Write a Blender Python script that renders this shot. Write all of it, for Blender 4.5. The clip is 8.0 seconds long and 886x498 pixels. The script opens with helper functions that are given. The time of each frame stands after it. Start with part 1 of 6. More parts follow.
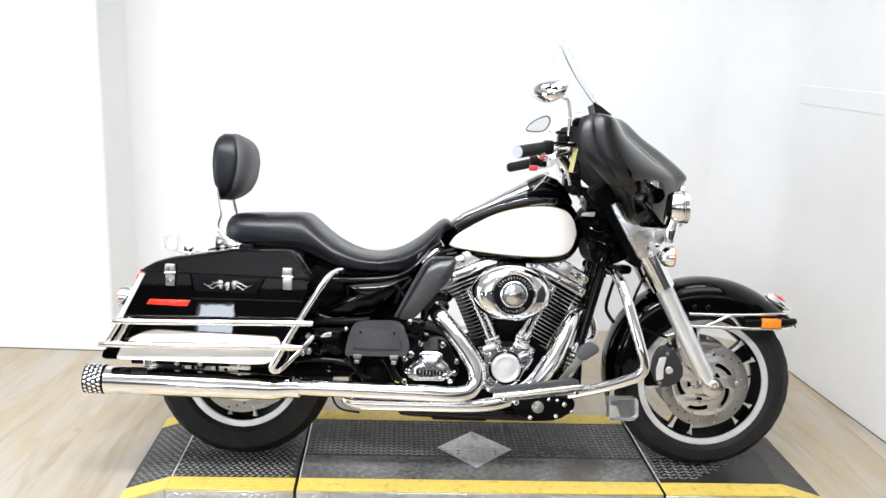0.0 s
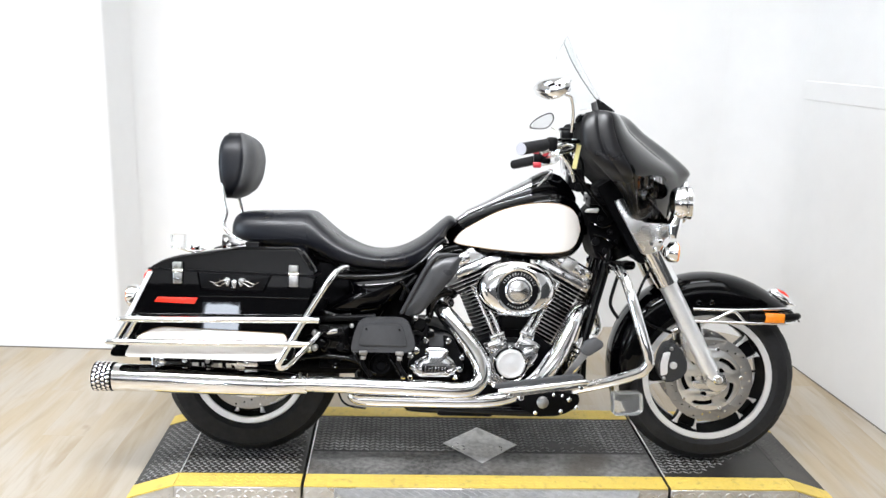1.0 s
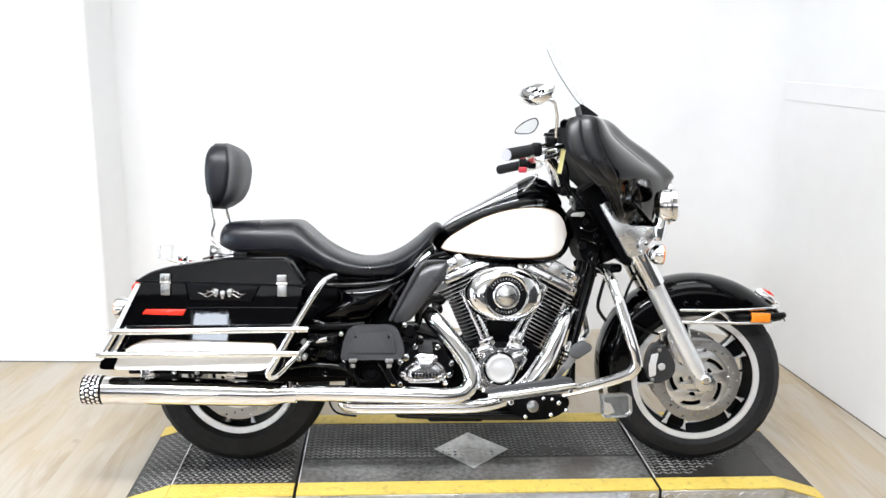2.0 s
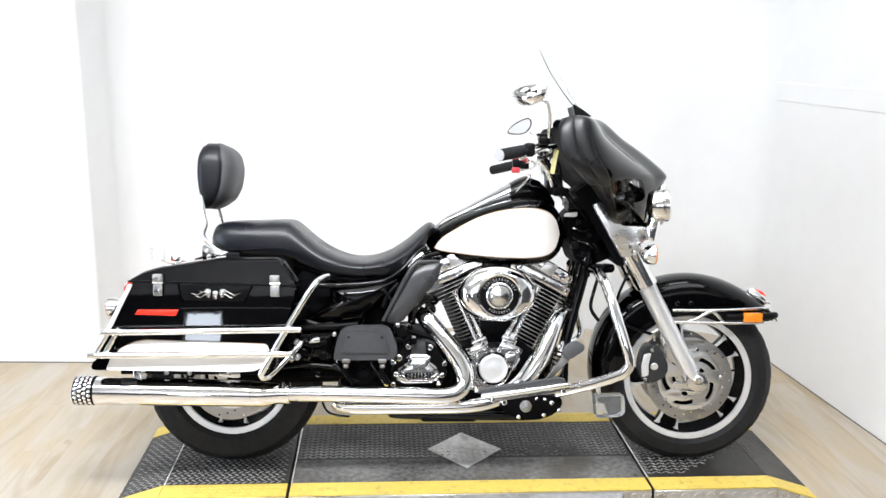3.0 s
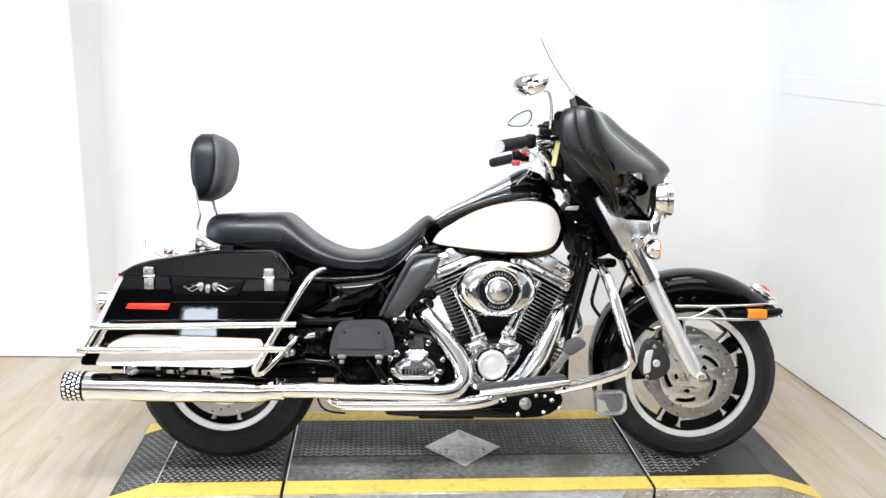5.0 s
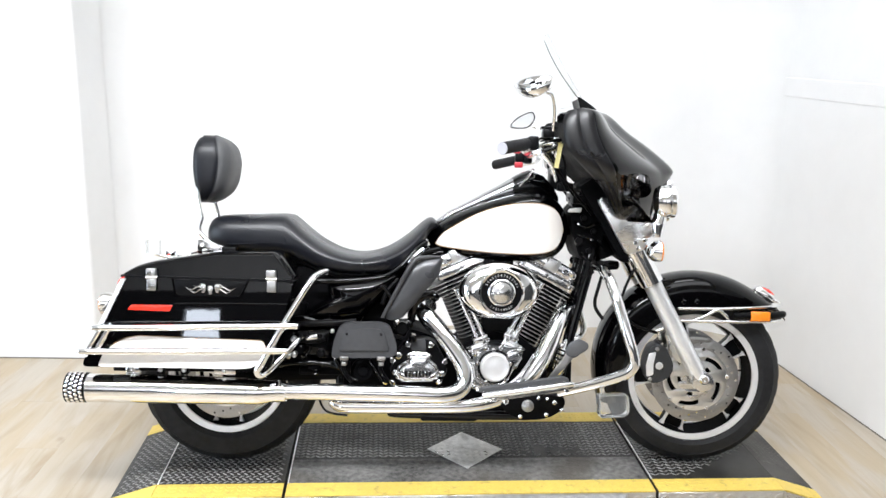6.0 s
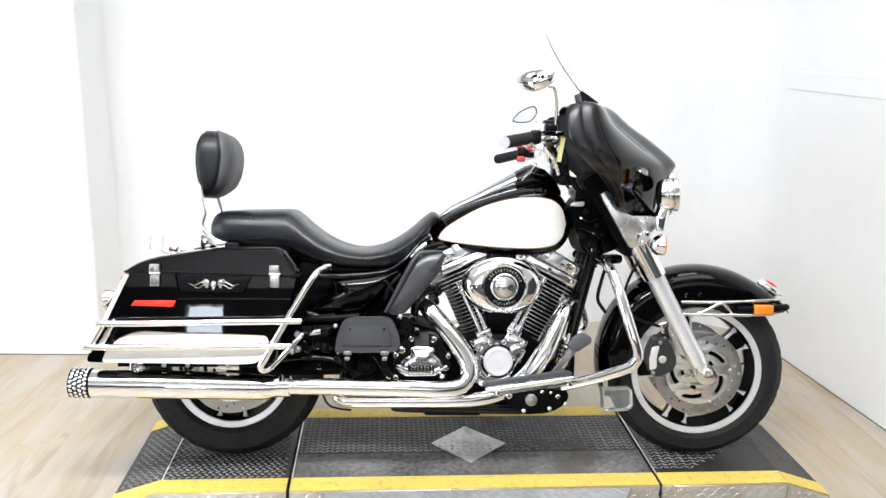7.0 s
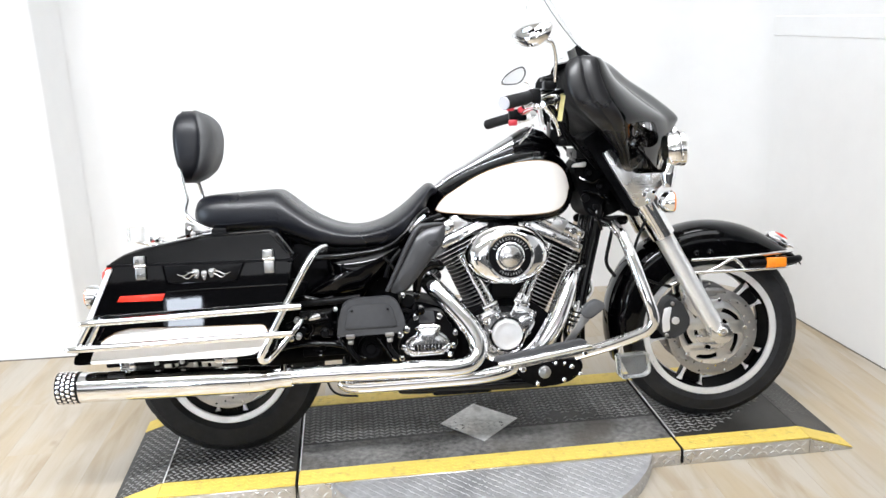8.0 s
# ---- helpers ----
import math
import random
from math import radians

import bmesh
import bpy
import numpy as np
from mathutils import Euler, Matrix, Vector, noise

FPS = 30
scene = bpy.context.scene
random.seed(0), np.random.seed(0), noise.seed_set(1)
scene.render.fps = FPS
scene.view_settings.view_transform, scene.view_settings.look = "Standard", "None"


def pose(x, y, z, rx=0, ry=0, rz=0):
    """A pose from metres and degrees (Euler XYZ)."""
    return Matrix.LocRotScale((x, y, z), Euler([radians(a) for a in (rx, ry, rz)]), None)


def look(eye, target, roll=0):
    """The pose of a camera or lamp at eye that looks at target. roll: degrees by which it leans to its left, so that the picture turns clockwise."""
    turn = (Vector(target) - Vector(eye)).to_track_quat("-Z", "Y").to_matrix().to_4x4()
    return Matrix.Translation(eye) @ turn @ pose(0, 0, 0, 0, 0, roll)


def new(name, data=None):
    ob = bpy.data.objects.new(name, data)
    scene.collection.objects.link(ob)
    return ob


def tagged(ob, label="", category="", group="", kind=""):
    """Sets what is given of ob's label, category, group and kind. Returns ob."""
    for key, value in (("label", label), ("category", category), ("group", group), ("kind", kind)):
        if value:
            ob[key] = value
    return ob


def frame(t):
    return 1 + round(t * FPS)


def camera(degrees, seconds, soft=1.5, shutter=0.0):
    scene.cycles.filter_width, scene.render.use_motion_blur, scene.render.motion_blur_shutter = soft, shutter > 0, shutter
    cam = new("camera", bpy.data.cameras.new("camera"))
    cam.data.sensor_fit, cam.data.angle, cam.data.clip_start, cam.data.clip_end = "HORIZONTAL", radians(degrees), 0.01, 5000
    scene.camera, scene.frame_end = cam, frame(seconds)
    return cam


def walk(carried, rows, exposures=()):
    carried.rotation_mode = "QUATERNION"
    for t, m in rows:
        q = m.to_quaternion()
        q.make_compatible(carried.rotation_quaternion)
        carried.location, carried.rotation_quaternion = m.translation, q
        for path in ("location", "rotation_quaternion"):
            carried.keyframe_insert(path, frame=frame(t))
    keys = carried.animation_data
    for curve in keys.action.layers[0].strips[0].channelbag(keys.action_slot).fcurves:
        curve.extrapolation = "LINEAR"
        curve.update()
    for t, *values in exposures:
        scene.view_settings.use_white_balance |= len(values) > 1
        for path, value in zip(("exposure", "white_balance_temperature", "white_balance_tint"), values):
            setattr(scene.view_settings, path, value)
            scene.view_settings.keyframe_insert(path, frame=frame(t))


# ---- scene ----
cam = camera(57.2, 8.0)
PATH = [
    (0, (-0.259, -2.588, 1.463), (-0.179, -0.651, 0.973), 2.7),
    (0.5, (-0.26, -2.601, 1.463), (-0.188, -0.661, 0.982), 2.5),
    (1, (-0.26, -2.606, 1.462), (-0.191, -0.67, 0.968), 2.3),
    (1.5, (-0.258, -2.614, 1.468), (-0.177, -0.675, 0.985), 1.7),
    (3, (-0.256, -2.616, 1.473), (-0.143, -0.678, 0.99), 1.5),
    (3.5, (-0.254, -2.606, 1.464), (-0.137, -0.67, 0.973), 1.6),
    (4, (-0.255, -2.588, 1.464), (-0.126, -0.652, 0.981), 1.7),
    (4.5, (-0.253, -2.57, 1.454), (-0.131, -0.636, 0.96), 1.7),
    (6, (-0.253, -2.559, 1.451), (-0.142, -0.623, 0.963), 1.8),
    (6.5, (-0.253, -2.565, 1.453), (-0.154, -0.63, 0.959), 1.6),
    (7, (-0.255, -2.56, 1.448), (-0.149, -0.626, 0.949), 1.5),
    (7.5, (-0.278, -2.521, 1.433), (-0.139, -0.594, 0.917), 2.5),
    (7.6, (-0.288, -2.507, 1.430), (-0.124, -0.583, 0.911), 2.3),
    (7.7, (-0.302, -2.498, 1.404), (-0.116, -0.573, 0.893), 1.1),
    (7.8, (-0.319, -2.494, 1.404), (-0.135, -0.570, 0.893), -0.1),
    (7.9, (-0.326, -2.464, 1.403), (-0.148, -0.546, 0.870), -0.9),
    (8, (-0.335, -2.432, 1.405), (-0.162, -0.519, 0.848), -1.7),
]
walk(cam, [(t, look(eye, target, roll)) for t, eye, target, roll in PATH], [(0, -0.1), (1.5, -0.05), (3, 0.0), (8, 0.0)])

# ---------------------------------------------------------------- world and light
WORLD = bpy.data.worlds.new("shop_air")
WORLD.use_nodes = True
WORLD.node_tree.nodes["Background"].inputs[0].default_value = (0.9, 0.95, 1.0, 1)
WORLD.node_tree.nodes["Background"].inputs[1].default_value = 0.3
scene.world = WORLD


def ceiling_lamp(name, x, y, z, sx, sy, watts, tip=0.0, spread=180, tint=(0.965, 0.985, 1.03)):
    """A large flat lamp under the ceiling, tipped by some degrees towards the back wall."""
    data = bpy.data.lights.new(name, "AREA")
    data.shape, data.size, data.size_y, data.energy, data.color = "RECTANGLE", sx, sy, watts, tint
    data.spread = radians(spread)
    ob = new(name, data)
    ob.matrix_world = pose(x, y, z, tip, 0, 0)
    return ob


for k in range(2):
    ceiling_lamp("lamp_front", -1.87 + 1.44 * k, -1.75, 2.86, 1.22, 0.26, 41, 32, 125)
ceiling_lamp("lamp_middle", 0.1, -0.55, 2.92, 3.0, 1.3, 24, 8, 135)
ceiling_lamp("lamp_wall", 0.5, 0.55, 2.92, 1.4, 0.25, 10, 14, 140)
# unseen fill lamps behind the camera, added to brighten what the chrome mirrors
for k in range(3):
    ceiling_lamp("lamp_shop", -2.05 + 1.42 * k, -4.2, 2.9, 1.22, 0.26, 49, -42, 140)


# ---------------------------------------------------------------- materials
def shade(name, color, rough=0.5, metal=0.0, vary=0.08, scale=30.0, bump=0.0, bump_scale=200.0, coat=0.0, wear=0.0, wear_color=(0.4, 0.4, 0.4), wear_scale=8.0,
          random_tint=0.0, stretch=(1, 1, 1), trans=0.0, ior=1.5, spec=0.5):
    """A surface with grain at two sizes, optional worn patches and fine relief."""
    m = bpy.data.materials.new(name)
    m.use_nodes = True
    nt = m.node_tree
    b = nt.nodes["Principled BSDF"]
    b.inputs["Roughness"].default_value, b.inputs["Metallic"].default_value = rough, metal
    b.inputs["Coat Weight"].default_value, b.inputs["Coat Roughness"].default_value = coat, 0.03
    b.inputs["Transmission Weight"].default_value, b.inputs["IOR"].default_value = trans, ior
    b.inputs["Specular IOR Level"].default_value = spec
    co = nt.nodes.new("ShaderNodeTexCoord")
    mp = nt.nodes.new("ShaderNodeMapping")
    mp.inputs["Scale"].default_value = stretch
    nt.links.new(co.outputs["Object"], mp.inputs["Vector"])
    if random_tint:                                             # each piece takes its own stretch of the grain
        own = nt.nodes.new("ShaderNodeObjectInfo")
        far = nt.nodes.new("ShaderNodeMath")
        far.operation = "MULTIPLY"
        far.inputs[1].default_value = 60.0
        nt.links.new(own.outputs["Random"], far.inputs[0])
        nt.links.new(far.outputs[0], mp.inputs["Location"])

    def grain(size, detail):
        n = nt.nodes.new("ShaderNodeTexNoise")
        n.inputs["Scale"].default_value, n.inputs["Detail"].default_value = size, detail
        nt.links.new(mp.outputs["Vector"], n.inputs["Vector"])
        return n.outputs["Fac"]

    fine, broad = grain(scale, 6), grain(scale / 9, 3)
    mix = nt.nodes.new("ShaderNodeMath")
    mix.operation = "ADD"
    nt.links.new(fine, mix.inputs[0])
    nt.links.new(broad, mix.inputs[1])
    if random_tint:
        info = nt.nodes.new("ShaderNodeObjectInfo")
        mul = nt.nodes.new("ShaderNodeMath")
        mul.operation = "MULTIPLY_ADD"
        mul.inputs[1].default_value = random_tint
        nt.links.new(info.outputs["Random"], mul.inputs[0])
        nt.links.new(mix.outputs[0], mul.inputs[2])
        mix = mul
    ramp = nt.nodes.new("ShaderNodeMapRange")
    ramp.inputs["From Min"].default_value, ramp.inputs["From Max"].default_value = 0.6, 1.4 + random_tint
    ramp.inputs["To Min"].default_value, ramp.inputs["To Max"].default_value = 1 - vary, 1 + vary
    nt.links.new(mix.outputs[0], ramp.inputs["Value"])
    tint = nt.nodes.new("ShaderNodeVectorMath")
    tint.operation = "SCALE"
    tint.inputs[0].default_value = color
    nt.links.new(ramp.outputs[0], tint.inputs["Scale"])
    out = tint.outputs[0]
    if wear:
        patch = grain(wear_scale, 8)
        cut = nt.nodes.new("ShaderNodeMapRange")
        cut.inputs["From Min"].default_value, cut.inputs["From Max"].default_value = 0.56, 0.70
        cut.inputs["To Max"].default_value = wear
        nt.links.new(patch, cut.inputs["Value"])
        blend = nt.nodes.new("ShaderNodeMix")
        blend.data_type = "RGBA"
        nt.links.new(cut.outputs[0], blend.inputs["Factor"])
        nt.links.new(out, blend.inputs["A"])
        blend.inputs["B"].default_value = (*wear_color, 1)
        out = blend.outputs["Result"]
    nt.links.new(out, b.inputs["Base Color"])
    rr = nt.nodes.new("ShaderNodeMapRange")
    rr.inputs["From Min"].default_value, rr.inputs["From Max"].default_value = 0.3, 0.7
    rr.inputs["To Min"].default_value, rr.inputs["To Max"].default_value = rough * 0.8, min(1, rough * 1.25)
    nt.links.new(broad, rr.inputs["Value"])
    nt.links.new(rr.outputs[0], b.inputs["Roughness"])
    if bump:
        bp = nt.nodes.new("ShaderNodeBump")
        bp.inputs["Strength"].default_value, bp.inputs["Distance"].default_value = bump, 0.002
        nt.links.new(grain(bump_scale, 4), bp.inputs["Height"])
        nt.links.new(bp.outputs[0], b.inputs["Normal"])
    return m


SKYLIGHT = bpy.data.materials.new("overcast_backdrop")
SKYLIGHT.use_nodes = True
SKYLIGHT.node_tree.nodes["Principled BSDF"].inputs["Emission Color"].default_value = (0.72, 0.85, 1.0, 1)
SKYLIGHT.node_tree.nodes["Principled BSDF"].inputs["Emission Strength"].default_value = 5.8
WALL = shade("white_wall_paint", (0.82, 0.82, 0.815), 0.6, vary=0.025, scale=9, bump=0.12, bump_scale=60, wear=0.12, wear_color=(0.66, 0.66, 0.65), wear_scale=1.6)
SHOP = shade("grey_shop_wall", (0.62, 0.625, 0.632), 0.7, vary=0.1, scale=6, bump=0.1)
DIM = shade("dark_unseen_wall", (0.040, 0.041, 0.043), 0.7, vary=0.1, scale=6, bump=0.1)
CEIL = shade("ceiling_paint", (0.70, 0.70, 0.69), 0.8, vary=0.03, scale=10, bump=0.1)
DAY = bpy.data.materials.new("daylight_backdrop")
DAY.use_nodes = True
DAY.node_tree.nodes["Principled BSDF"].inputs["Emission Color"].default_value = (0.80, 0.88, 1.0, 1)
DAY.node_tree.nodes["Principled BSDF"].inputs["Emission Strength"].default_value = 34.0


def wood(name):
    """Oak-look floor planks: golden and grey grain drawn out along the plank, brown streaks and a few knots."""
    m = bpy.data.materials.new(name)
    m.use_nodes = True
    nt = m.node_tree
    b = nt.nodes["Principled BSDF"]
    co, own = nt.nodes.new("ShaderNodeTexCoord"), nt.nodes.new("ShaderNodeObjectInfo")
    shift = nt.nodes.new("ShaderNodeVectorMath")
    shift.operation = "MULTIPLY_ADD"
    shift.inputs[1].default_value = (37.0, 61.0, 0.0)
    nt.links.new(own.outputs["Random"], shift.inputs[0])
    nt.links.new(co.outputs["Object"], shift.inputs[2])

    def grain(stretch, size, detail, warp=0.0):
        mp, n = nt.nodes.new("ShaderNodeMapping"), nt.nodes.new("ShaderNodeTexNoise")
        mp.inputs["Scale"].default_value = stretch
        n.inputs["Scale"].default_value, n.inputs["Detail"].default_value, n.inputs["Distortion"].default_value = size, detail, warp
        nt.links.new(shift.outputs[0], mp.inputs["Vector"])
        nt.links.new(mp.outputs["Vector"], n.inputs["Vector"])
        return n.outputs["Fac"]

    def cut(value, low, high, top=1.0):
        r = nt.nodes.new("ShaderNodeMapRange")
        r.inputs["From Min"].default_value, r.inputs["From Max"].default_value, r.inputs["To Max"].default_value = low, high, top
        nt.links.new(value, r.inputs["Value"])
        return r.outputs[0]

    def mix(fac, a, colour):
        k = nt.nodes.new("ShaderNodeMix")
        k.data_type = "RGBA"
        nt.links.new(fac, k.inputs["Factor"])
        nt.links.new(a, k.inputs["A"])
        k.inputs["B"].default_value = (*colour, 1)
        return k.outputs["Result"]

    base = nt.nodes.new("ShaderNodeRGB")
    base.outputs[0].default_value = (0.425, 0.345, 0.235, 1)
    out = mix(cut(grain((2.6, 0.6, 1), 2.4, 4, 0.8), 0.38, 0.60, 0.9), base.outputs[0], (0.455, 0.412, 0.345))      # grey bleached grain
    out = mix(cut(grain((3.6, 0.5, 1), 2.5, 4, 1.2), 0.52, 0.72, 0.7), out, (0.32, 0.235, 0.135))                  # brown heart streaks
    out = mix(cut(grain((20, 0.8, 1), 4.5, 5), 0.50, 0.74, 0.18), out, (0.27, 0.205, 0.130))                          # fine pores
    out = mix(cut(grain((1.6, 1.0, 1), 7.5, 2), 0.70, 0.80, 0.6), out, (0.25, 0.18, 0.11))                            # knots
    out = mix(cut(own.outputs["Random"], 0.55, 1.0, 0.30), out, (0.40, 0.345, 0.265))
    nt.links.new(out, b.inputs["Base Color"])
    nt.links.new(cut(grain((9, 1, 1), 5, 4), -0.6, 1.5, 0.8), b.inputs["Roughness"])
    bp = nt.nodes.new("ShaderNodeBump")
    bp.inputs["Strength"].default_value, bp.inputs["Distance"].default_value = 0.2, 0.001
    nt.links.new(grain((30, 1.2, 1), 6, 5), bp.inputs["Height"])
    nt.links.new(bp.outputs[0], b.inputs["Normal"])
    return m


OAK = wood("pale_oak_plank")
DECK = shade("worn_dark_deck", (0.038, 0.036, 0.033), 0.42, 0.35, vary=0.25, scale=40, bump=0.2, bump_scale=250, wear=0.7, wear_color=(0.035, 0.033, 0.03), wear_scale=4)
LUG = shade("worn_deck_lug", (0.25, 0.247, 0.24), 0.46, 0.25, vary=0.45, scale=40, wear=0.7, wear_color=(0.05, 0.044, 0.037), wear_scale=4)
YELLOW = shade("yellow_safety_paint", (0.72, 0.53, 0.11), 0.5, vary=0.1, scale=40, bump=0.2, bump_scale=150, wear=0.42, wear_color=(0.26, 0.20, 0.08), wear_scale=34)
TREAD = shade("bright_tread_plate", (0.62, 0.62, 0.62), 0.3, 0.9, vary=0.14, scale=50, bump=0.15, bump_scale=300, wear=0.35, wear_color=(0.42, 0.41, 0.40), wear_scale=9)
JOINT_SHADE = shade("grey_joint_shade", (0.16, 0.145, 0.125), 0.8)
STRIP = shade("worn_smooth_deck", (0.150, 0.146, 0.140), 0.5, 0.15, vary=1.0, scale=55, bump=0.6, bump_scale=160, wear=0.75, wear_color=(0.075, 0.062, 0.048), wear_scale=4)
PLATE = shade("bright_scuffed_plate", (0.70, 0.70, 0.695), 0.42, 0.6, vary=0.35, scale=60, bump=0.35, bump_scale=260, wear=0.6, wear_color=(0.33, 0.32, 0.31), wear_scale=22)
STEP = shade("pale_step_plate", (0.47, 0.47, 0.475), 0.40, 0.55, vary=0.3, scale=50, bump=0.25, bump_scale=260, wear=0.4, wear_color=(0.36, 0.355, 0.35), wear_scale=8)
SEAM = shade("dark_joint", (0.02, 0.02, 0.02), 0.8)

MACHINED = shade("machined_aluminium", (0.90, 0.90, 0.905), 0.33, 0.55, vary=0.06, scale=120)
SATIN = shade("satin_aluminium", (0.88, 0.88, 0.88), 0.40, 0.75, vary=0.05, scale=70, bump=0.05, bump_scale=500)
MATTE = shade("satin_black_paint", (0.0025, 0.0025, 0.003), 0.35, vary=0.2, scale=40, spec=0.08)
FROST = shade("clear_plastic", (0.95, 0.96, 0.96), 0.08, vary=0.05, trans=0.92, ior=1.15)
EDGE = shade("clear_plastic_edge", (0.78, 0.79, 0.79), 0.2, vary=0.05, trans=0.75, ior=1.15)
BLACK = shade("gloss_black_paint", (0.0006, 0.0006, 0.0008), 0.02, vary=0.2, scale=20, ior=1.36, bump=0.05, bump_scale=14)
CAST = shade("chromed_casting", (0.92, 0.92, 0.925), 0.13, 1.0, vary=0.06, scale=40, bump=0.3, bump_scale=48)
LATCH = shade("brushed_nickel_latch", (0.44, 0.44, 0.44), 0.28, 0.9, vary=0.3, scale=90, bump=0.15, bump_scale=120)
SATINBLK = shade("satin_black_moulding", (0.004, 0.004, 0.005), 0.27, vary=0.2, scale=40, bump=0.03, bump_scale=20, spec=0.45)
DEFLECT = shade("charcoal_metallic_paint", (0.050, 0.051, 0.054), 0.34, 0.30, vary=0.08, scale=60, spec=0.5)
CALIPER = shade("dark_grey_caliper", (0.022, 0.023, 0.025), 0.42, vary=0.15, scale=60, bump=0.2, bump_scale=300)
SHELL = shade("fairing_black_paint", (0.0006, 0.0006, 0.0008), 0.06, vary=0.2, scale=20, ior=1.43)
CREAM = shade("cream_white_paint", (0.83, 0.79, 0.74), 0.14, vary=0.02, scale=20, coat=1.0)
GOLD = shade("gold_pinstripe", (0.30, 0.19, 0.10), 0.3, vary=0.05)
CHROME = shade("chrome", (0.93, 0.93, 0.935), 0.075, 1.0, vary=0.03, scale=25)
# chrome darkened in its colour, in place of the console's grey reflections
DIMCHROME = shade("dimmed_console_chrome", (0.42, 0.42, 0.43), 0.12, 1.0, vary=0.05, scale=40)
POLISH = shade("polished_aluminium", (0.84, 0.84, 0.84), 0.27, 1.0, vary=0.06, scale=90, bump=0.03, bump_scale=500)
STEEL = shade("brushed_brake_steel", (0.40, 0.395, 0.39), 0.38, 1.0, vary=0.12, scale=120)
RUBBER = shade("tyre_rubber", (0.017, 0.017, 0.018), 0.6, vary=0.3, scale=60, bump=0.4, bump_scale=300, wear=0.4, wear_color=(0.028, 0.028, 0.028), wear_scale=14, spec=0.2)
VINYL = shade("black_vinyl", (0.006, 0.0066, 0.0095), 0.33, vary=0.15, scale=60, bump=0.2, bump_scale=420, spec=0.42)
PADGREY = shade("grey_pedal_rubber", (0.065, 0.066, 0.069), 0.6, vary=0.12, scale=60, bump=0.3, bump_scale=300)
# paler vinyl: the light on the front cushion is put into its colour
LITVINYL = shade("lit_vinyl_tone", (0.075, 0.076, 0.079), 0.5, vary=0.12, scale=60, bump=0.3, bump_scale=420, spec=0.4)
PLASTIC = shade("black_plastic", (0.003, 0.003, 0.0035), 0.34, vary=0.2, scale=60, bump=0.15, bump_scale=400, spec=0.12)
GREYPL = shade("charcoal_plastic", (0.046, 0.047, 0.050), 0.55, vary=0.15, scale=70, bump=0.3, bump_scale=420, spec=0.25)
BOARD = shade("grey_rubber_board", (0.062, 0.063, 0.066), 0.6, vary=0.12, scale=60, bump=0.3, bump_scale=300, spec=0.3)
WRINKLE = shade("black_engine_paint", (0.003, 0.003, 0.0035), 0.36, vary=0.3, scale=70, bump=0.35, bump_scale=350, spec=0.10)
FINEDGE = shade("machined_fin_edge", (0.86, 0.86, 0.86), 0.28, 0.8, vary=0.1, scale=90)
RED = shade("red_lens", (0.75, 0.03, 0.015), 0.12, vary=0.2, scale=120, coat=0.6)
AMBER = shade("amber_lens", (0.95, 0.27, 0.02), 0.14, vary=0.15, scale=120, coat=0.6)
REDSW = shade("red_switch", (0.50, 0.03, 0.045), 0.35, vary=0.08)
DULL = shade("dull_black_plastic", (0.0025, 0.0025, 0.003), 0.6, vary=0.25, scale=60, bump=0.2, bump_scale=300, spec=0.04)
DISCALU = shade("bright_disc_carrier", (0.80, 0.80, 0.80), 0.30, 1.0, vary=0.1, scale=90)
GRIPEND = shade("grey_grip_end", (0.42, 0.42, 0.46), 0.45, vary=0.05)
TAG = shade("pale_yellow_tag", (0.85, 0.78, 0.36), 0.6, vary=0.06)
SILVER = shade("silver_emblem", (0.78, 0.78, 0.78), 0.22, 1.0, vary=0.1, scale=150)
CLEAR = shade("clear_acrylic", (0.96, 0.98, 0.98), 0.02, vary=0.01, trans=1.0, ior=1.06)
MIRROR = shade("mirror_glass", (0.92, 0.93, 0.94), 0.02, 1.0, vary=0.01)


# ---------------------------------------------------------------- mesh helpers
def part(name, bm, material, parent=None, label="", sharp=38.0, smooth=True):
    """Links a bmesh as one mesh object, under a thing or a part."""
    if parent and parent.parent and parent.parent.parent:     # thing, part, sub-part and no deeper
        parent = parent.parent
    me = bpy.data.meshes.new(name)
    bmesh.ops.recalc_face_normals(bm, faces=bm.faces)
    bm.to_mesh(me)
    bm.free()
    for m in material if isinstance(material, (list, tuple)) else [material]:
        me.materials.append(m)
    if smooth:
        me.polygons.foreach_set("use_smooth", [True] * len(me.polygons))
        me.set_sharp_from_angle(angle=radians(sharp))
    ob = new(name, me)
    ob.parent = parent
    if label:
        ob["label"] = label
    return ob


def box(x0, x1, y0, y1, z0, z1, bevel=0.0, seg=2):
    bm = bmesh.new()
    bmesh.ops.create_cube(bm, size=1, matrix=Matrix.Translation(((x0 + x1) / 2, (y0 + y1) / 2, (z0 + z1) / 2)) @ Matrix.Diagonal((x1 - x0, y1 - y0, z1 - z0, 1)))
    if bevel:
        bmesh.ops.bevel(bm, geom=bm.edges[:], offset=bevel, segments=seg, profile=0.5, affect="EDGES", clamp_overlap=True)
    return bm


def rounded(pts, r, n=4):
    """A closed outline with its corners rounded."""
    out = []
    for i, p in enumerate(pts):
        p, a, b = Vector(p), Vector(pts[i - 1]), Vector(pts[(i + 1) % len(pts)])
        da, db = (a - p), (b - p)
        k = min(r, da.length * 0.45, db.length * 0.45)
        s, e = p + da.normalized() * k, p + db.normalized() * k
        for j in range(n + 1):
            t = j / n
            out.append((1 - t) ** 2 * s + 2 * t * (1 - t) * p + t * t * e)
    return out


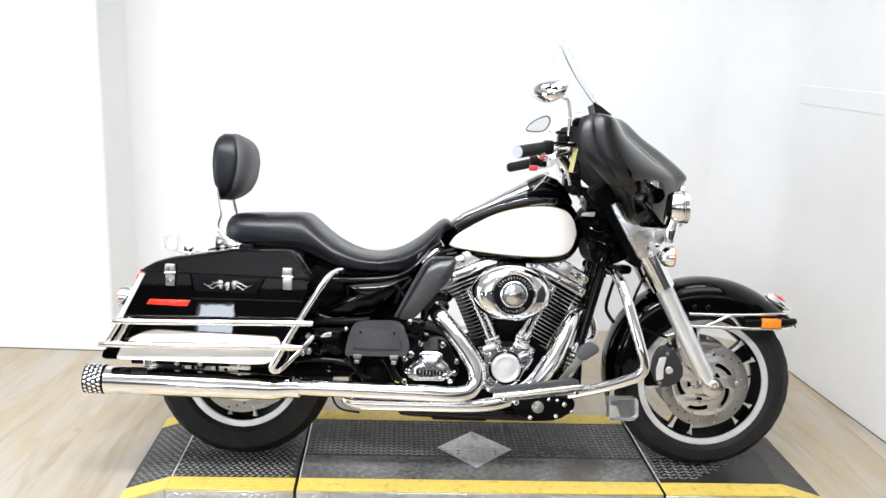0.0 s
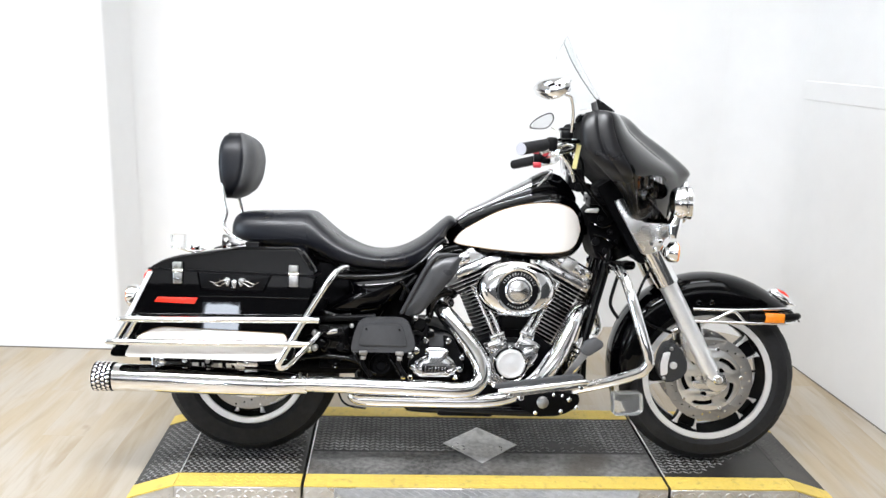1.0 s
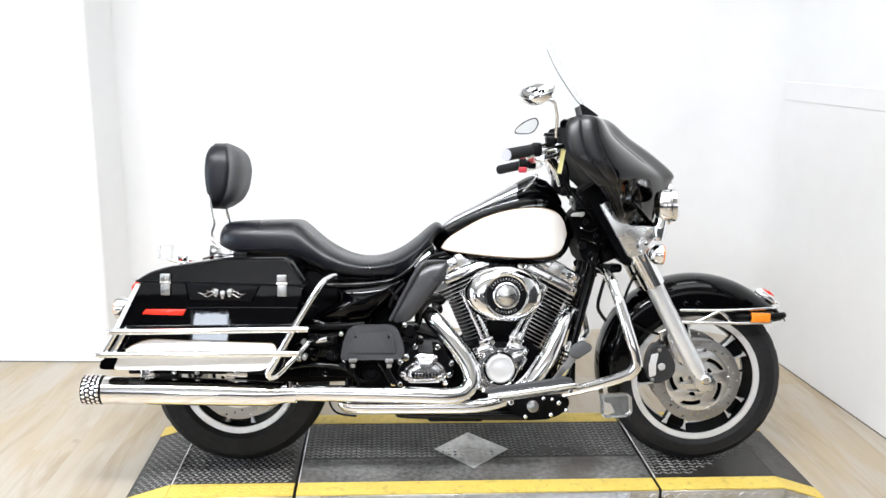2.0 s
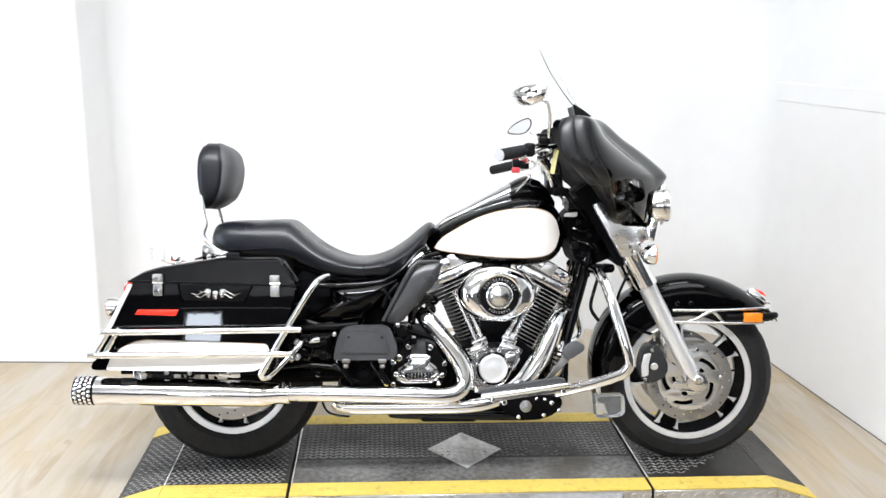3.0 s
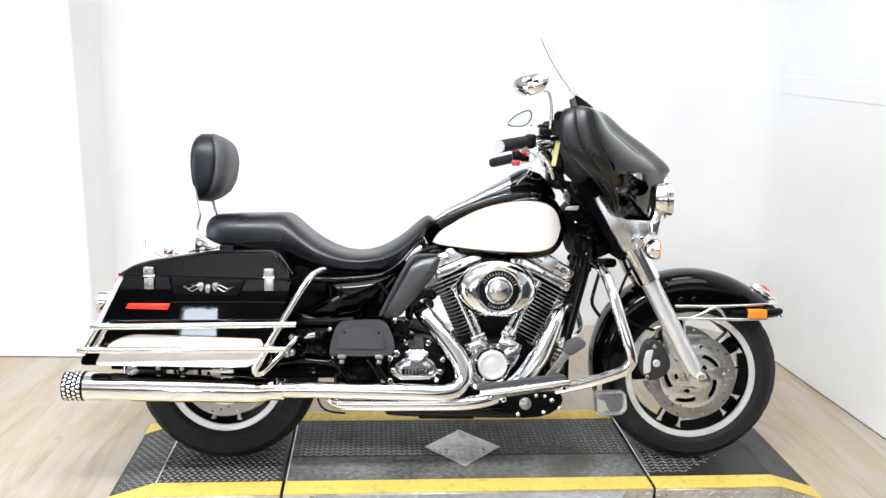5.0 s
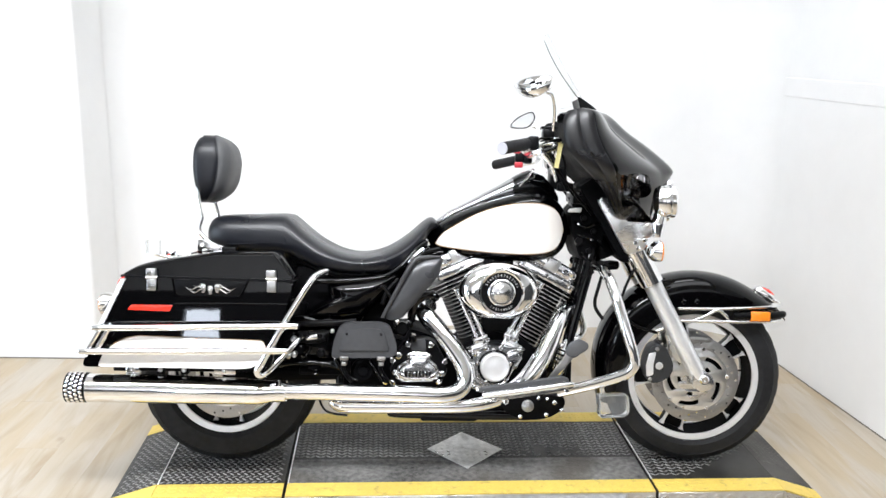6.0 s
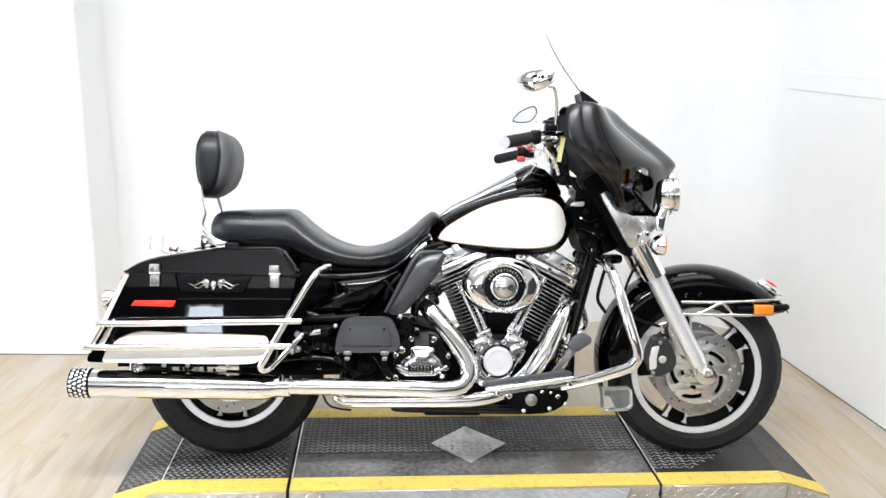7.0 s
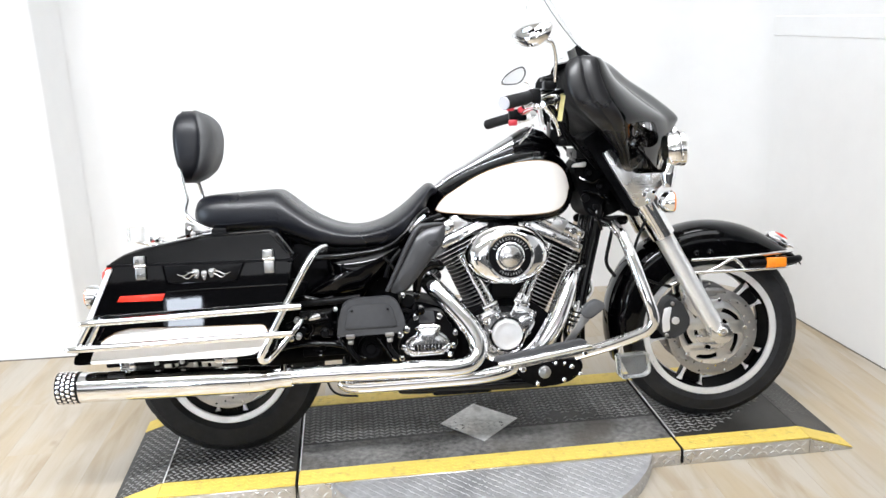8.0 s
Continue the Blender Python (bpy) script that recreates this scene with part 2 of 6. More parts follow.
def spline(pts, n=6, closed=False):
    """Points along a smooth curve through the given ones."""
    ps = [Vector(p) for p in pts]
    m = len(ps)
    out = []
    for i in range(m if closed else m - 1):
        if closed:
            a, b, c, d = ps[i - 1], ps[i], ps[(i + 1) % m], ps[(i + 2) % m]
        else:
            a, b, c, d = ps[max(i - 1, 0)], ps[i], ps[i + 1], ps[min(i + 2, m - 1)]
        for j in range(n):
            t = j / n
            out.append(0.5 * (2 * b + (c - a) * t + (2 * a - 5 * b + 4 * c - d) * t * t + (3 * b - a - 3 * c + d) * t ** 3))
    if not closed:
        out.append(ps[-1])
    return out


def prism(outline, y0, y1, bevel=0.0, seg=2):
    """An outline in the bike's X and Z, from y0 to y1, with its rims bevelled."""
    bm = bmesh.new()
    near = [bm.verts.new((p[0], y0, p[1])) for p in outline]
    far = [bm.verts.new((p[0], y1, p[1])) for p in outline]
    rims = [bm.faces.new(near), bm.faces.new(far[::-1])]
    k = len(outline)
    for i in range(k):
        bm.faces.new((near[i], far[i], far[(i + 1) % k], near[(i + 1) % k]))
    if bevel:
        edges = list({e for f in rims for e in f.edges})
        bmesh.ops.bevel(bm, geom=edges, offset=bevel, segments=seg, profile=0.5, affect="EDGES", clamp_overlap=True)
    return bm


def loft(rings, caps=True):
    bm = bmesh.new()
    rows = [[bm.verts.new(p) for p in ring] for ring in rings]
    k = len(rows[0])
    for a, b in zip(rows, rows[1:]):
        for i in range(k):
            bm.faces.new((a[i], a[(i + 1) % k], b[(i + 1) % k], b[i]))
    if caps:
        bm.faces.new(rows[0])
        bm.faces.new(rows[-1][::-1])
    return bm


def sheet(rows):
    """An open grid of points as faces."""
    bm = bmesh.new()
    vs = [[bm.verts.new(p) for p in row] for row in rows]
    for a, b in zip(vs, vs[1:]):
        for i in range(len(a) - 1):
            bm.faces.new((a[i], a[i + 1], b[i + 1], b[i]))
    return bm


def thicken(bm, t):
    bmesh.ops.recalc_face_normals(bm, faces=bm.faces)
    bmesh.ops.solidify(bm, geom=bm.faces[:], thickness=t)
    return bm


def tube(pts, r, seg=14, n=6):
    """A round bar along a smooth path; r is one radius or one for each given point."""
    path = spline(pts, n) if n else [Vector(p) for p in pts]
    m = len(path)
    radii = [r] * m if not isinstance(r, (list, tuple)) else list(np.interp(np.linspace(0, len(r) - 1, m), range(len(r)), r))
    up = Vector((0, 1, 0.3)).normalized()
    rings = []
    for i, p in enumerate(path):
        d = (path[min(i + 1, m - 1)] - path[max(i - 1, 0)]).normalized()
        side = d.cross(up).normalized() if abs(d.dot(up)) < 0.98 else d.cross(Vector((1, 0, 0))).normalized()
        up = side.cross(d).normalized()
        rings.append([p + (side * math.cos(a) + up * math.sin(a)) * radii[i] for a in (2 * math.pi * k / seg for k in range(seg))])
    return loft(rings)


def lathe(profile, m=Matrix(), n=32, closed=False):
    """Turns (radius, height) pairs about the z axis and moves them by m."""
    bm = bmesh.new()
    rows = []
    for r, h in profile:
        rows.append([bm.verts.new((r * math.cos(2 * math.pi * k / n), r * math.sin(2 * math.pi * k / n), h)) for k in range(n)])
    pairs = list(zip(rows, rows[1:])) + ([(rows[-1], rows[0])] if closed else [])
    for a, b in pairs:
        for k in range(n):
            bm.faces.new((a[k], a[(k + 1) % n], b[(k + 1) % n], b[k]))
    if not closed:
        for row in (rows[0], rows[-1]):
            if (row[0].co - row[1].co).length > 1e-6:
                bm.faces.new(row)
    bmesh.ops.remove_doubles(bm, verts=bm.verts, dist=1e-6)
    bm.transform(m)
    return bm


def disc(x, y, z, r, depth, bevel=0.002, n=28):
    """A round boss on the bike's near side: its face at y, its back depth behind."""
    return lathe([(r, depth), (r, bevel), (r - bevel, 0), (0.0005, 0)], pose(x, y, z, -90), n)


def circle(cx, cy, r, n=20):
    return [(cx + r * math.cos(2 * math.pi * k / n), cy + r * math.sin(2 * math.pi * k / n)) for k in range(n)]


def plate(outlines, depth, y, bevel=0.0):
    """A flat plate in the bike's X and Z with holes where outlines lie within outlines; its middle at y."""
    cu = bpy.data.curves.new("plate", "CURVE")
    cu.dimensions, cu.fill_mode, cu.extrude, cu.bevel_depth = "2D", "BOTH", depth / 2 - bevel, bevel
    cu.bevel_resolution = 1
    for o in outlines:
        s = cu.splines.new("POLY")
        s.points.add(len(o) - 1)
        s.use_cyclic_u = True
        for p, q in zip(s.points, o):
            p.co = (q[0], q[1], 0, 1)
    ob = new("plate", cu)
    me = bpy.data.meshes.new_from_object(ob.evaluated_get(bpy.context.evaluated_depsgraph_get()))
    bpy.data.objects.remove(ob)
    bpy.data.curves.remove(cu)
    bm = bmesh.new()
    bm.from_mesh(me)
    bpy.data.meshes.remove(me)
    bmesh.ops.remove_doubles(bm, verts=bm.verts, dist=1e-5)
    bm.transform(pose(0, y, 0, 90))
    return bm


def join(*bms):
    """Several bmeshes of one part as one."""
    out = bmesh.new()
    for b in bms:
        me = bpy.data.meshes.new("piece")
        b.to_mesh(me)
        b.free()
        out.from_mesh(me)
        bpy.data.meshes.remove(me)
    return out


def mirrored(bm):
    bm.transform(Matrix.Diagonal((1, -1, 1, 1)))
    bmesh.ops.reverse_faces(bm, faces=bm.faces)
    return bm


# ---------------------------------------------------------------- the room
H = 0.055          # height of the display deck
BACK, PIER_Y, PIER_X = 1.53, 1.02, -1.625
TOP = 3.0
DARK_TOP = 1.55        # the unseen walls are dark up to here, to darken reflections


def slab(name, bm, material, label, kind="structure", category="wall"):
    return tagged(part(name, bm, material, smooth=False), label, category, kind=kind)


slab("wall_back", box(-1.69, 1.75, BACK, BACK + 0.12, 0, TOP), WALL, "plain white painted wall behind the motorcycle")
slab("wall_pier", loft([[(-4.2, PIER_Y, z)] + [(PIER_X - 0.03 * (1 - math.sin(a)), PIER_Y + 0.03 * (1 - math.cos(a)), z) for a in np.linspace(0, math.pi / 2, 7)] + [(PIER_X + 0.025, BACK + 0.12, z), (-4.2, BACK + 0.12, z)] for z in (0, TOP)]), WALL, "white painted wall pier standing forward of the back wall")
SKEW = Matrix(((1, -0.096, 0, 0.162), (0, 1, 0, 0), (0, 0, 1, 0), (0, 0, 0, 1)))     # the side wall stands slightly askew
# the unseen stretch beyond y -0.7 is added darker, to darken fairing reflections
for name, y0, y1, z0, z1, paint, label in (("wall_right", -0.7, BACK + 0.05, 0, TOP, WALL, "white painted side wall with faint scuffs"),
                                           ("wall_right_lower", -6.0, -0.7, 0, DARK_TOP, DIM, "unseen stretch of side wall, dark to deepen reflections"),
                                           ("wall_right_upper", -6.0, -0.7, DARK_TOP, TOP, SHOP, "unseen pale grey upper stretch of side wall")):
    side = box(1.53, 1.65, y0, y1, z0, z1)
    side.transform(SKEW)
    slab(name, side, paint, label)
LY0, LY1, LZ1 = -2.9, -0.7, 2.15          # a wide glazed doorway on the left
slab("wall_left", join(box(-4.32, -4.2, -6.0, LY0, DARK_TOP, TOP), box(-4.32, -4.2, LY1, PIER_Y + 0.3, DARK_TOP, TOP), box(-4.32, -4.2, LY0, LY1, LZ1, TOP)), SHOP, "pale grey painted workshop wall with a wide doorway")
slab("backdrop", box(-4.75, -4.7, LY0 - 0.5, LY1 + 0.5, -0.05, 2.6), SKYLIGHT, "pale daylight outside the side doorway", category="backdrop")
slab("wall_left_lower", join(box(-4.32, -4.2, -6.0, LY0, 0, DARK_TOP), box(-4.32, -4.2, LY1, PIER_Y + 0.3, 0, DARK_TOP)), DIM, "unseen left wall, dark below to deepen reflections")
WX0, WX1, WZ0, WZ1 = -2.36, -2.00, 1.04, 1.38
slab("wall_front", join(box(-4.32, WX0, -6.12, -6.0, 0, DARK_TOP), box(WX1, 2.5, -6.12, -6.0, 0, DARK_TOP), box(WX0, WX1, -6.12, -6.0, 0, WZ0), box(WX0, WX1, -6.12, -6.0, WZ1, DARK_TOP)), DIM, "unseen front wall, dark below to deepen reflections, with a small window")
slab("wall_front_upper", box(-4.32, 2.5, -6.12, -6.0, DARK_TOP, TOP), SHOP, "pale grey upper workshop wall")
slab("backdrop", box(WX0 - 0.3, WX1 + 0.3, -6.5, -6.45, 0.5, 1.9), DAY, "pale bright daylight outside the window", category="backdrop")
slab("ceiling", box(-4.32, 2.6, -6.12, BACK + 0.12, TOP, TOP + 0.1), CEIL, "white painted ceiling", category="ceiling")
COVE = 0.32                      # the back and side walls meet in a rounded corner
cy = BACK - COVE
cx = 1.692 - 0.096 * cy - COVE * 1.0046
cove = [(cx + (COVE + 0.0006) * math.cos(a), cy + (COVE + 0.0006) * math.sin(a)) for a in np.linspace(radians(90), radians(5.48), 16)] + [(1.58, 1.55)]
tagged(part("wall_corner", loft([[(x, y, z) for x, y in cove] for z in (0, TOP)]), WALL), "white painted rounded corner between back and side wall", "wall", kind="structure")
bend = [(PIER_X + 0.0130 + 0.20 * (1 - math.sin(a)), BACK - 0.20 * (1 - math.cos(a)) + 0.0006) for a in np.linspace(0, math.pi / 2, 12)] + [(PIER_X + 0.005, BACK + 0.02)]
tagged(part("wall_corner", loft([[(x, y, z) for x, y in bend] for z in (0, TOP)]), WALL), "white painted rounded corner beside the pier", "wall", kind="structure")
ledge = box(1.5265, 1.54, -0.7, 1.30, 1.262, 1.352, 0.0055, 3)
ledge.transform(SKEW)
slab("trim", ledge, WALL, "white painted ledge along the side wall", category="trim")

# grey strips drawn for the shade in the gap at the walls' foot
foot = box(1.526, 1.535, -6.0, 1.5, 0.0, 0.004)
foot.transform(SKEW)
slab("baseboard", foot, JOINT_SHADE, "joint at the foot of the side wall, its shade drawn as a grey strip", category="joint")
slab("baseboard", box(-4.2, PIER_X, PIER_Y - 0.006, PIER_Y + 0.002, 0.0, 0.004), JOINT_SHADE, "joint at the foot of the pier, its shade drawn as a grey strip", category="joint")

floor = slab("floor", box(-4.3, 2.3, -6.0, BACK, -0.06, -0.006), OAK, "pale oak plank flooring with grey grain", category="floor")


# ---------------------------------------------------------------- the display deck
def lug_mesh(name, places, size, height, material, parent, label, m=Matrix(), slim=0.34):
    """Many raised lozenges of a tread plate as one mesh: places are x, y, turn."""
    verts, faces = [], []
    for x, y, a in places:
        c, s, b = math.cos(a), math.sin(a), len(verts)
        for u, v, w in ((-1, 0, 0), (0, -slim, 0), (1, 0, 0), (0, slim, 0), (-0.6, 0, 1), (0, -0.4 * slim, 1), (0.6, 0, 1), (0, 0.4 * slim, 1)):
            px, py = u * size, v * size
            verts.append((x + px * c - py * s, y + px * s + py * c, w * height))
        faces += [(b, b + 1, b + 5, b + 4), (b + 1, b + 2, b + 6, b + 5), (b + 2, b + 3, b + 7, b + 6), (b + 3, b, b + 4, b + 7), (b + 4, b + 5, b + 6, b + 7)]
    me = bpy.data.meshes.new(name)
    me.from_pydata(verts, [], faces)
    me.transform(m)
    me.materials.append(material)
    ob = new(name, me)
    ob.parent = parent
    return tagged(ob, label, kind="stuff")


def zigzag(x0, x1, y0, y1, keep=lambda x, y: True):
    """Rows of slanted lugs that lean the other way in every other column."""
    out = []
    for i in range(int((y1 - y0) / 0.0200)):
        for k in range(int((x1 - x0) / 0.0180)):
            x, y = x0 + 0.0180 * (k + 0.5), y0 + 0.0200 * (i + 0.5)
            if keep(x, y):
                out.append((x, y, radians(36) if k % 2 else radians(-36)))
    return out


def dashes(x0, x1, y0, y1, keep=lambda x, y: True):
    """Rows of short bars, every other row shifted by half a step and leaning the other way."""
    return [(x, y, radians(-38 if i % 2 else 34)) for i in range(int((y1 - y0) / 0.0165)) for k in range(int((x1 - x0) / 0.0225))
            for x, y in [(x0 + 0.0225 * (k + 0.3 + 0.5 * (i % 2)), y0 + 0.0165 * (i + 0.5))] if x < x1 and keep(x, y)]


def lattice(x0, x1, y0, y1, step, keep=lambda x, y: True):
    out, row = [], 0
    y = y0 + step / 2
    while y < y1:
        x, col = x0 + step / 2, 0
        while x < x1:
            if keep(x, y):
                out.append((x, y, radians(38) if (row + col) % 2 else radians(-38)))
            x += step
            col += 1
        y += step
        row += 1
    return out


D0, D1 = -0.229, 0.357           # front and back edge of the deck
XA, XB, RAMP = -1.015, 1.035, 0.15
SEAMS = (-0.606, 0.604)
dice = random.Random(5)
deck = tagged(new("display_deck"), "low dark tread-plate display platform with yellow edges", "platform")


def deck_section(x0, x1, ramp):
    """One section of the deck: top plate, yellow edge bands, bright skirts; ramp -1 or 1 adds the sloping end."""
    sec = part("deck_plate", box(x0, x1, D0 + 0.004, D1 - 0.004, 0.0, H - 0.001, 0.002, 1), DECK, deck, "worn dark grey tread plate")
    bands = [(D0, D0 + 0.076), (D1 - 0.076, D1)]
    for y0, y1 in bands:
        part("yellow_band", box(x0 + 0.001, x1 - 0.001, y0, y1, H - 0.004, H + 0.0012, 0.0008, 1), YELLOW, sec, "scuffed yellow painted edge band")
    part("skirt", box(x0 + 0.001, x1 - 0.001, D0 - 0.003, D0 + 0.0035, 0, H - 0.0045, 0.001, 1), TREAD, sec, "bright tread-plate skirt")
    worn = {-1: lambda x, y: True, 0: lambda x, y: y > 0.006 and dice.random() > 1.15 - 1.2 * math.hypot((x - 0.30) / 0.16, (y - 0.055) / 0.05), 1: lambda x, y: y > -0.13 + 0.7 * max(0.0, x - 0.74)}[ramp]
    rows = dashes if ramp < 0 else zigzag
    if not ramp:
        lug_mesh("lug", zigzag(x0 + 0.006, x1 - 0.006, D0 + 0.08, 0.0), 0.0095, 0.0009, STRIP, sec, "tread lugs worn almost flat", Matrix.Translation((0, 0, H - 0.0002)))
        part("worn_strip", box(x0 + 0.002, x1 - 0.002, D0 + 0.077, 0.002, H - 0.004, H, 0.0006, 1), STRIP, sec, "worn smooth grey strip of the platform")
    lug_mesh("lug", rows(x0 + 0.006, x1 - 0.006, D0 + 0.08, D1 - 0.079, worn), 0.0114, 0.0030, LUG, sec, "raised tread lugs", Matrix.Translation((0, 0, H - 0.001)), 0.30)
    part("edge_strip", box(x0 + 0.0005, x0 + 0.0045, D0 + 0.078, D1 - 0.078, H - 0.004, H + 0.0020, 0.0006, 1), MACHINED, sec, "bright worn edge at the joint")
    lug_mesh("lug", zigzag(x0 + 0.004, x1 - 0.004, D1 - 0.074, D1 - 0.002) + zigzag(x0 + 0.004, x1 - 0.004, D0 + 0.004, D0 + 0.070), 0.0098, 0.0014, YELLOW, sec, "yellow painted tread lugs", Matrix.Translation((0, 0, H + 0.0011)))
    lug_mesh("lug", lattice(x0 + 0.006, x1 - 0.006, 0.004, H - 0.008, 0.0215), 0.0125, 0.0018, TREAD, sec, "bright tread lugs", pose(0, D0 - 0.003, 0, 90))
    if ramp:
        xe = x0 if ramp < 0 else x1
        tip = xe + ramp * RAMP
        bm = prism([(xe, 0), (xe, H - 0.001), (tip, 0.006), (tip, 0)], D0 + 0.004, D1 - 0.004)
        slope = part("ramp", bm, DECK, deck, "sloping dark end of the platform", smooth=False)
        for y0, y1 in bands:
            part("yellow_band", prism([(xe, H - 0.004), (xe, H + 0.0012), (tip, 0.008), (tip, 0.004)], y0, y1), YELLOW, slope, smooth=False)
        part("skirt", prism([(xe, 0), (xe, H - 0.0045), (tip, 0.003), (tip, 0)], D0 - 0.003, D0 + 0.0035), TREAD, slope, smooth=False)
        run = math.hypot(RAMP, H - 0.006)
        tilt = math.degrees(math.atan2(H - 0.006, RAMP))
        grid = dashes(0.006, run - 0.006, D0 + 0.08, D1 - 0.079) if ramp < 0 else zigzag(0.006, run - 0.006, D0 + 0.20, D1 - 0.079)
        lug_mesh("lug", grid, 0.0104, 0.0028 if ramp < 0 else 0.0014, LUG if ramp < 0 else STRIP, slope, "raised tread lugs" if ramp < 0 else "tread lugs worn almost flat", pose(xe, 0, H - 0.001) @ (pose(0, 0, 0, 0, tilt) if ramp > 0 else Matrix.Diagonal((-1, 1, 1, 1)) @ pose(0, 0, 0, 0, tilt)))
        lug_mesh("lug", lattice(0.006, run * 0.72, 0.006, 0.03, 0.0215), 0.0115, 0.0018, TREAD, slope, "bright tread lugs",
                 pose(xe, D0 - 0.003, 0, 90) @ Matrix(((ramp, 0, 0, 0), (-ramp * ramp * 0.12, 1, 0, 0.004), (0, 0, 1, 0), (0, 0, 0, 1))))


deck_section(XA, SEAMS[0] - 0.004, -1)
deck_section(SEAMS[0] + 0.004, SEAMS[1] - 0.004, 0)
deck_section(SEAMS[1] + 0.004, XB, 1)

deck.matrix_world = pose(0, 0, 0, 0, 0, 1.4)

# half-round bright step plate in front of the deck
RS = 0.555
arc0 = math.asin(0.2335 / RS)
rim = [(RS * math.cos(a), -RS * math.sin(a)) for a in np.linspace(arc0, math.pi - arc0, 48)]
bm = bmesh.new()
lo = [bm.verts.new((x, y, 0.0)) for x, y in rim]
hi = [bm.verts.new((x, y, H - 0.004)) for x, y in rim]
bm.faces.new(lo)
top = bm.faces.new(hi[::-1])
for i in range(len(rim)):
    j = (i + 1) % len(rim)
    bm.faces.new((lo[i], hi[i], hi[j], lo[j]))
bmesh.ops.bevel(bm, geom=list(top.edges), offset=0.002, segments=2, affect="EDGES")
step = tagged(part("step_plate", bm, STEP, sharp=30), "half-round bright tread-plate step in front of the deck", "step plate")
lug_mesh("lug", [(x, y, radians(-58 if (i + k) % 2 else -38)) for i in range(20) for k in range(-20, 21) for x, y in [(0.030 * (k + 0.5 * (i % 2)), -0.545 + 0.0165 * i)] if math.hypot(x, y) < RS - 0.014 and y < -0.240], 0.0100, 0.0016, STEP, step, "raised bright lugs", Matrix.Translation((0, 0, H - 0.004)), 0.2)
lug_mesh("lug", [(RS * a, 0.012 + 0.018 * (k % 2), 0.7 if k % 2 else -0.7) for k, a in enumerate(np.arange(arc0 + 0.02, math.pi - arc0 - 0.02, 0.035))], 0.01, 0.0016, TREAD, step, "raised bright lugs on the rim")
rimlugs = step.children[-1].data
for v in rimlugs.vertices:
    a, r = v.co.x / RS, RS + v.co.z
    v.co = (r * math.cos(a), -r * math.sin(a), v.co.y)

step.matrix_world = pose(0, 0, 0, 0, 0, 1.4)

# bright lozenge plate lying on the deck
loz = tagged(part("lozenge_plate", join(*[prism([(-0.137, 0.063), (-0.004, -0.074), (0.131, 0.063), (-0.006, 0.193)], 0, 0.003, 0.0008, 1)]), PLATE),
             "bright diamond-shaped tread plate lying on the deck", "tread plate")
loz.data.transform(Matrix(((1, 0, 0, 0), (0, 0, 1, 0), (0, 1, 0, H + 0.0008), (0, 0, 0, 1))))
lug_mesh("lug", [(x, y, a) for x, y, a in lattice(-0.14, 0.14, -0.08, 0.2, 0.022) if abs(x + 0.003) / 0.128 + abs(y - 0.06) / 0.125 < 0.98 and y < 0.07 - 0.4 * x], 0.0095, 0.0014, TREAD, loz, "raised bright lugs",
         Matrix.Translation((0, 0, H + 0.0036)))


# ---------------------------------------------------------------- the motorcycle: X ahead, Y to its left, Z up from the ground
bike = tagged(new("motorcycle"), "black and cream touring motorcycle with chrome trim leaning on its stand", "motorcycle")
bike.matrix_world = pose(0, 0, H + 0.0015, -11, 0, 0)
RAKE = radians(26)
NECK = Vector((0.47, 0, 0.80))
STEER = Matrix.Translation(NECK) @ Matrix.Rotation(radians(-6), 4, Vector((-math.sin(RAKE), 0, math.cos(RAKE)))) @ Matrix.Translation(-NECK)


def turned(bm):
    """Turns a piece of the fork, bars or front wheel with the steering."""
    bm.transform(STEER)
    return bm


def oval(x, w, z0, z1, n=2.6, k=28, low=None):
    """A rounded section across the bike at x."""
    zm, h, out = (z0 + z1) / 2, (z1 - z0) / 2, []
    for i in range(k):
        a = 2 * math.pi * i / k
        c, s = math.cos(a), math.sin(a)
        e = 2 / n if s > 0 or low is None else 2 / low
        out.append((x, w * math.copysign(abs(c) ** e, c), zm + h * math.copysign(abs(s) ** e, s)))
    return out


def at(table, x):
    """Reads a table of (x, value) pairs, smoothly."""
    xs, ys = [p[0] for p in table], [p[1] for p in table]
    return float(np.interp(x, xs, ys))


def eased(pts, n=5):
    return [tuple(p) for p in spline([(x, z, 0) for x, z in pts], n)]


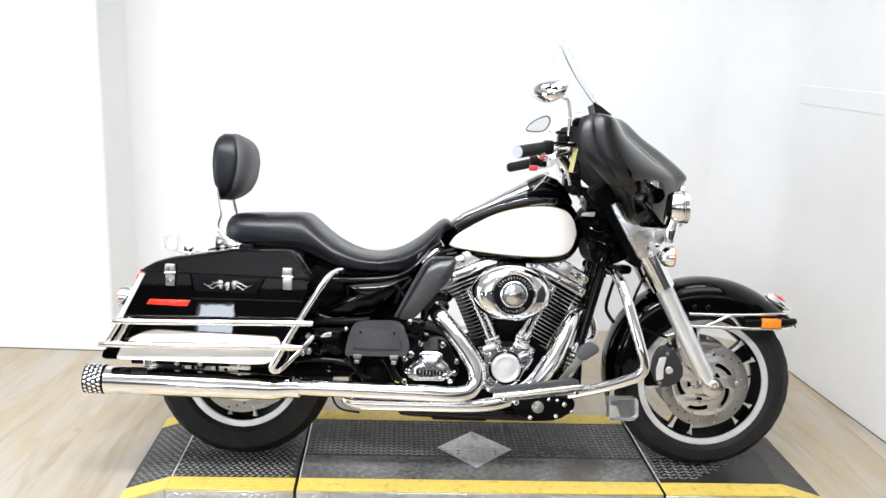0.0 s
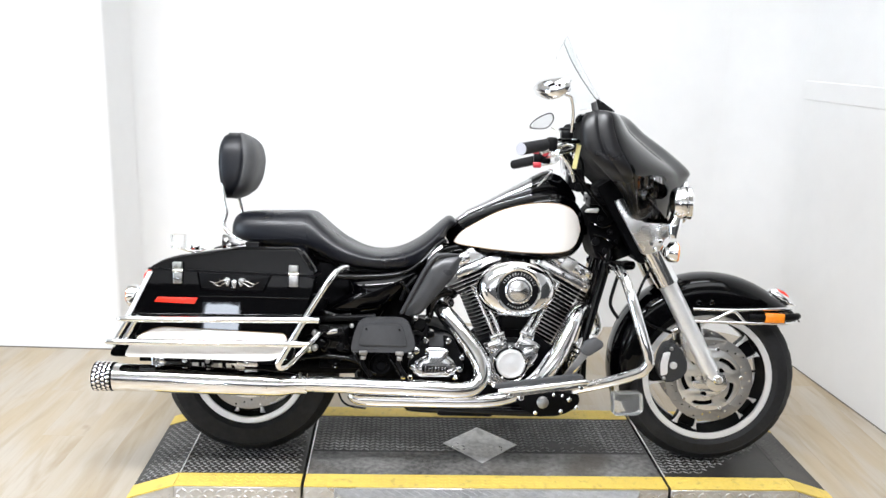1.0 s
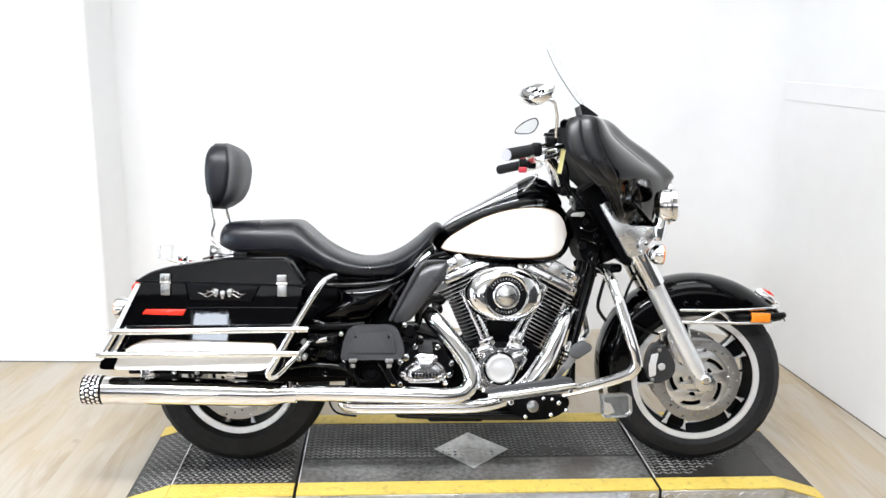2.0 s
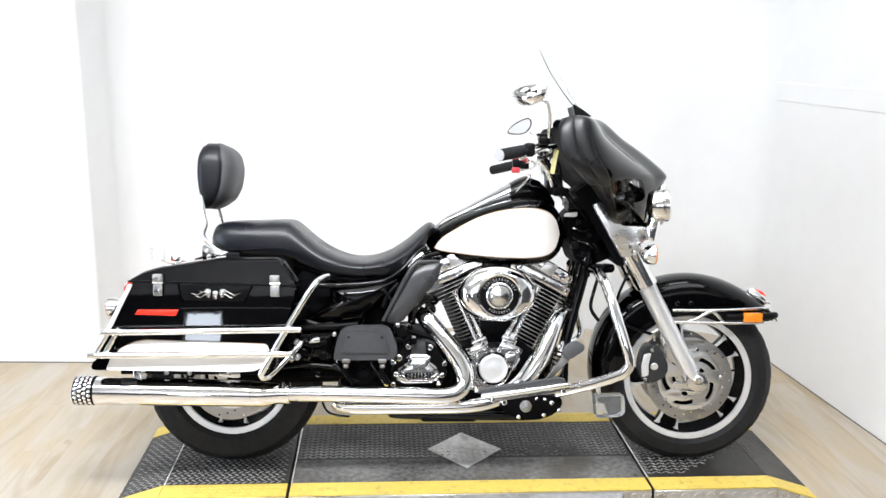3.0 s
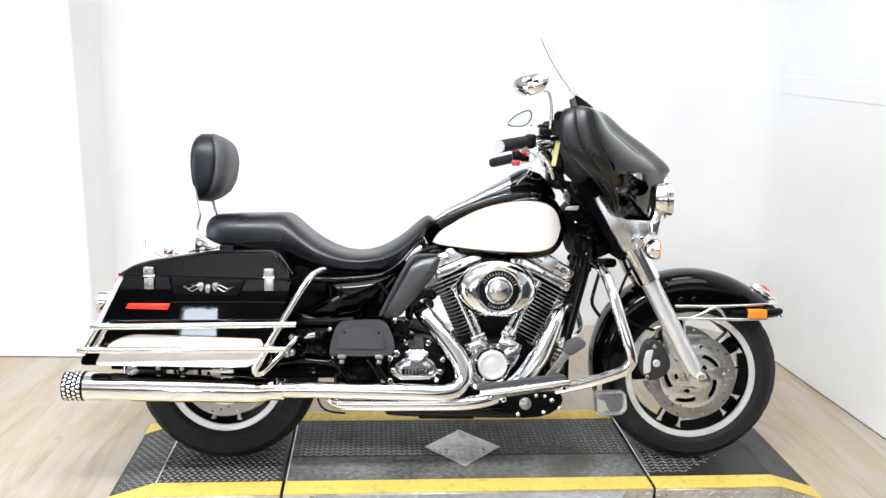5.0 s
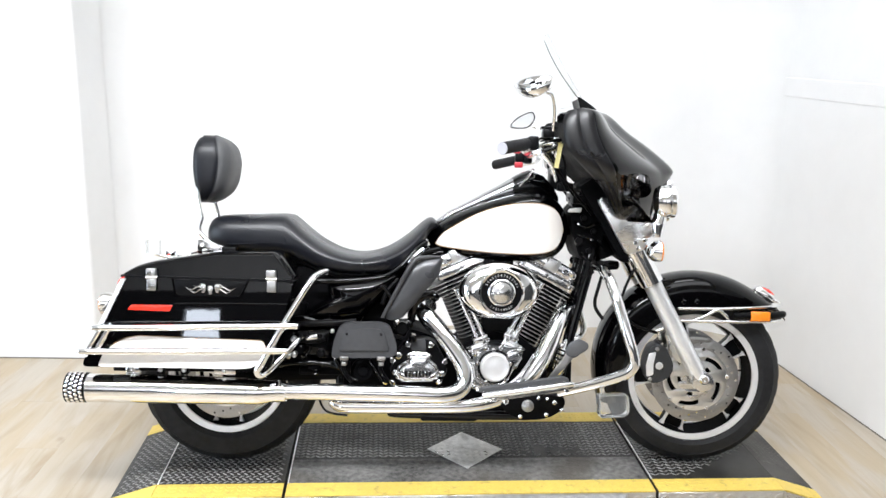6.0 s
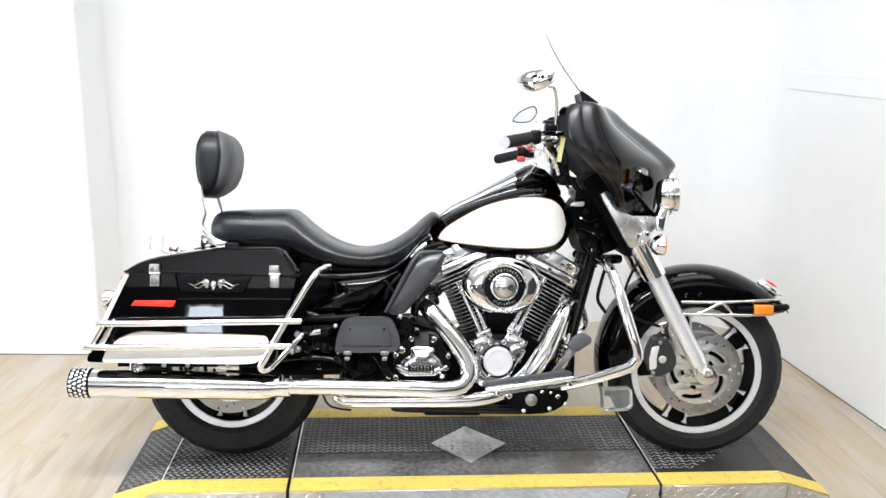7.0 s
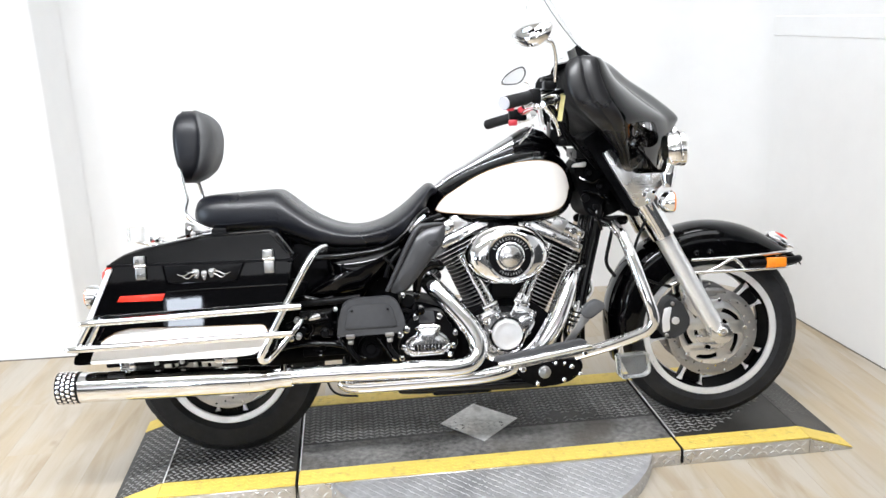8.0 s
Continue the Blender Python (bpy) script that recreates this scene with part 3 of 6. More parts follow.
# ---- wheels
def wheel(name, x, z, radius, width, lip, front):
    w = new(name)
    w.parent = bike
    w["label"] = "black cast wheel with a bright machined rim"
    put = turned if front else (lambda b: b)
    axis = pose(x, 0, z, 90)
    hw = width / 2
    prof = [(lip - 0.004, -hw * 0.72), (lip + 0.0065, -hw * 0.90), (lip + 0.022, -hw * 0.975), (lip + 0.0235, -hw * 0.995), (lip + 0.026, -hw * 0.985), (lip + 0.040, -hw), (radius - 0.035, -hw * 0.935), (radius - 0.0335, -hw * 0.95), (radius - 0.031, -hw * 0.90), (radius - 0.016, -hw * 0.74), (radius - 0.004, -hw * 0.4), (radius, 0)]
    prof += [(r, -h) for r, h in prof[-2::-1]]
    bm = lathe(prof + [(lip - 0.012, hw * 0.5), (lip - 0.012, -hw * 0.5)], Matrix(), 240, True)
    for v in bm.verts:                                          # slanted grooves across the tread
        r = math.hypot(v.co.x, v.co.y)
        if r > radius - 0.018:
            k = round(math.atan2(v.co.y, v.co.x) / (2 * math.pi) * 240) % 240
            if (k + round(abs(v.co.z) / hw * 5) * (1 if v.co.z > 0 else -1)) % 8 in (0, 1) or r > radius - 0.001:
                v.co.x *= 1 - 0.0016 / r
                v.co.y *= 1 - 0.0016 / r
    bm.transform(axis)
    part("tyre", put(bm), RUBBER, w, "black road tyre with worn tread", 40)
    ring = [(lip + 0.004, -hw * 0.82), (lip + 0.006, -hw * 0.92), (lip + 0.003, -hw * 0.96), (lip - 0.021, -hw * 0.94), (lip - 0.0245, -hw * 0.88)]
    part("rim_ring", put(lathe(ring + [(lip - 0.0235, -hw * 0.74), (lip - 0.01, -hw * 0.6)], axis, 80, True)), MACHINED, w, "bright machined rim ring")
    ring = [(max(r, lip - 0.0145), -h) for r, h in ring]
    part("rim_ring", put(lathe(ring + [(lip - 0.0142, hw * 0.7), (lip - 0.01, hw * 0.6)], axis, 80, True)), MACHINED, w)
    part("rim_barrel", put(lathe([(lip - 0.006, -hw * 0.76), (lip - 0.021, -hw * 0.76), (lip - 0.018, -hw * 0.3), (lip - 0.0155, hw * 0.3), (lip - 0.0145, hw * 0.76), (lip - 0.006, hw * 0.76)], axis, 80, True)), DULL, w, "black rim barrel")
    # hub widened by an added black disc, so the carrier slots look dark
    part("hub", put(lathe([(0.001, -0.066), (0.034, -0.066), (0.040, -0.062), (0.098, -0.060), (0.102, -0.055), (0.102, 0.055), (0.098, 0.060), (0.034, 0.066), (0.001, 0.066)], axis, 40)), MATTE, w)
    for k in range(5):
        a = radians((-108 if front else -92) + 72 * k)
        c, s = math.cos(a), math.sin(a)

        def turn(pts):
            return [(x + u * c - v * s, z + u * s + v * c) for u, v in pts]

        rw, hs = lip - 0.026, 0.036 if front else 0.044         # reach of the spoke and its half width at the rim
        web = part("spoke", put(prism(turn([(0.035, -0.014), (0.10, -0.021), (rw, 0.002 - hs), (rw, hs - 0.002), (0.10, 0.021), (0.035, 0.014)]), -0.026, 0.026, 0.004)), MATTE, w)
        for v in (-1, 1):
            part("spoke_edge", put(prism(turn([(0.05, v * 0.0175), (0.11, v * 0.0255), (rw - 0.014, v * hs), (rw - 0.004, v * (hs + 0.003)), (rw + 0.003, v * (hs + 0.009)), (rw + 0.003, v * (hs - 0.009)), (rw - 0.004, v * (hs - 0.006)), (rw - 0.014, v * (hs - 0.0055)), (0.11, v * 0.0205), (0.05, v * 0.0130)]), -0.034, -0.020, 0.0012, 1)), MACHINED, web, "machined spoke edge")
    part("valve_stem", put(tube([(x + 0.055 * 3.2, -0.012, z + 0.02), (x + 0.055 * 2.75, -0.02, z + 0.018)], 0.0035, 8, 1)), PLASTIC, w, "black valve stem")
    return w


FX, FZ, RX, RZ = 0.774, 0.3065, -0.808, 0.302
front = wheel("front_wheel", FX, FZ, 0.306, 0.124, 0.2155, True)
rear = wheel("rear_wheel", RX, RZ, 0.302, 0.150, 0.190, False)


def brake_disc(x, z, y, r, put, parent):
    def ring(q, a):
        return x + q * math.cos(a), z + q * math.sin(a)

    holes = [circle(*ring((r - 0.009, r - 0.021, r - 0.030)[k % 3], 2 * math.pi * k / 30), 0.0042, 8) for k in range(30)]
    d = part("brake_disc", put(plate([circle(x, z, r, 72), circle(x, z, r - 0.038, 60)] + holes, 0.005, y, 0.0006)), STEEL, parent, "drilled steel brake disc")
    slots = []
    for k in range(5):
        a0 = 2 * math.pi * k / 5 + 0.35
        outer = [ring(r - 0.046 - 0.014 * t, a0 + 0.80 * t) for t in np.linspace(0, 1, 9)]            # sickle slots that wind inwards
        inner = [ring(r - 0.062 - 0.016 * t, a0 + 0.06 + 0.76 * t) for t in np.linspace(1, 0, 8)]
        slots.append(rounded(outer + inner, 0.006, 2))
        slots.append(rounded([ring(0.062, a0 + 0.10), ring(0.060, a0 + 0.52), ring(0.045, a0 + 0.50), ring(0.047, a0 + 0.12)], 0.006, 3))
    part("disc_carrier", put(plate([circle(x, z, r - 0.039, 60)] + slots + [circle(x, z, 0.016, 20)], 0.007, y - 0.001, 0.001)), DISCALU, d, "slotted bright disc carrier")
    for k in range(5):
        part("rivet", put(disc(*(lambda p: (p[0], y - 0.008, p[1]))(ring(r - 0.0385, 2 * math.pi * k / 5 + 0.1)), 0.0065, 0.006, 0.001, 12)), CHROME, d)
    return d


brake_disc(FX, FZ, -0.078, 0.147, turned, front)
brake_disc(FX, FZ, 0.078, 0.147, turned, front)
brake_disc(RX, RZ, -0.088, 0.140, lambda b: b, rear)

# ---- front fork
FA, FB = Vector((0.455, 0, 0.915)), Vector((0.782, 0, 0.315))
fd = (FB - FA).normalized()


def on_fork(d, y):
    return FA + fd * d + Vector((0, y, 0))


for y, side_label in ((-0.118, "polished fork leg with a chrome upper cover"), (0.118, "polished far fork leg")):
    leg = part("fork_leg", turned(tube([on_fork(0.30, y), on_fork(0.315, y), on_fork(0.33, y), on_fork(0.60, y), on_fork(0.66, y), on_fork(0.69, y)],
                                       [0.030, 0.0335, 0.030, 0.0285, 0.0275, 0.018], 24, 4)), SATIN, bike, side_label)
    part("fork_cover", turned(tube([on_fork(0.175, y), on_fork(0.185, y), on_fork(0.315, y)], [0.036, 0.0385, 0.0385], 24, 3)), CHROME, leg, "chrome fork cover")
    part("fork_tube", turned(tube([on_fork(0.0, y), on_fork(0.185, y)], 0.033, 20, 2)), PLASTIC, leg, "black upper fork tube")
    part("axle_clamp", turned(prism(rounded([(0.745, 0.345), (0.775, 0.36), (0.82, 0.33), (0.825, 0.295), (0.79, 0.275), (0.755, 0.29)], 0.012), y - 0.022, y + 0.022, 0.005)), POLISH, leg, "polished axle clamp")
    s = -1 if y < 0 else 1
    part("axle_nut", turned(lathe([(0.016, 0), (0.016, 0.012), (0.012, 0.016), (0.006, 0.016), (0.005, 0.008), (0.001, 0.008)], pose(0.787, y + s * 0.02, 0.322, 90 if s < 0 else -90), 18)), CHROME, leg)

cal = part("brake_caliper", turned(prism(rounded([(0.591, 0.342), (0.595, 0.386), (0.609, 0.422), (0.635, 0.438), (0.664, 0.419), (0.688, 0.370), (0.687, 0.330), (0.660, 0.312), (0.631, 0.298), (0.606, 0.304)], 0.012), -0.125, -0.06, 0.008)), CALIPER, bike, "dark grey brake caliper")
part("caliper_badge", turned(prism(rounded([(0.605, 0.402), (0.629, 0.407), (0.621, 0.366), (0.6225, 0.330), (0.600, 0.322), (0.597, 0.362)], 0.005), -0.130, -0.124, 0.0015)), MACHINED, cal, "bright caliper panel")
for cx, cz, cr, cm in ((0.641, 0.360, 0.0125, SATIN), (0.632, 0.417, 0.0065, STEEL), (0.612, 0.314, 0.0065, STEEL)):
    part("bolt", turned(disc(cx, -0.131, cz, cr, 0.008, 0.002, 16)), cm, cal)
part("caliper_bracket", turned(prism(rounded([(0.665, 0.47), (0.705, 0.475), (0.735, 0.40), (0.72, 0.36), (0.68, 0.40)], 0.012), -0.105, -0.075, 0.004)), POLISH, cal)
part("bleed_fitting", turned(join(tube([(0.645, -0.1, 0.445), (0.638, -0.1, 0.475)], 0.006, 10, 2), tube([(0.622, -0.1, 0.468), (0.655, -0.1, 0.482)], 0.0055, 10, 2))), CHROME, cal)

# triple-tree nacelle in chrome
NAC = rounded([(0.409, 0.911), (0.434, 0.925), (0.488, 0.858), (0.513, 0.842), (0.604, 0.842), (0.604, 0.812), (0.578, 0.79), (0.566, 0.752), (0.512, 0.735)], 0.010)
nac = part("fork_nacelle", turned(prism(NAC, -0.160, -0.115, 0.004)), POLISH, bike, "chrome fork nacelle")
part("nacelle_panel", turned(prism(NAC, 0.115, 0.160, 0.008)), CHROME, nac)
part("nacelle_bridge", turned(box(0.565, 0.60, -0.12, 0.12, 0.79, 0.838, 0.01)), CHROME, nac)
part("nacelle_skirt", turned(prism(rounded([(0.512, 0.79), (0.56, 0.80), (0.60, 0.73), (0.572, 0.715)], 0.01), -0.150, 0.150, 0.012)), CHROME, nac)
for bx, bz in ((0.537, 0.775), (0.548, 0.757), (0.565, 0.785)):
    part("bolt", turned(disc(bx, -0.165, bz, 0.008, 0.01, 0.002, 12)), CHROME, nac)
part("lower_clamp", turned(box(0.495, 0.56, -0.13, 0.13, 0.705, 0.742, 0.012)), DULL, bike, "black lower fork clamp")
part("steering_head", tube([(0.46, 0, 0.71), (0.37, 0, 0.93)], 0.045, 20, 2), WRINKLE, bike, "black steering head")

# ---- front fender
def fender_ring(a, r, w, r_in, cx, cz):
    pts = []
    crown = min(0.055, (r - r_in) * 0.85)
    for y, q in [(-w, r_in), (-w, r_in + (r - crown - r_in) * 0.6)] + [(-w * math.cos(t), r - crown + crown * math.sin(t)) for t in np.linspace(0, math.pi / 2, 9)]:
        pts.append((cx + q * math.cos(a), y, cz + q * math.sin(a)))
    return pts + [(p[0], -p[1], p[2]) for p in pts[-2::-1]]


rows = []
for deg in np.linspace(197, 36, 44):
    a = radians(deg)
    r = 0.364 + 0.006 * max(0, (60 - deg) / 24) - 0.032 * max(0, (deg - 140) / 57)
    low = 0.248 / max(0.2, math.sin(a)) if deg < 120 else 0.252 + 0.03 * max(0, (deg - 170) / 27)
    low = min(low, r - 0.012)
    w = 0.098 - 0.02 * max(0, (50 - deg) / 14) ** 2
    rows.append(fender_ring(a, r, w, low, FX, FZ))
fen = part("front_fender", turned(thicken(sheet(rows), 0.003)), BLACK, bike, "deep gloss black front fender")
for s in (-1, 1):
    part("fender_trim", turned(tube([(0.70, s * 0.104, 0.553), (0.85, s * 0.105, 0.556), (1.00, s * 0.098, 0.565), (1.055, s * 0.06, 0.567), (1.07, 0, 0.568)], 0.005, 10)), CHROME, fen, "chrome fender trim strip")
    part("fender_rail", turned(tube([(0.70, s * 0.108, 0.512), (0.88, s * 0.112, 0.514), (1.0, s * 0.107, 0.518), (1.05, s * 0.07, 0.521), (1.065, 0, 0.522)], 0.0055, 10)), CHROME, fen, "chrome lower fender rail")
    part("bumper_strip", turned(tube([(0.885, s * 0.11, 0.534), (0.99, s * 0.109, 0.537), (1.04, s * 0.098, 0.54), (1.055, s * 0.085, 0.541)], [0.011, 0.0125, 0.0125, 0.011], 12)), PLASTIC, fen, "black rubber bumper strip")
    part("side_reflector", turned(box(0.937, 1.0, s * 0.116 - 0.009, s * 0.116 + 0.009, 0.52, 0.552, 0.004)), AMBER, fen, "amber side reflector")
    part("rail_bracket", turned(tube([(0.735, s * 0.105, 0.508), (0.78, s * 0.107, 0.525), (0.825, s * 0.107, 0.55), (0.845, s * 0.107, 0.545), (0.875, s * 0.107, 0.515)], 0.0055, 10, 3)), CHROME, fen, "chrome rail bracket")
    part("bolt", turned(disc(0.718, s * 0.101 - 0.006, 0.575, 0.009, 0.012, 0.004, 14)), BLACK, fen)
    part("bolt", turned(disc(0.762, s * 0.101 - 0.006, 0.577, 0.009, 0.012, 0.004, 14)), BLACK, fen)
tip = part("fender_lamp", turned(loft([oval(x, w, z0, z1) for x, w, z0, z1 in ((0.985, 0.02, 0.592, 0.62), (1.0, 0.03, 0.575, 0.625), (1.035, 0.033, 0.562, 0.603), (1.05, 0.027, 0.565, 0.59))])), CHROME, fen, "chrome fender tip lamp housing")
part("lamp_lens", turned(loft([oval(x, w, z0, z1) for x, w, z0, z1 in ((1.005, 0.022, 0.605, 0.622), (1.03, 0.024, 0.592, 0.614), (1.045, 0.018, 0.586, 0.600))])), RED, tip, "red fender tip lens")

# ---- fairing
CEN = [(0.375, 1.203), (0.448, 1.196), (0.520, 1.138), (0.600, 1.083), (0.676, 1.018), (0.670, 0.985), (0.645, 0.92), (0.61, 0.85), (0.57, 0.832)]
EDG = [(0.285, 1.185), (0.268, 1.165), (0.266, 1.125), (0.280, 1.07), (0.33, 1.015), (0.375, 0.975), (0.42, 0.925), (0.46, 0.868), (0.49, 0.845)]
WID = [0.375, 0.388, 0.398, 0.405, 0.40, 0.36, 0.29, 0.20, 0.14]
cen, edg, wid = eased(CEN, 4), eased(EDG, 4), [p[0] for p in eased([(w, 0) for w in WID], 4)]
BAND = [p[0] for p in eased([(b, 0) for b in (0.035, 0.085, 0.098, 0.105, 0.09, 0.06, 0.04, 0.025, 0.015)], 4)]


def both_sides(half):
    half = eased(half, 3)
    return [(-q, f) for q, f, _ in half], [(q, f) for q, f, _ in half[::-1]]


shell, near_band, far_band = [], [], []
for row, ((cx, cz, _), (ex, ez, _), w, b) in enumerate(zip(cen, edg, wid, BAND)):
    d = cx - ex
    k = min(b / d, 0.5)
    plain = min(1.0, max(0.0, (row - 8) / 15))                 # the lobes die out towards the chin
    lobe = [(0.996, k)] + [(q, k + (f + plain * ((1 - q ** 1.9) - f)) * (1 - k)) for q, f in ((0.982, 0.05), (0.945, 0.13), (0.88, 0.22), (0.80, 0.30), (0.72, 0.365), (0.64, 0.42), (0.56, 0.465), (0.48, 0.505), (0.42, 0.545), (0.375, 0.60), (0.33, 0.675), (0.28, 0.765), (0.23, 0.855), (0.17, 0.935), (0.09, 0.985), (0.0, 1.0))]
    near, far = both_sides(lobe)
    shell.append([(ex + d * f, w * q, ez + (cz - ez) * f) for q, f in near + far[1:]])
    near, far = both_sides([(0.968, 0.0), (0.99, 0.08 * k), (1.004, 0.25 * k), (1.006, 0.44 * k), (0.999, 0.52 * k), (1.006, 0.60 * k), (1.012, 0.78 * k), (1.006, 0.93 * k), (0.990, 1.01 * k)])
    near_band.append([(ex + d * f, w * q, ez + (cz - ez) * f) for q, f in near])
    far_band.append([(ex + d * f, w * q, ez + (cz - ez) * f) for q, f in far])


def roofed(rows):
    """Adds the lip that turns back over the top of the fairing."""
    return [[(x - 0.04 * (1 - (y / 0.38) ** 2), y, z - 0.004) for x, y, z in [(min(p[0], 0.33), p[1], p[2]) for p in rows[0]]]] + rows


fair = part("fairing", turned(thicken(sheet(roofed(shell)), 0.004)), SHELL, bike, "gloss black batwing fairing", 60)
for rows in (near_band, far_band):
    part("fairing_rim", turned(thicken(sheet(roofed(rows)), 0.004)), SATINBLK, fair, "satin black rear rim of the fairing", 60)
inner = []
for (cx, cz, _), (ex, ez, _), w in zip(cen, edg, wid):
    inner.append([(ex + 0.002 + 0.05 * (1 - abs(u) ** 3), w * 0.962 * u, ez + 0.012 * (1 - u * u)) for u in np.linspace(-1, 1, 17)])
part("inner_fairing", turned(thicken(sheet(inner), 0.004)), DULL, fair, "black plastic inner fairing")
part("screen_trim", turned(loft([[(0.36 - 0.25 * y * y * 3, y, 1.195), (0.346 - 0.25 * y * y * 3, y, 1.246), (0.354 - 0.25 * y * y * 3, y, 1.25), (0.41 - 0.25 * y * y * 3, y, 1.21)] for y in np.linspace(-0.08, 0.08, 11)])), PLASTIC, fair, "black windscreen trim")
rows = []
for t in np.linspace(0, 1, 12):
    half = 0.255 * (1 - 0.35 * t ** 3)
    rows.append([(0.368 - 0.128 * t - 0.06 * t * (1 - t) * 0.3 - 0.75 * (half * u) ** 2, half * u, 1.235 + 0.232 * t - 0.05 * u * u * t) for u in np.linspace(-1, 1, 17)])
screen = part("windscreen", turned(thicken(sheet(rows), 0.0025)), CLEAR, fair, "clear acrylic windscreen")
screen.visible_shadow = False

# headlamp and passing lamps
def round_lamp(name, x, y, z, r, depth, lens, parent, label):
    lamp = part(name, turned(lathe([(0.001, -depth), (r * 0.5, -depth * 0.98), (r * 0.8, -depth * 0.88), (r * 0.93, -depth * 0.68), (r * 0.95, -depth * 0.55), (r * 0.92, -depth * 0.52), (r * 0.95, -depth * 0.48), (r * 0.97, -0.016), (r * 0.94, -0.0135), (r, -0.011), (r, 0.0), (r * 0.9, 0.006), (r * 0.88, -0.004), (0.001, -0.004)],
                                   pose(x, y, z, 0, 86), 30)), CHROME, parent, label)
    part("lens", turned(lathe([(r * 0.88, -0.003), (r * 0.6, 0.008), (0.001, 0.012)], pose(x, y, z, 0, 86), 30)), lens, lamp)
    return lamp


round_lamp("headlamp", 0.665, 0, 0.925, 0.088, 0.1, CLEAR, bike, "chrome rimmed headlamp")
part("lamp_bar", turned(tube([(0.585, -0.235, 0.842), (0.60, -0.15, 0.842), (0.605, 0, 0.838), (0.60, 0.15, 0.842), (0.585, 0.235, 0.842)], 0.011, 12)), CHROME, bike, "chrome lamp bar")
for s in (-1, 1):
    pl = round_lamp("passing_lamp", 0.636, s * 0.225, 0.917, 0.054, 0.06, CLEAR, bike, "chrome passing lamp")
    part("lamp_mount", turned(tube([(0.60, s * 0.225, 0.87), (0.592, s * 0.228, 0.84), (0.59, s * 0.235, 0.80)], [0.02, 0.024, 0.013], 14)), CHROME, pl)
    ts = part("front_turn_signal", turned(loft([[(0.588 + dx + 0.0, s * 0.24 + r * math.cos(a), 0.757 + r * math.sin(a)) for a in np.linspace(0, 2 * math.pi, 20, endpoint=False)]
                                             for dx, r in ((-0.03, 0.008), (-0.024, 0.022), (-0.01, 0.032), (0.012, 0.035))])), CHROME, bike, "chrome bullet turn signal")
    part("lens", turned(loft([[(0.60 + dx, s * 0.24 + r * math.cos(a), 0.757 + r * math.sin(a)) for a in np.linspace(0, 2 * math.pi, 20, endpoint=False)] for dx, r in ((0, 0.034), (0.006, 0.030), (0.009, 0.015))])), AMBER, ts, "amber lens")

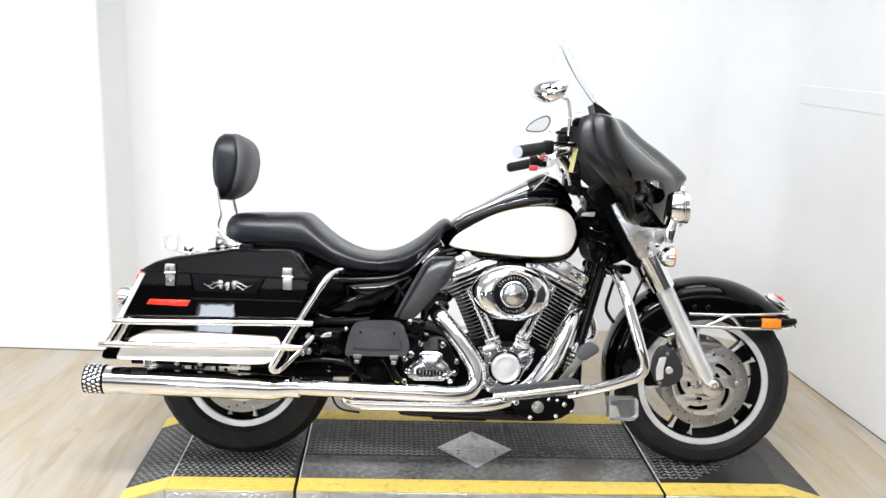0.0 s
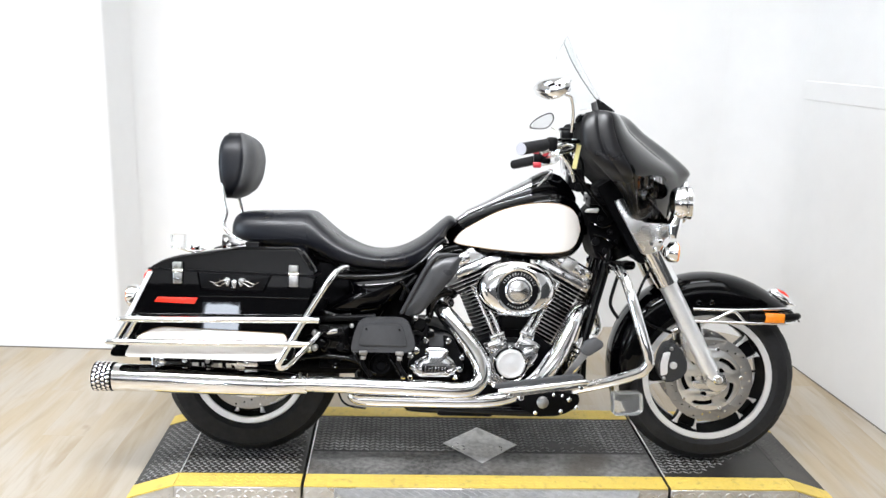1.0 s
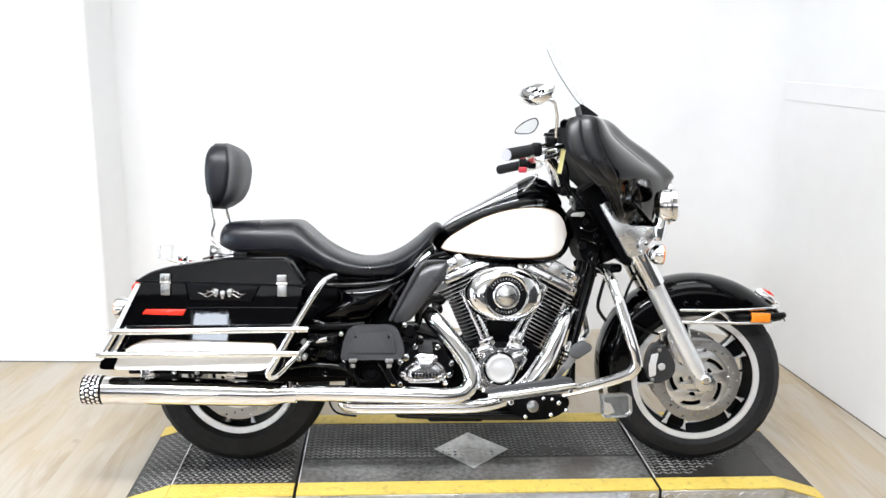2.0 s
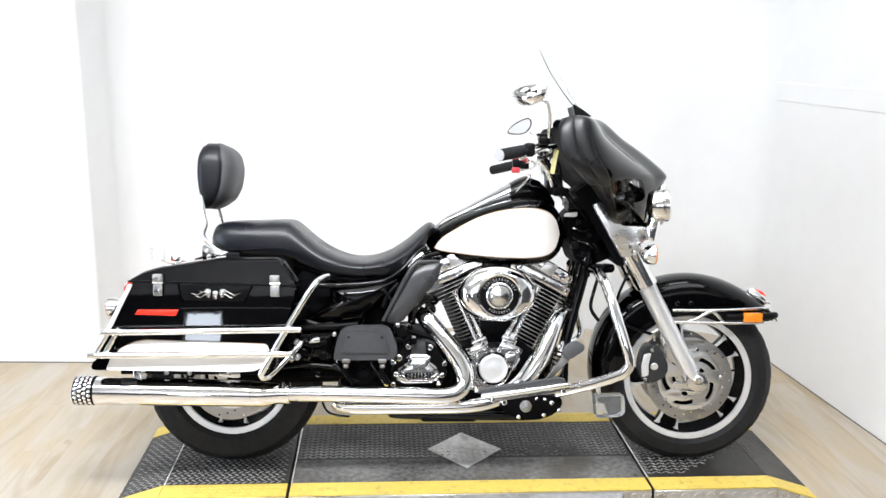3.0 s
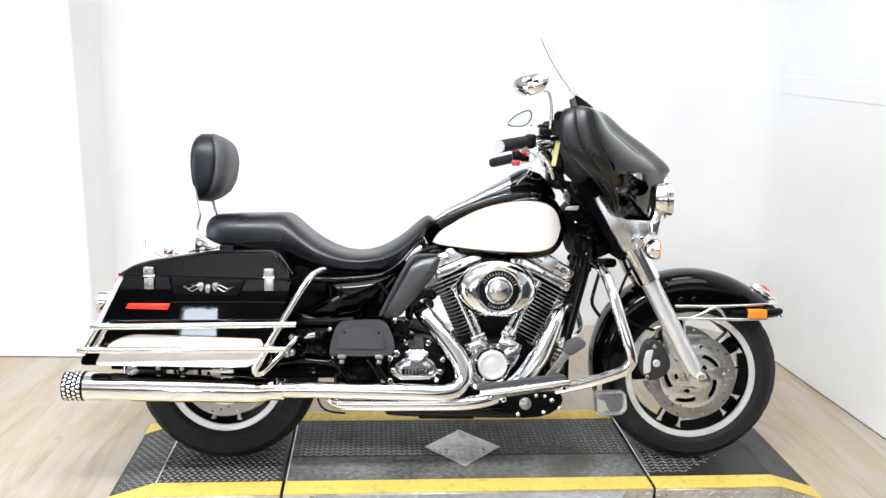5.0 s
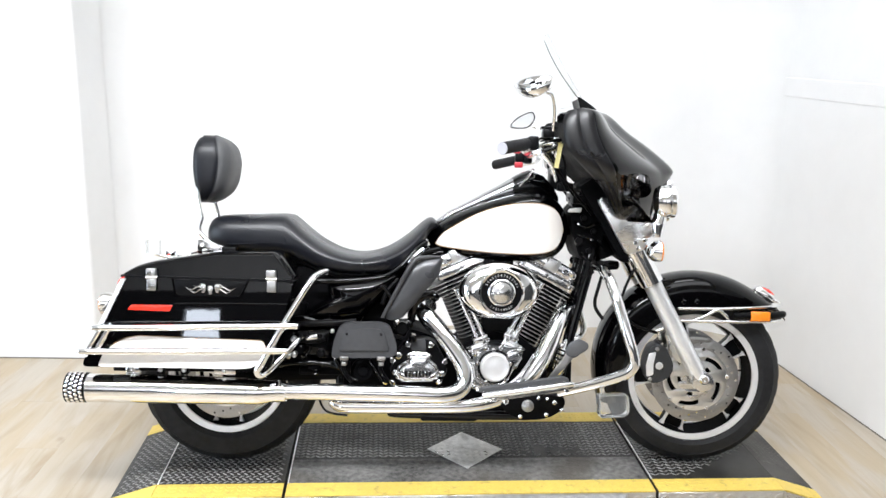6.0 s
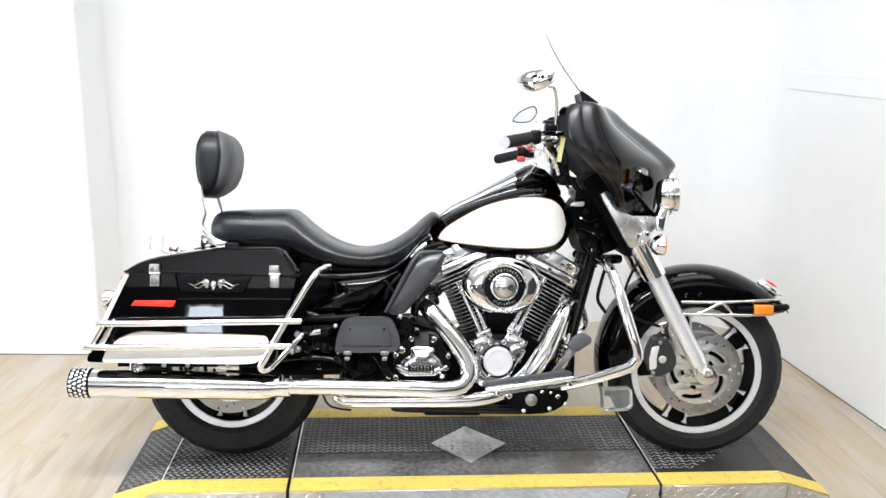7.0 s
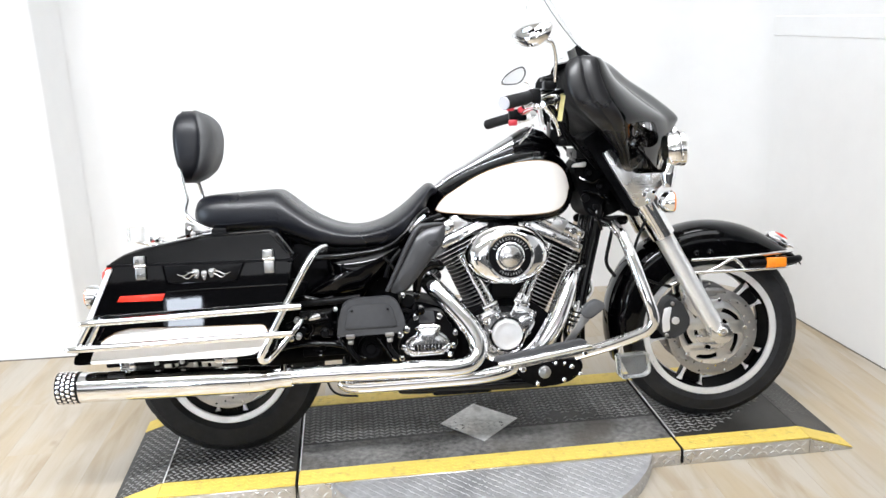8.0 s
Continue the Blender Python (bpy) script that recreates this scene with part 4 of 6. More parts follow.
# ---- handlebar, grips, mirrors
bar = part("handlebar", turned(tube([(0.175, -0.34, 1.086), (0.235, -0.27, 1.10), (0.265, -0.2, 1.085), (0.265, -0.13, 1.02), (0.275, -0.08, 1.0), (0.275, 0.08, 0.99), (0.265, 0.13, 1.0), (0.262, 0.2, 1.06), (0.24, 0.27, 1.07), (0.205, 0.34, 1.052)], 0.0135, 14)), CHROME, bike, "chrome handlebar")
part("bar_riser", turned(box(0.262, 0.318, -0.06, 0.06, 0.94, 1.015, 0.012)), PLASTIC, bar)
for s, g0, g1 in ((-1, (0.086, -0.455, 1.066), (0.172, -0.345, 1.085)), (1, (0.087, 0.455, 1.022), (0.20, 0.345, 1.05))):
    g = part("grip", turned(tube([g0, g1], 0.0185, 20, 3)), RUBBER, bar, "black rubber grip")
    e = (Vector(g0) - Vector(g1)).normalized()
    part("grip_end", turned(tube([Vector(g0) - e * 0.001, Vector(g0) + e * 0.004], [0.0182, 0.017], 20, 1)), GRIPEND if s < 0 else RUBBER, g)
    m = Vector(g1)
    part("switch_housing", turned(box(m.x - 0.008, m.x + 0.026, m.y - 0.026, m.y + 0.026, m.z - 0.022, m.z + 0.022, 0.008)), PLASTIC, bar, "black switch housing")
    if s > 0:
        part("switch_housing", turned(box(0.160, 0.20, m.y - 0.024, m.y + 0.02, 1.032, 1.072, 0.008)), PLASTIC, bar)
        part("switch", turned(box(0.153, 0.180, m.y - 0.028, m.y - 0.006, 1.066, 1.092, 0.004)), REDSW, bar, "red switch button")
        part("switch", turned(box(0.158, 0.190, m.y - 0.028, m.y - 0.006, 1.012, 1.034, 0.004)), REDSW, bar, "red switch button")
        part("switch", turned(disc(0.204, m.y - 0.036, 1.068, 0.012, 0.02, 0.003, 16)), REDSW, bar, "round red switch button")
    else:
        part("lever_perch", turned(tube([(0.150, -0.37, 1.058), (0.172, -0.36, 1.069), (0.196, -0.345, 1.080), (0.218, -0.335, 1.090), (0.241, -0.325, 1.094), (0.266, -0.31, 1.098)], [0.006, 0.009, 0.013, 0.011, 0.012, 0.008], 12, 4)), CAST, bar, "chrome lever perch")
        part("clamp_screw", turned(disc(0.187, -0.362, 1.058, 0.011, 0.02, 0.004, 16)), CHROME, bar)
        part("bar_link", turned(tube([(0.214, -0.27, 1.085), (0.243, -0.25, 1.054), (0.268, -0.24, 1.011)], 0.0075, 10, 3)), CHROME, bar, "chrome rod under the handlebar")
        part("bar_clamp", turned(join(tube([(0.205, -0.345, 1.060), (0.225, -0.33, 1.042), (0.248, -0.30, 1.008), (0.262, -0.26, 0.975)], [0.008, 0.009, 0.007, 0.006], 10, 4), disc(0.206, -0.352, 1.062, 0.013, 0.02, 0.004, 16))), CHROME, bar, "chrome clamp arm")
    part("master_cylinder", turned(join(box(0.208, 0.246, s * 0.33 - 0.030, s * 0.33 + 0.030, m.z + 0.018, m.z + 0.046, 0.008), box(0.203, 0.250, s * 0.33 - 0.034, s * 0.33 + 0.034, m.z + 0.044, m.z + 0.052, 0.003))), PLASTIC, bar, "black brake fluid reservoir")
    part("lever", turned(tube([(0.25, s * 0.31, m.z + 0.002), (0.245, s * 0.36, m.z - 0.012), (0.215, s * 0.42, m.z - 0.022), (0.19, s * 0.46, m.z - 0.026)], [0.010, 0.007, 0.006, 0.007], 10)), POLISH, bar, "polished lever")
    mz = 1.245 if s < 0 else 1.19
    mx = 0.168 if s < 0 else 0.192
    my = s * 0.435
    out = spline([(1.2 * u, (1.2 if s < 0 else 0.9) * v) for u, v in [(-0.056, 0.002), (-0.035, 0.021), (0.0, 0.030), (0.035, 0.030), (0.048, 0.022), (0.046, 0.0), (0.025, -0.020), (0.0, -0.026), (-0.03, -0.016)]], 4, True)
    mm = pose(mx, my, mz, 0, -20 if s > 0 else 0, s * 35) @ pose(0, 0, 0, -14 if s > 0 else -33)
    if s < 0:
        rings = [[(p.x * k, dy, p.y * k) for p in out] for dy, k in ((0.008, 1.0), (0.002, 1.02), (-0.006, 0.98), (-0.016, 0.8), (-0.021, 0.5), (-0.022, 0.2))]
    else:
        rings = [[(p.x * k, dy, p.y * k) for p in out] for dy, k in ((-0.008, 1.0), (-0.002, 1.02), (0.006, 0.98), (0.016, 0.8), (0.021, 0.5), (0.022, 0.2))]
    sh = loft(rings)
    sh.transform(mm)
    mir = part("mirror", turned(sh), CHROME, bar, "chrome teardrop mirror")
    gl = prism([(p.x * 0.90, p.y * 0.90) for p in out], s * -0.0088, s * -0.0075)
    gl.transform(mm)
    part("mirror_glass", turned(gl), MIRROR, mir, "mirror glass")
    bz = tube([(p.x, s * -0.009, p.y) for p in out + [out[0]]], 0.0024 if s > 0 else 0.0013, 8, 0)
    bz.transform(mm)
    part("mirror_bezel", turned(bz), GREYPL if s > 0 else CHROME, mir)
    if s < 0:
        for k in range(3):
            rb = tube([(-0.045 + 0.004 * k, -0.0145 - 0.001 * k, 0.004 + 0.007 * k - 0.004), (-0.02, -0.021, 0.006 * k - 0.002), (0.006, -0.0235, 0.005 * k - 0.002)], 0.0018, 8, 3)
            rb.transform(mm)
            part("mirror_flute", turned(rb), CHROME, mir)
        for k in range(4):
            hb = lathe([(0.0001, -0.003), (0.0045, -0.002), (0.0055, 0.004)], mm @ pose(0.006 + 0.010 * k, -0.0195 + 0.0012 * k, -0.004 + 0.002 * (k % 2), 90), 12)
            part("mirror_stud", turned(hb), PLASTIC, mir)
    part("mirror_stem", turned(tube([(mx + 0.04, my - s * 0.004, mz - 0.014), (mx + 0.058, my - s * 0.01, mz - 0.022), (mx + 0.068, my - s * 0.03, mz - 0.06), (mx + 0.07, my - s * 0.07, mz - 0.12)], [0.006, 0.0055, 0.005, 0.006], 10)), CHROME, mir, "chrome mirror stem")
part("key_tag", turned(prism([(0.262, 1.089), (0.276, 1.087), (0.264, 1.012), (0.250, 1.014)], -0.303, -0.301)), TAG, bar, "pale yellow paper key tag")
for k, pts in enumerate([[(0.24, -0.25, 1.095), (0.29, -0.2, 1.04), (0.31, -0.13, 0.96), (0.36, -0.09, 0.90)], [(0.22, -0.3, 1.08), (0.27, -0.26, 1.0), (0.32, -0.17, 0.95), (0.40, -0.1, 0.86)],
                         [(0.24, 0.25, 1.07), (0.29, 0.2, 1.02), (0.33, 0.12, 0.93), (0.4, 0.08, 0.86)], [(0.255, -0.17, 1.07), (0.28, -0.17, 1.0), (0.31, -0.15, 0.94)]]):
    part("cable", turned(tube(pts, 0.005, 8)), PLASTIC, bar, "black control cable")
part("ignition_bracket", turned(join(box(0.285, 0.34, -0.08, 0.08, 0.935, 0.965, 0.008), box(0.335, 0.40, -0.11, 0.11, 0.895, 0.925, 0.006))), PLASTIC, bike, "black fork crown plate")
part("crown_cap", turned(prism(rounded([(0.318, 0.868), (0.326, 0.880), (0.366, 0.884), (0.362, 0.868)], 0.004), -0.115, -0.095, 0.003)), POLISH, bike, "small bright crown cap")
part("fork_shroud", turned(prism(rounded([(0.352, 0.952), (0.40, 0.985), (0.45, 0.92), (0.53, 0.75), (0.498, 0.715)], 0.012), -0.13, 0.13, 0.012)), DULL, bike, "black fork shroud")
neck = part("neck_cover", prism(rounded([(0.322, 0.866), (0.352, 0.900), (0.405, 0.905), (0.45, 0.82), (0.425, 0.765), (0.375, 0.700), (0.352, 0.722), (0.330, 0.79)], 0.012), -0.085, 0.085, 0.010), DULL, bike, "black frame neck cover with wiring")
for nx, nz, nr in ((0.365, 0.845, 0.011), (0.352, 0.765, 0.014), (0.385, 0.735, 0.009), (0.40, 0.80, 0.010), (0.42, 0.765, 0.008)):
    part("bolt", disc(nx, -0.097, nz, nr, 0.02, 0.003, 14), PLASTIC, neck)
for pts in ([(0.335, -0.09, 0.83), (0.37, -0.105, 0.815), (0.42, -0.10, 0.835), (0.45, -0.09, 0.82)], [(0.345, -0.09, 0.79), (0.39, -0.11, 0.775), (0.43, -0.10, 0.745)], [(0.36, -0.09, 0.73), (0.385, -0.10, 0.70), (0.40, -0.10, 0.66)]):
    part("cable", tube(pts, 0.0055, 8), BLACK, neck)
part("wiring_box", turned(prism(rounded([(0.335, 0.895), (0.37, 0.94), (0.45, 0.80), (0.43, 0.755), (0.375, 0.79)], 0.012), -0.07, 0.07, 0.008)), WRINKLE, bike, "black wiring box behind the fork")

# ---- fuel tank
T_TOP = eased([(-0.155, 0.786), (-0.12, 0.818), (-0.06, 0.856), (0.05, 0.903), (0.16, 0.934), (0.23, 0.933), (0.28, 0.905), (0.308, 0.865), (0.318, 0.825)], 6)
T_LOW = eased([(-0.155, 0.760), (-0.13, 0.730), (-0.06, 0.710), (0.02, 0.700), (0.1, 0.696), (0.2, 0.698), (0.265, 0.714), (0.305, 0.756), (0.318, 0.805)], 6)
T_WID = eased([(-0.155, 0.035), (-0.12, 0.075), (-0.05, 0.118), (0.05, 0.148), (0.15, 0.166), (0.23, 0.164), (0.28, 0.14), (0.308, 0.1), (0.318, 0.06)], 6)
NT, NL = 2.5, 7.0


def tank_y(x, z, lift=0.0):
    """How far the tank's side stands out at (x, z)."""
    z0, z1, w = at(T_LOW, x), at(T_TOP, x), at(T_WID, x)
    q = min(0.999, abs(2 * (z - (z0 + z1) / 2) / (z1 - z0)))
    n = NT if z > (z0 + z1) / 2 else NL
    return w * (1 - q ** n) ** (1 / n) + lift


xs = -0.155 + 0.473 * (0.5 - 0.5 * np.cos(np.linspace(0, math.pi, 40)))
tank = part("fuel_tank", loft([oval(x, at(T_WID, x), at(T_LOW, x), at(T_TOP, x), NT, 44, NL) for x in xs]), BLACK, bike, "gloss black fuel tank with cream side panels", 50)
P_TOP = eased([(-0.127, 0.752), (-0.115, 0.772), (-0.087, 0.797), (0.004, 0.850), (0.095, 0.880), (0.187, 0.889), (0.245, 0.878), (0.275, 0.85), (0.288, 0.81)], 6)
P_LOW = eased([(-0.127, 0.750), (-0.115, 0.745), (-0.087, 0.741), (0.004, 0.732), (0.095, 0.727), (0.187, 0.727), (0.245, 0.737), (0.275, 0.763), (0.288, 0.80)], 6)


def tank_patch(s, grow, lift):
    rows = []
    for x in -0.127 - grow * 0.8 + (0.415 + 1.6 * grow) * (0.5 - 0.5 * np.cos(np.linspace(0, math.pi, 36))):
        xc = min(max(x, -0.127), 0.288)
        lo, hi = at(P_LOW, xc) - grow * (1 if -0.127 < x < 0.288 else 0.2), at(P_TOP, xc) + grow * (1 if -0.127 < x < 0.288 else 0.2)
        rows.append([(x, s * tank_y(x, z, lift), z) for z in np.linspace(lo, hi, 14)])
    return thicken(sheet(rows), 0.0006)


for s in (-1, 1):
    part("pinstripe", tank_patch(s, 0.003, 0.0010), GOLD, tank, "gold pinstripe round the panel", 60)
    part("side_panel", tank_patch(s, 0.0, 0.0020), CREAM, tank, "cream white painted tank panel", 60)
con = part("tank_console", loft([oval(x, w, z0, z1, 3.0) for x, w, z0, z1 in ((-0.135, 0.03, 0.80, 0.818), (-0.08, 0.045, 0.835, 0.860), (-0.02, 0.055, 0.86, 0.890), (0.06, 0.062, 0.89, 0.935), (0.12, 0.064, 0.90, 0.968), (0.14, 0.064, 0.90, 0.978))]), DIMCHROME, bike, "chrome tank console")
part("console_top", loft([oval(x, w, z0, z1, 2.6) for x, w, z0, z1 in ((0.115, 0.058, 0.90, 0.958), (0.135, 0.067, 0.90, 0.979), (0.165, 0.069, 0.90, 0.995), (0.188, 0.069, 0.90, 1.003), (0.235, 0.064, 0.90, 0.987), (0.268, 0.052, 0.89, 0.955), (0.29, 0.03, 0.89, 0.92))]), BLACK, con, "black console dash")
part("console_trim", tube([(0.15, -0.067, 0.945), (0.185, -0.068, 0.985), (0.198, -0.05, 1.003), (0.198, 0.05, 1.003), (0.185, 0.068, 0.985), (0.15, 0.067, 0.945)], 0.004, 8), CHROME, con)

# ---- seat
S_TOP = eased([(-0.866, 0.778), (-0.862, 0.806), (-0.846, 0.826), (-0.80, 0.833), (-0.70, 0.837), (-0.625, 0.839), (-0.596, 0.827), (-0.555, 0.795), (-0.509, 0.763), (-0.451, 0.737), (-0.395, 0.724), (-0.338, 0.727), (-0.276, 0.746), (-0.218, 0.782), (-0.173, 0.820), (-0.148, 0.836), (-0.13, 0.832), (-0.118, 0.815)], 4)
S_LOW = eased([(-0.866, 0.757), (-0.862, 0.742), (-0.846, 0.732), (-0.80, 0.722), (-0.70, 0.714), (-0.625, 0.708), (-0.596, 0.700), (-0.555, 0.684), (-0.509, 0.664), (-0.451, 0.654), (-0.395, 0.649), (-0.338, 0.648), (-0.276, 0.652), (-0.218, 0.682), (-0.173, 0.735), (-0.148, 0.785), (-0.13, 0.797), (-0.118, 0.80)], 4)
S_WID = eased([(-0.866, 0.100), (-0.862, 0.118), (-0.846, 0.134), (-0.80, 0.149), (-0.70, 0.162), (-0.625, 0.164), (-0.596, 0.165), (-0.555, 0.168), (-0.509, 0.175), (-0.451, 0.182), (-0.395, 0.185), (-0.338, 0.182), (-0.276, 0.168), (-0.218, 0.142), (-0.173, 0.115), (-0.148, 0.09), (-0.13, 0.07), (-0.118, 0.045)], 4)
S_EDGE = [(-0.866, 3.6), (-0.80, 5.0), (-0.62, 4.6), (-0.55, 3.2), (-0.45, 2.3), (-0.30, 2.1), (-0.15, 2.0)]


def seat_ring(x, w, z0, z1):
    """A section of the saddle: square-shouldered pillion, rounder and hollowed under the rider, its flanks leaning out."""
    ring = []
    hollow = 0.014 * math.exp(-((x + 0.40) / 0.13) ** 2)
    for px, y, z in oval(x, w, z0, z1, at(S_EDGE, x), 56, 6):
        up = (z - z0) / (z1 - z0)
        y *= 1 + 0.10 * math.sin(math.pi * min(1, up * 0.95)) - 0.12 * max(0.0, up - 0.55)
        ring.append((px, y, z - hollow * max(0, up - 0.5) * 2 * (1 - min(1, abs(y) / w) ** 2)))
    return ring


seat = part("seat", loft([seat_ring(p[0], w[1], lo[1], p[1]) for p, lo, w in zip(S_TOP, S_LOW, S_WID)]), VINYL, bike, "black vinyl two-up saddle", 60)


def flank(x, up):
    """A point on the saddle's near flank."""
    z0, z1 = at(S_LOW, x), at(S_TOP, x)
    ring = [p for p in seat_ring(x, at(S_WID, x), z0, z1) if p[1] < 0]
    z = z0 + (z1 - z0) * up
    return min(ring, key=lambda p: abs(p[2] - z))[1], z


for s in (-1, 1):
    welt = [(x, flank(x, u)) for x, u in ((-0.845, 0.22), (-0.79, 0.19), (-0.72, 0.24), (-0.66, 0.30), (-0.61, 0.30), (-0.575, 0.16), (-0.55, 0.05))]
    part("seat_welt", tube([(x, -s * y, z) for x, (y, z) in welt], 0.0016, 6), VINYL, seat, "stitched welt")
    cross = [(-0.618 + 0.012 * (1 - u), flank(-0.618 + 0.012 * (1 - u), u)) for u in (0.97, 0.9, 0.75, 0.6, 0.45, 0.32)]
    part("seat_welt", tube([(x, -s * (y - 0.0004), z) for x, (y, z) in cross], 0.0014, 6), VINYL, seat)
part("seat_pan", loft([oval(x, w, z0, z1, 4) for x, w, z0, z1 in ((-0.83, 0.10, 0.70, 0.74), (-0.6, 0.13, 0.68, 0.72), (-0.45, 0.16, 0.635, 0.66), (-0.3, 0.15, 0.635, 0.66), (-0.22, 0.11, 0.645, 0.68))]), PLASTIC, seat)
part("seat_bumper", box(-0.81, -0.765, -0.178, -0.135, 0.719, 0.732, 0.004), PLASTIC, seat, "black rubber seat bumper")

# backrest: a shield-shaped pad, bowed forward, with a dark gusset round a front cushion coloured paler for the light it
# catches
B_SEAM = [(0.871, -0.880), (0.885, -0.870), (0.908, -0.853), (0.942, -0.840), (0.975, -0.834), (1.009, -0.831), (1.05, -0.836), (1.075, -0.845), (1.093, -0.858)]
B_REAR = [(0.871, -0.888), (0.885, -0.893), (0.92, -0.907), (0.99, -0.913), (1.04, -0.910), (1.08, -0.903), (1.093, -0.893)]


def pad_ring(f, push, table, k=44):
    """The pad's outline shrunk by f, its x from a table of (height, x) with a push forward."""
    ring = []
    for i in range(k):
        a = 2 * math.pi * i / k
        c, s = math.cos(a), math.sin(a)
        y = (0.140 + 0.012 * s) * f * math.copysign(abs(c) ** 0.62, c)
        z = 0.982 + 0.111 * f * math.copysign(abs(s) ** 0.62, s)
        ring.append((at(table, z) + push, y, z))
    return ring


pad = part("backrest_pad", loft([pad_ring(f, q, B_REAR) for f, q in ((0.25, -0.004), (0.6, -0.004), (0.86, -0.002), (0.955, 0.004), (0.992, 0.014))] + [pad_ring(1.0, -0.036, B_SEAM), pad_ring(1.002, -0.016, B_SEAM), pad_ring(0.998, -0.002, B_SEAM), pad_ring(0.96, 0.001, B_SEAM)]), VINYL, bike, "black vinyl passenger backrest pad", 60)
part("pad_cushion", loft([pad_ring(f, q, B_SEAM) for f, q in ((0.93, -0.004), (0.985, -0.001), (0.992, 0.004), (0.975, 0.011), (0.92, 0.020), (0.82, 0.028), (0.66, 0.033), (0.45, 0.036), (0.2, 0.037))]), LITVINYL, pad, "vinyl front cushion, toned grey as the face that catches light", 60)
part("pad_piping", tube(pad_ring(1.001, 0.001, B_SEAM) + pad_ring(1.001, 0.001, B_SEAM)[:1], 0.0018, 6, 0), VINYL, pad, "dark piping round the cushion")
siss = new("sissy_bar")
siss.parent = bike
siss["label"] = "chrome sissy bar"
for s in (-1, 1):
    part("upright", tube([(-0.905, s * 0.105, 0.96), (-0.895, s * 0.115, 0.875), (-0.885, s * 0.122, 0.825), (-0.893, s * 0.125, 0.785), (-0.872, s * 0.128, 0.755), (-0.835, s * 0.13, 0.733)], 0.0065, 10), CHROME, siss, "bent chrome upright")
for s in (-1, 1):
    part("bracket", prism(rounded([(-0.895, 0.705), (-0.893, 0.755), (-0.87, 0.75), (-0.79, 0.73), (-0.785, 0.712), (-0.83, 0.70)], 0.008), s * 0.132 - 0.004, s * 0.132 + 0.004, 0.0015), CHROME, siss, "chrome mounting bracket")
    for bx, bz in ((-0.88, 0.735), (-0.872, 0.716), (-0.81, 0.722)):
        part("bolt", disc(bx, s * 0.132 - 0.011, bz, 0.008, 0.012, 0.002, 12), CHROME, siss)


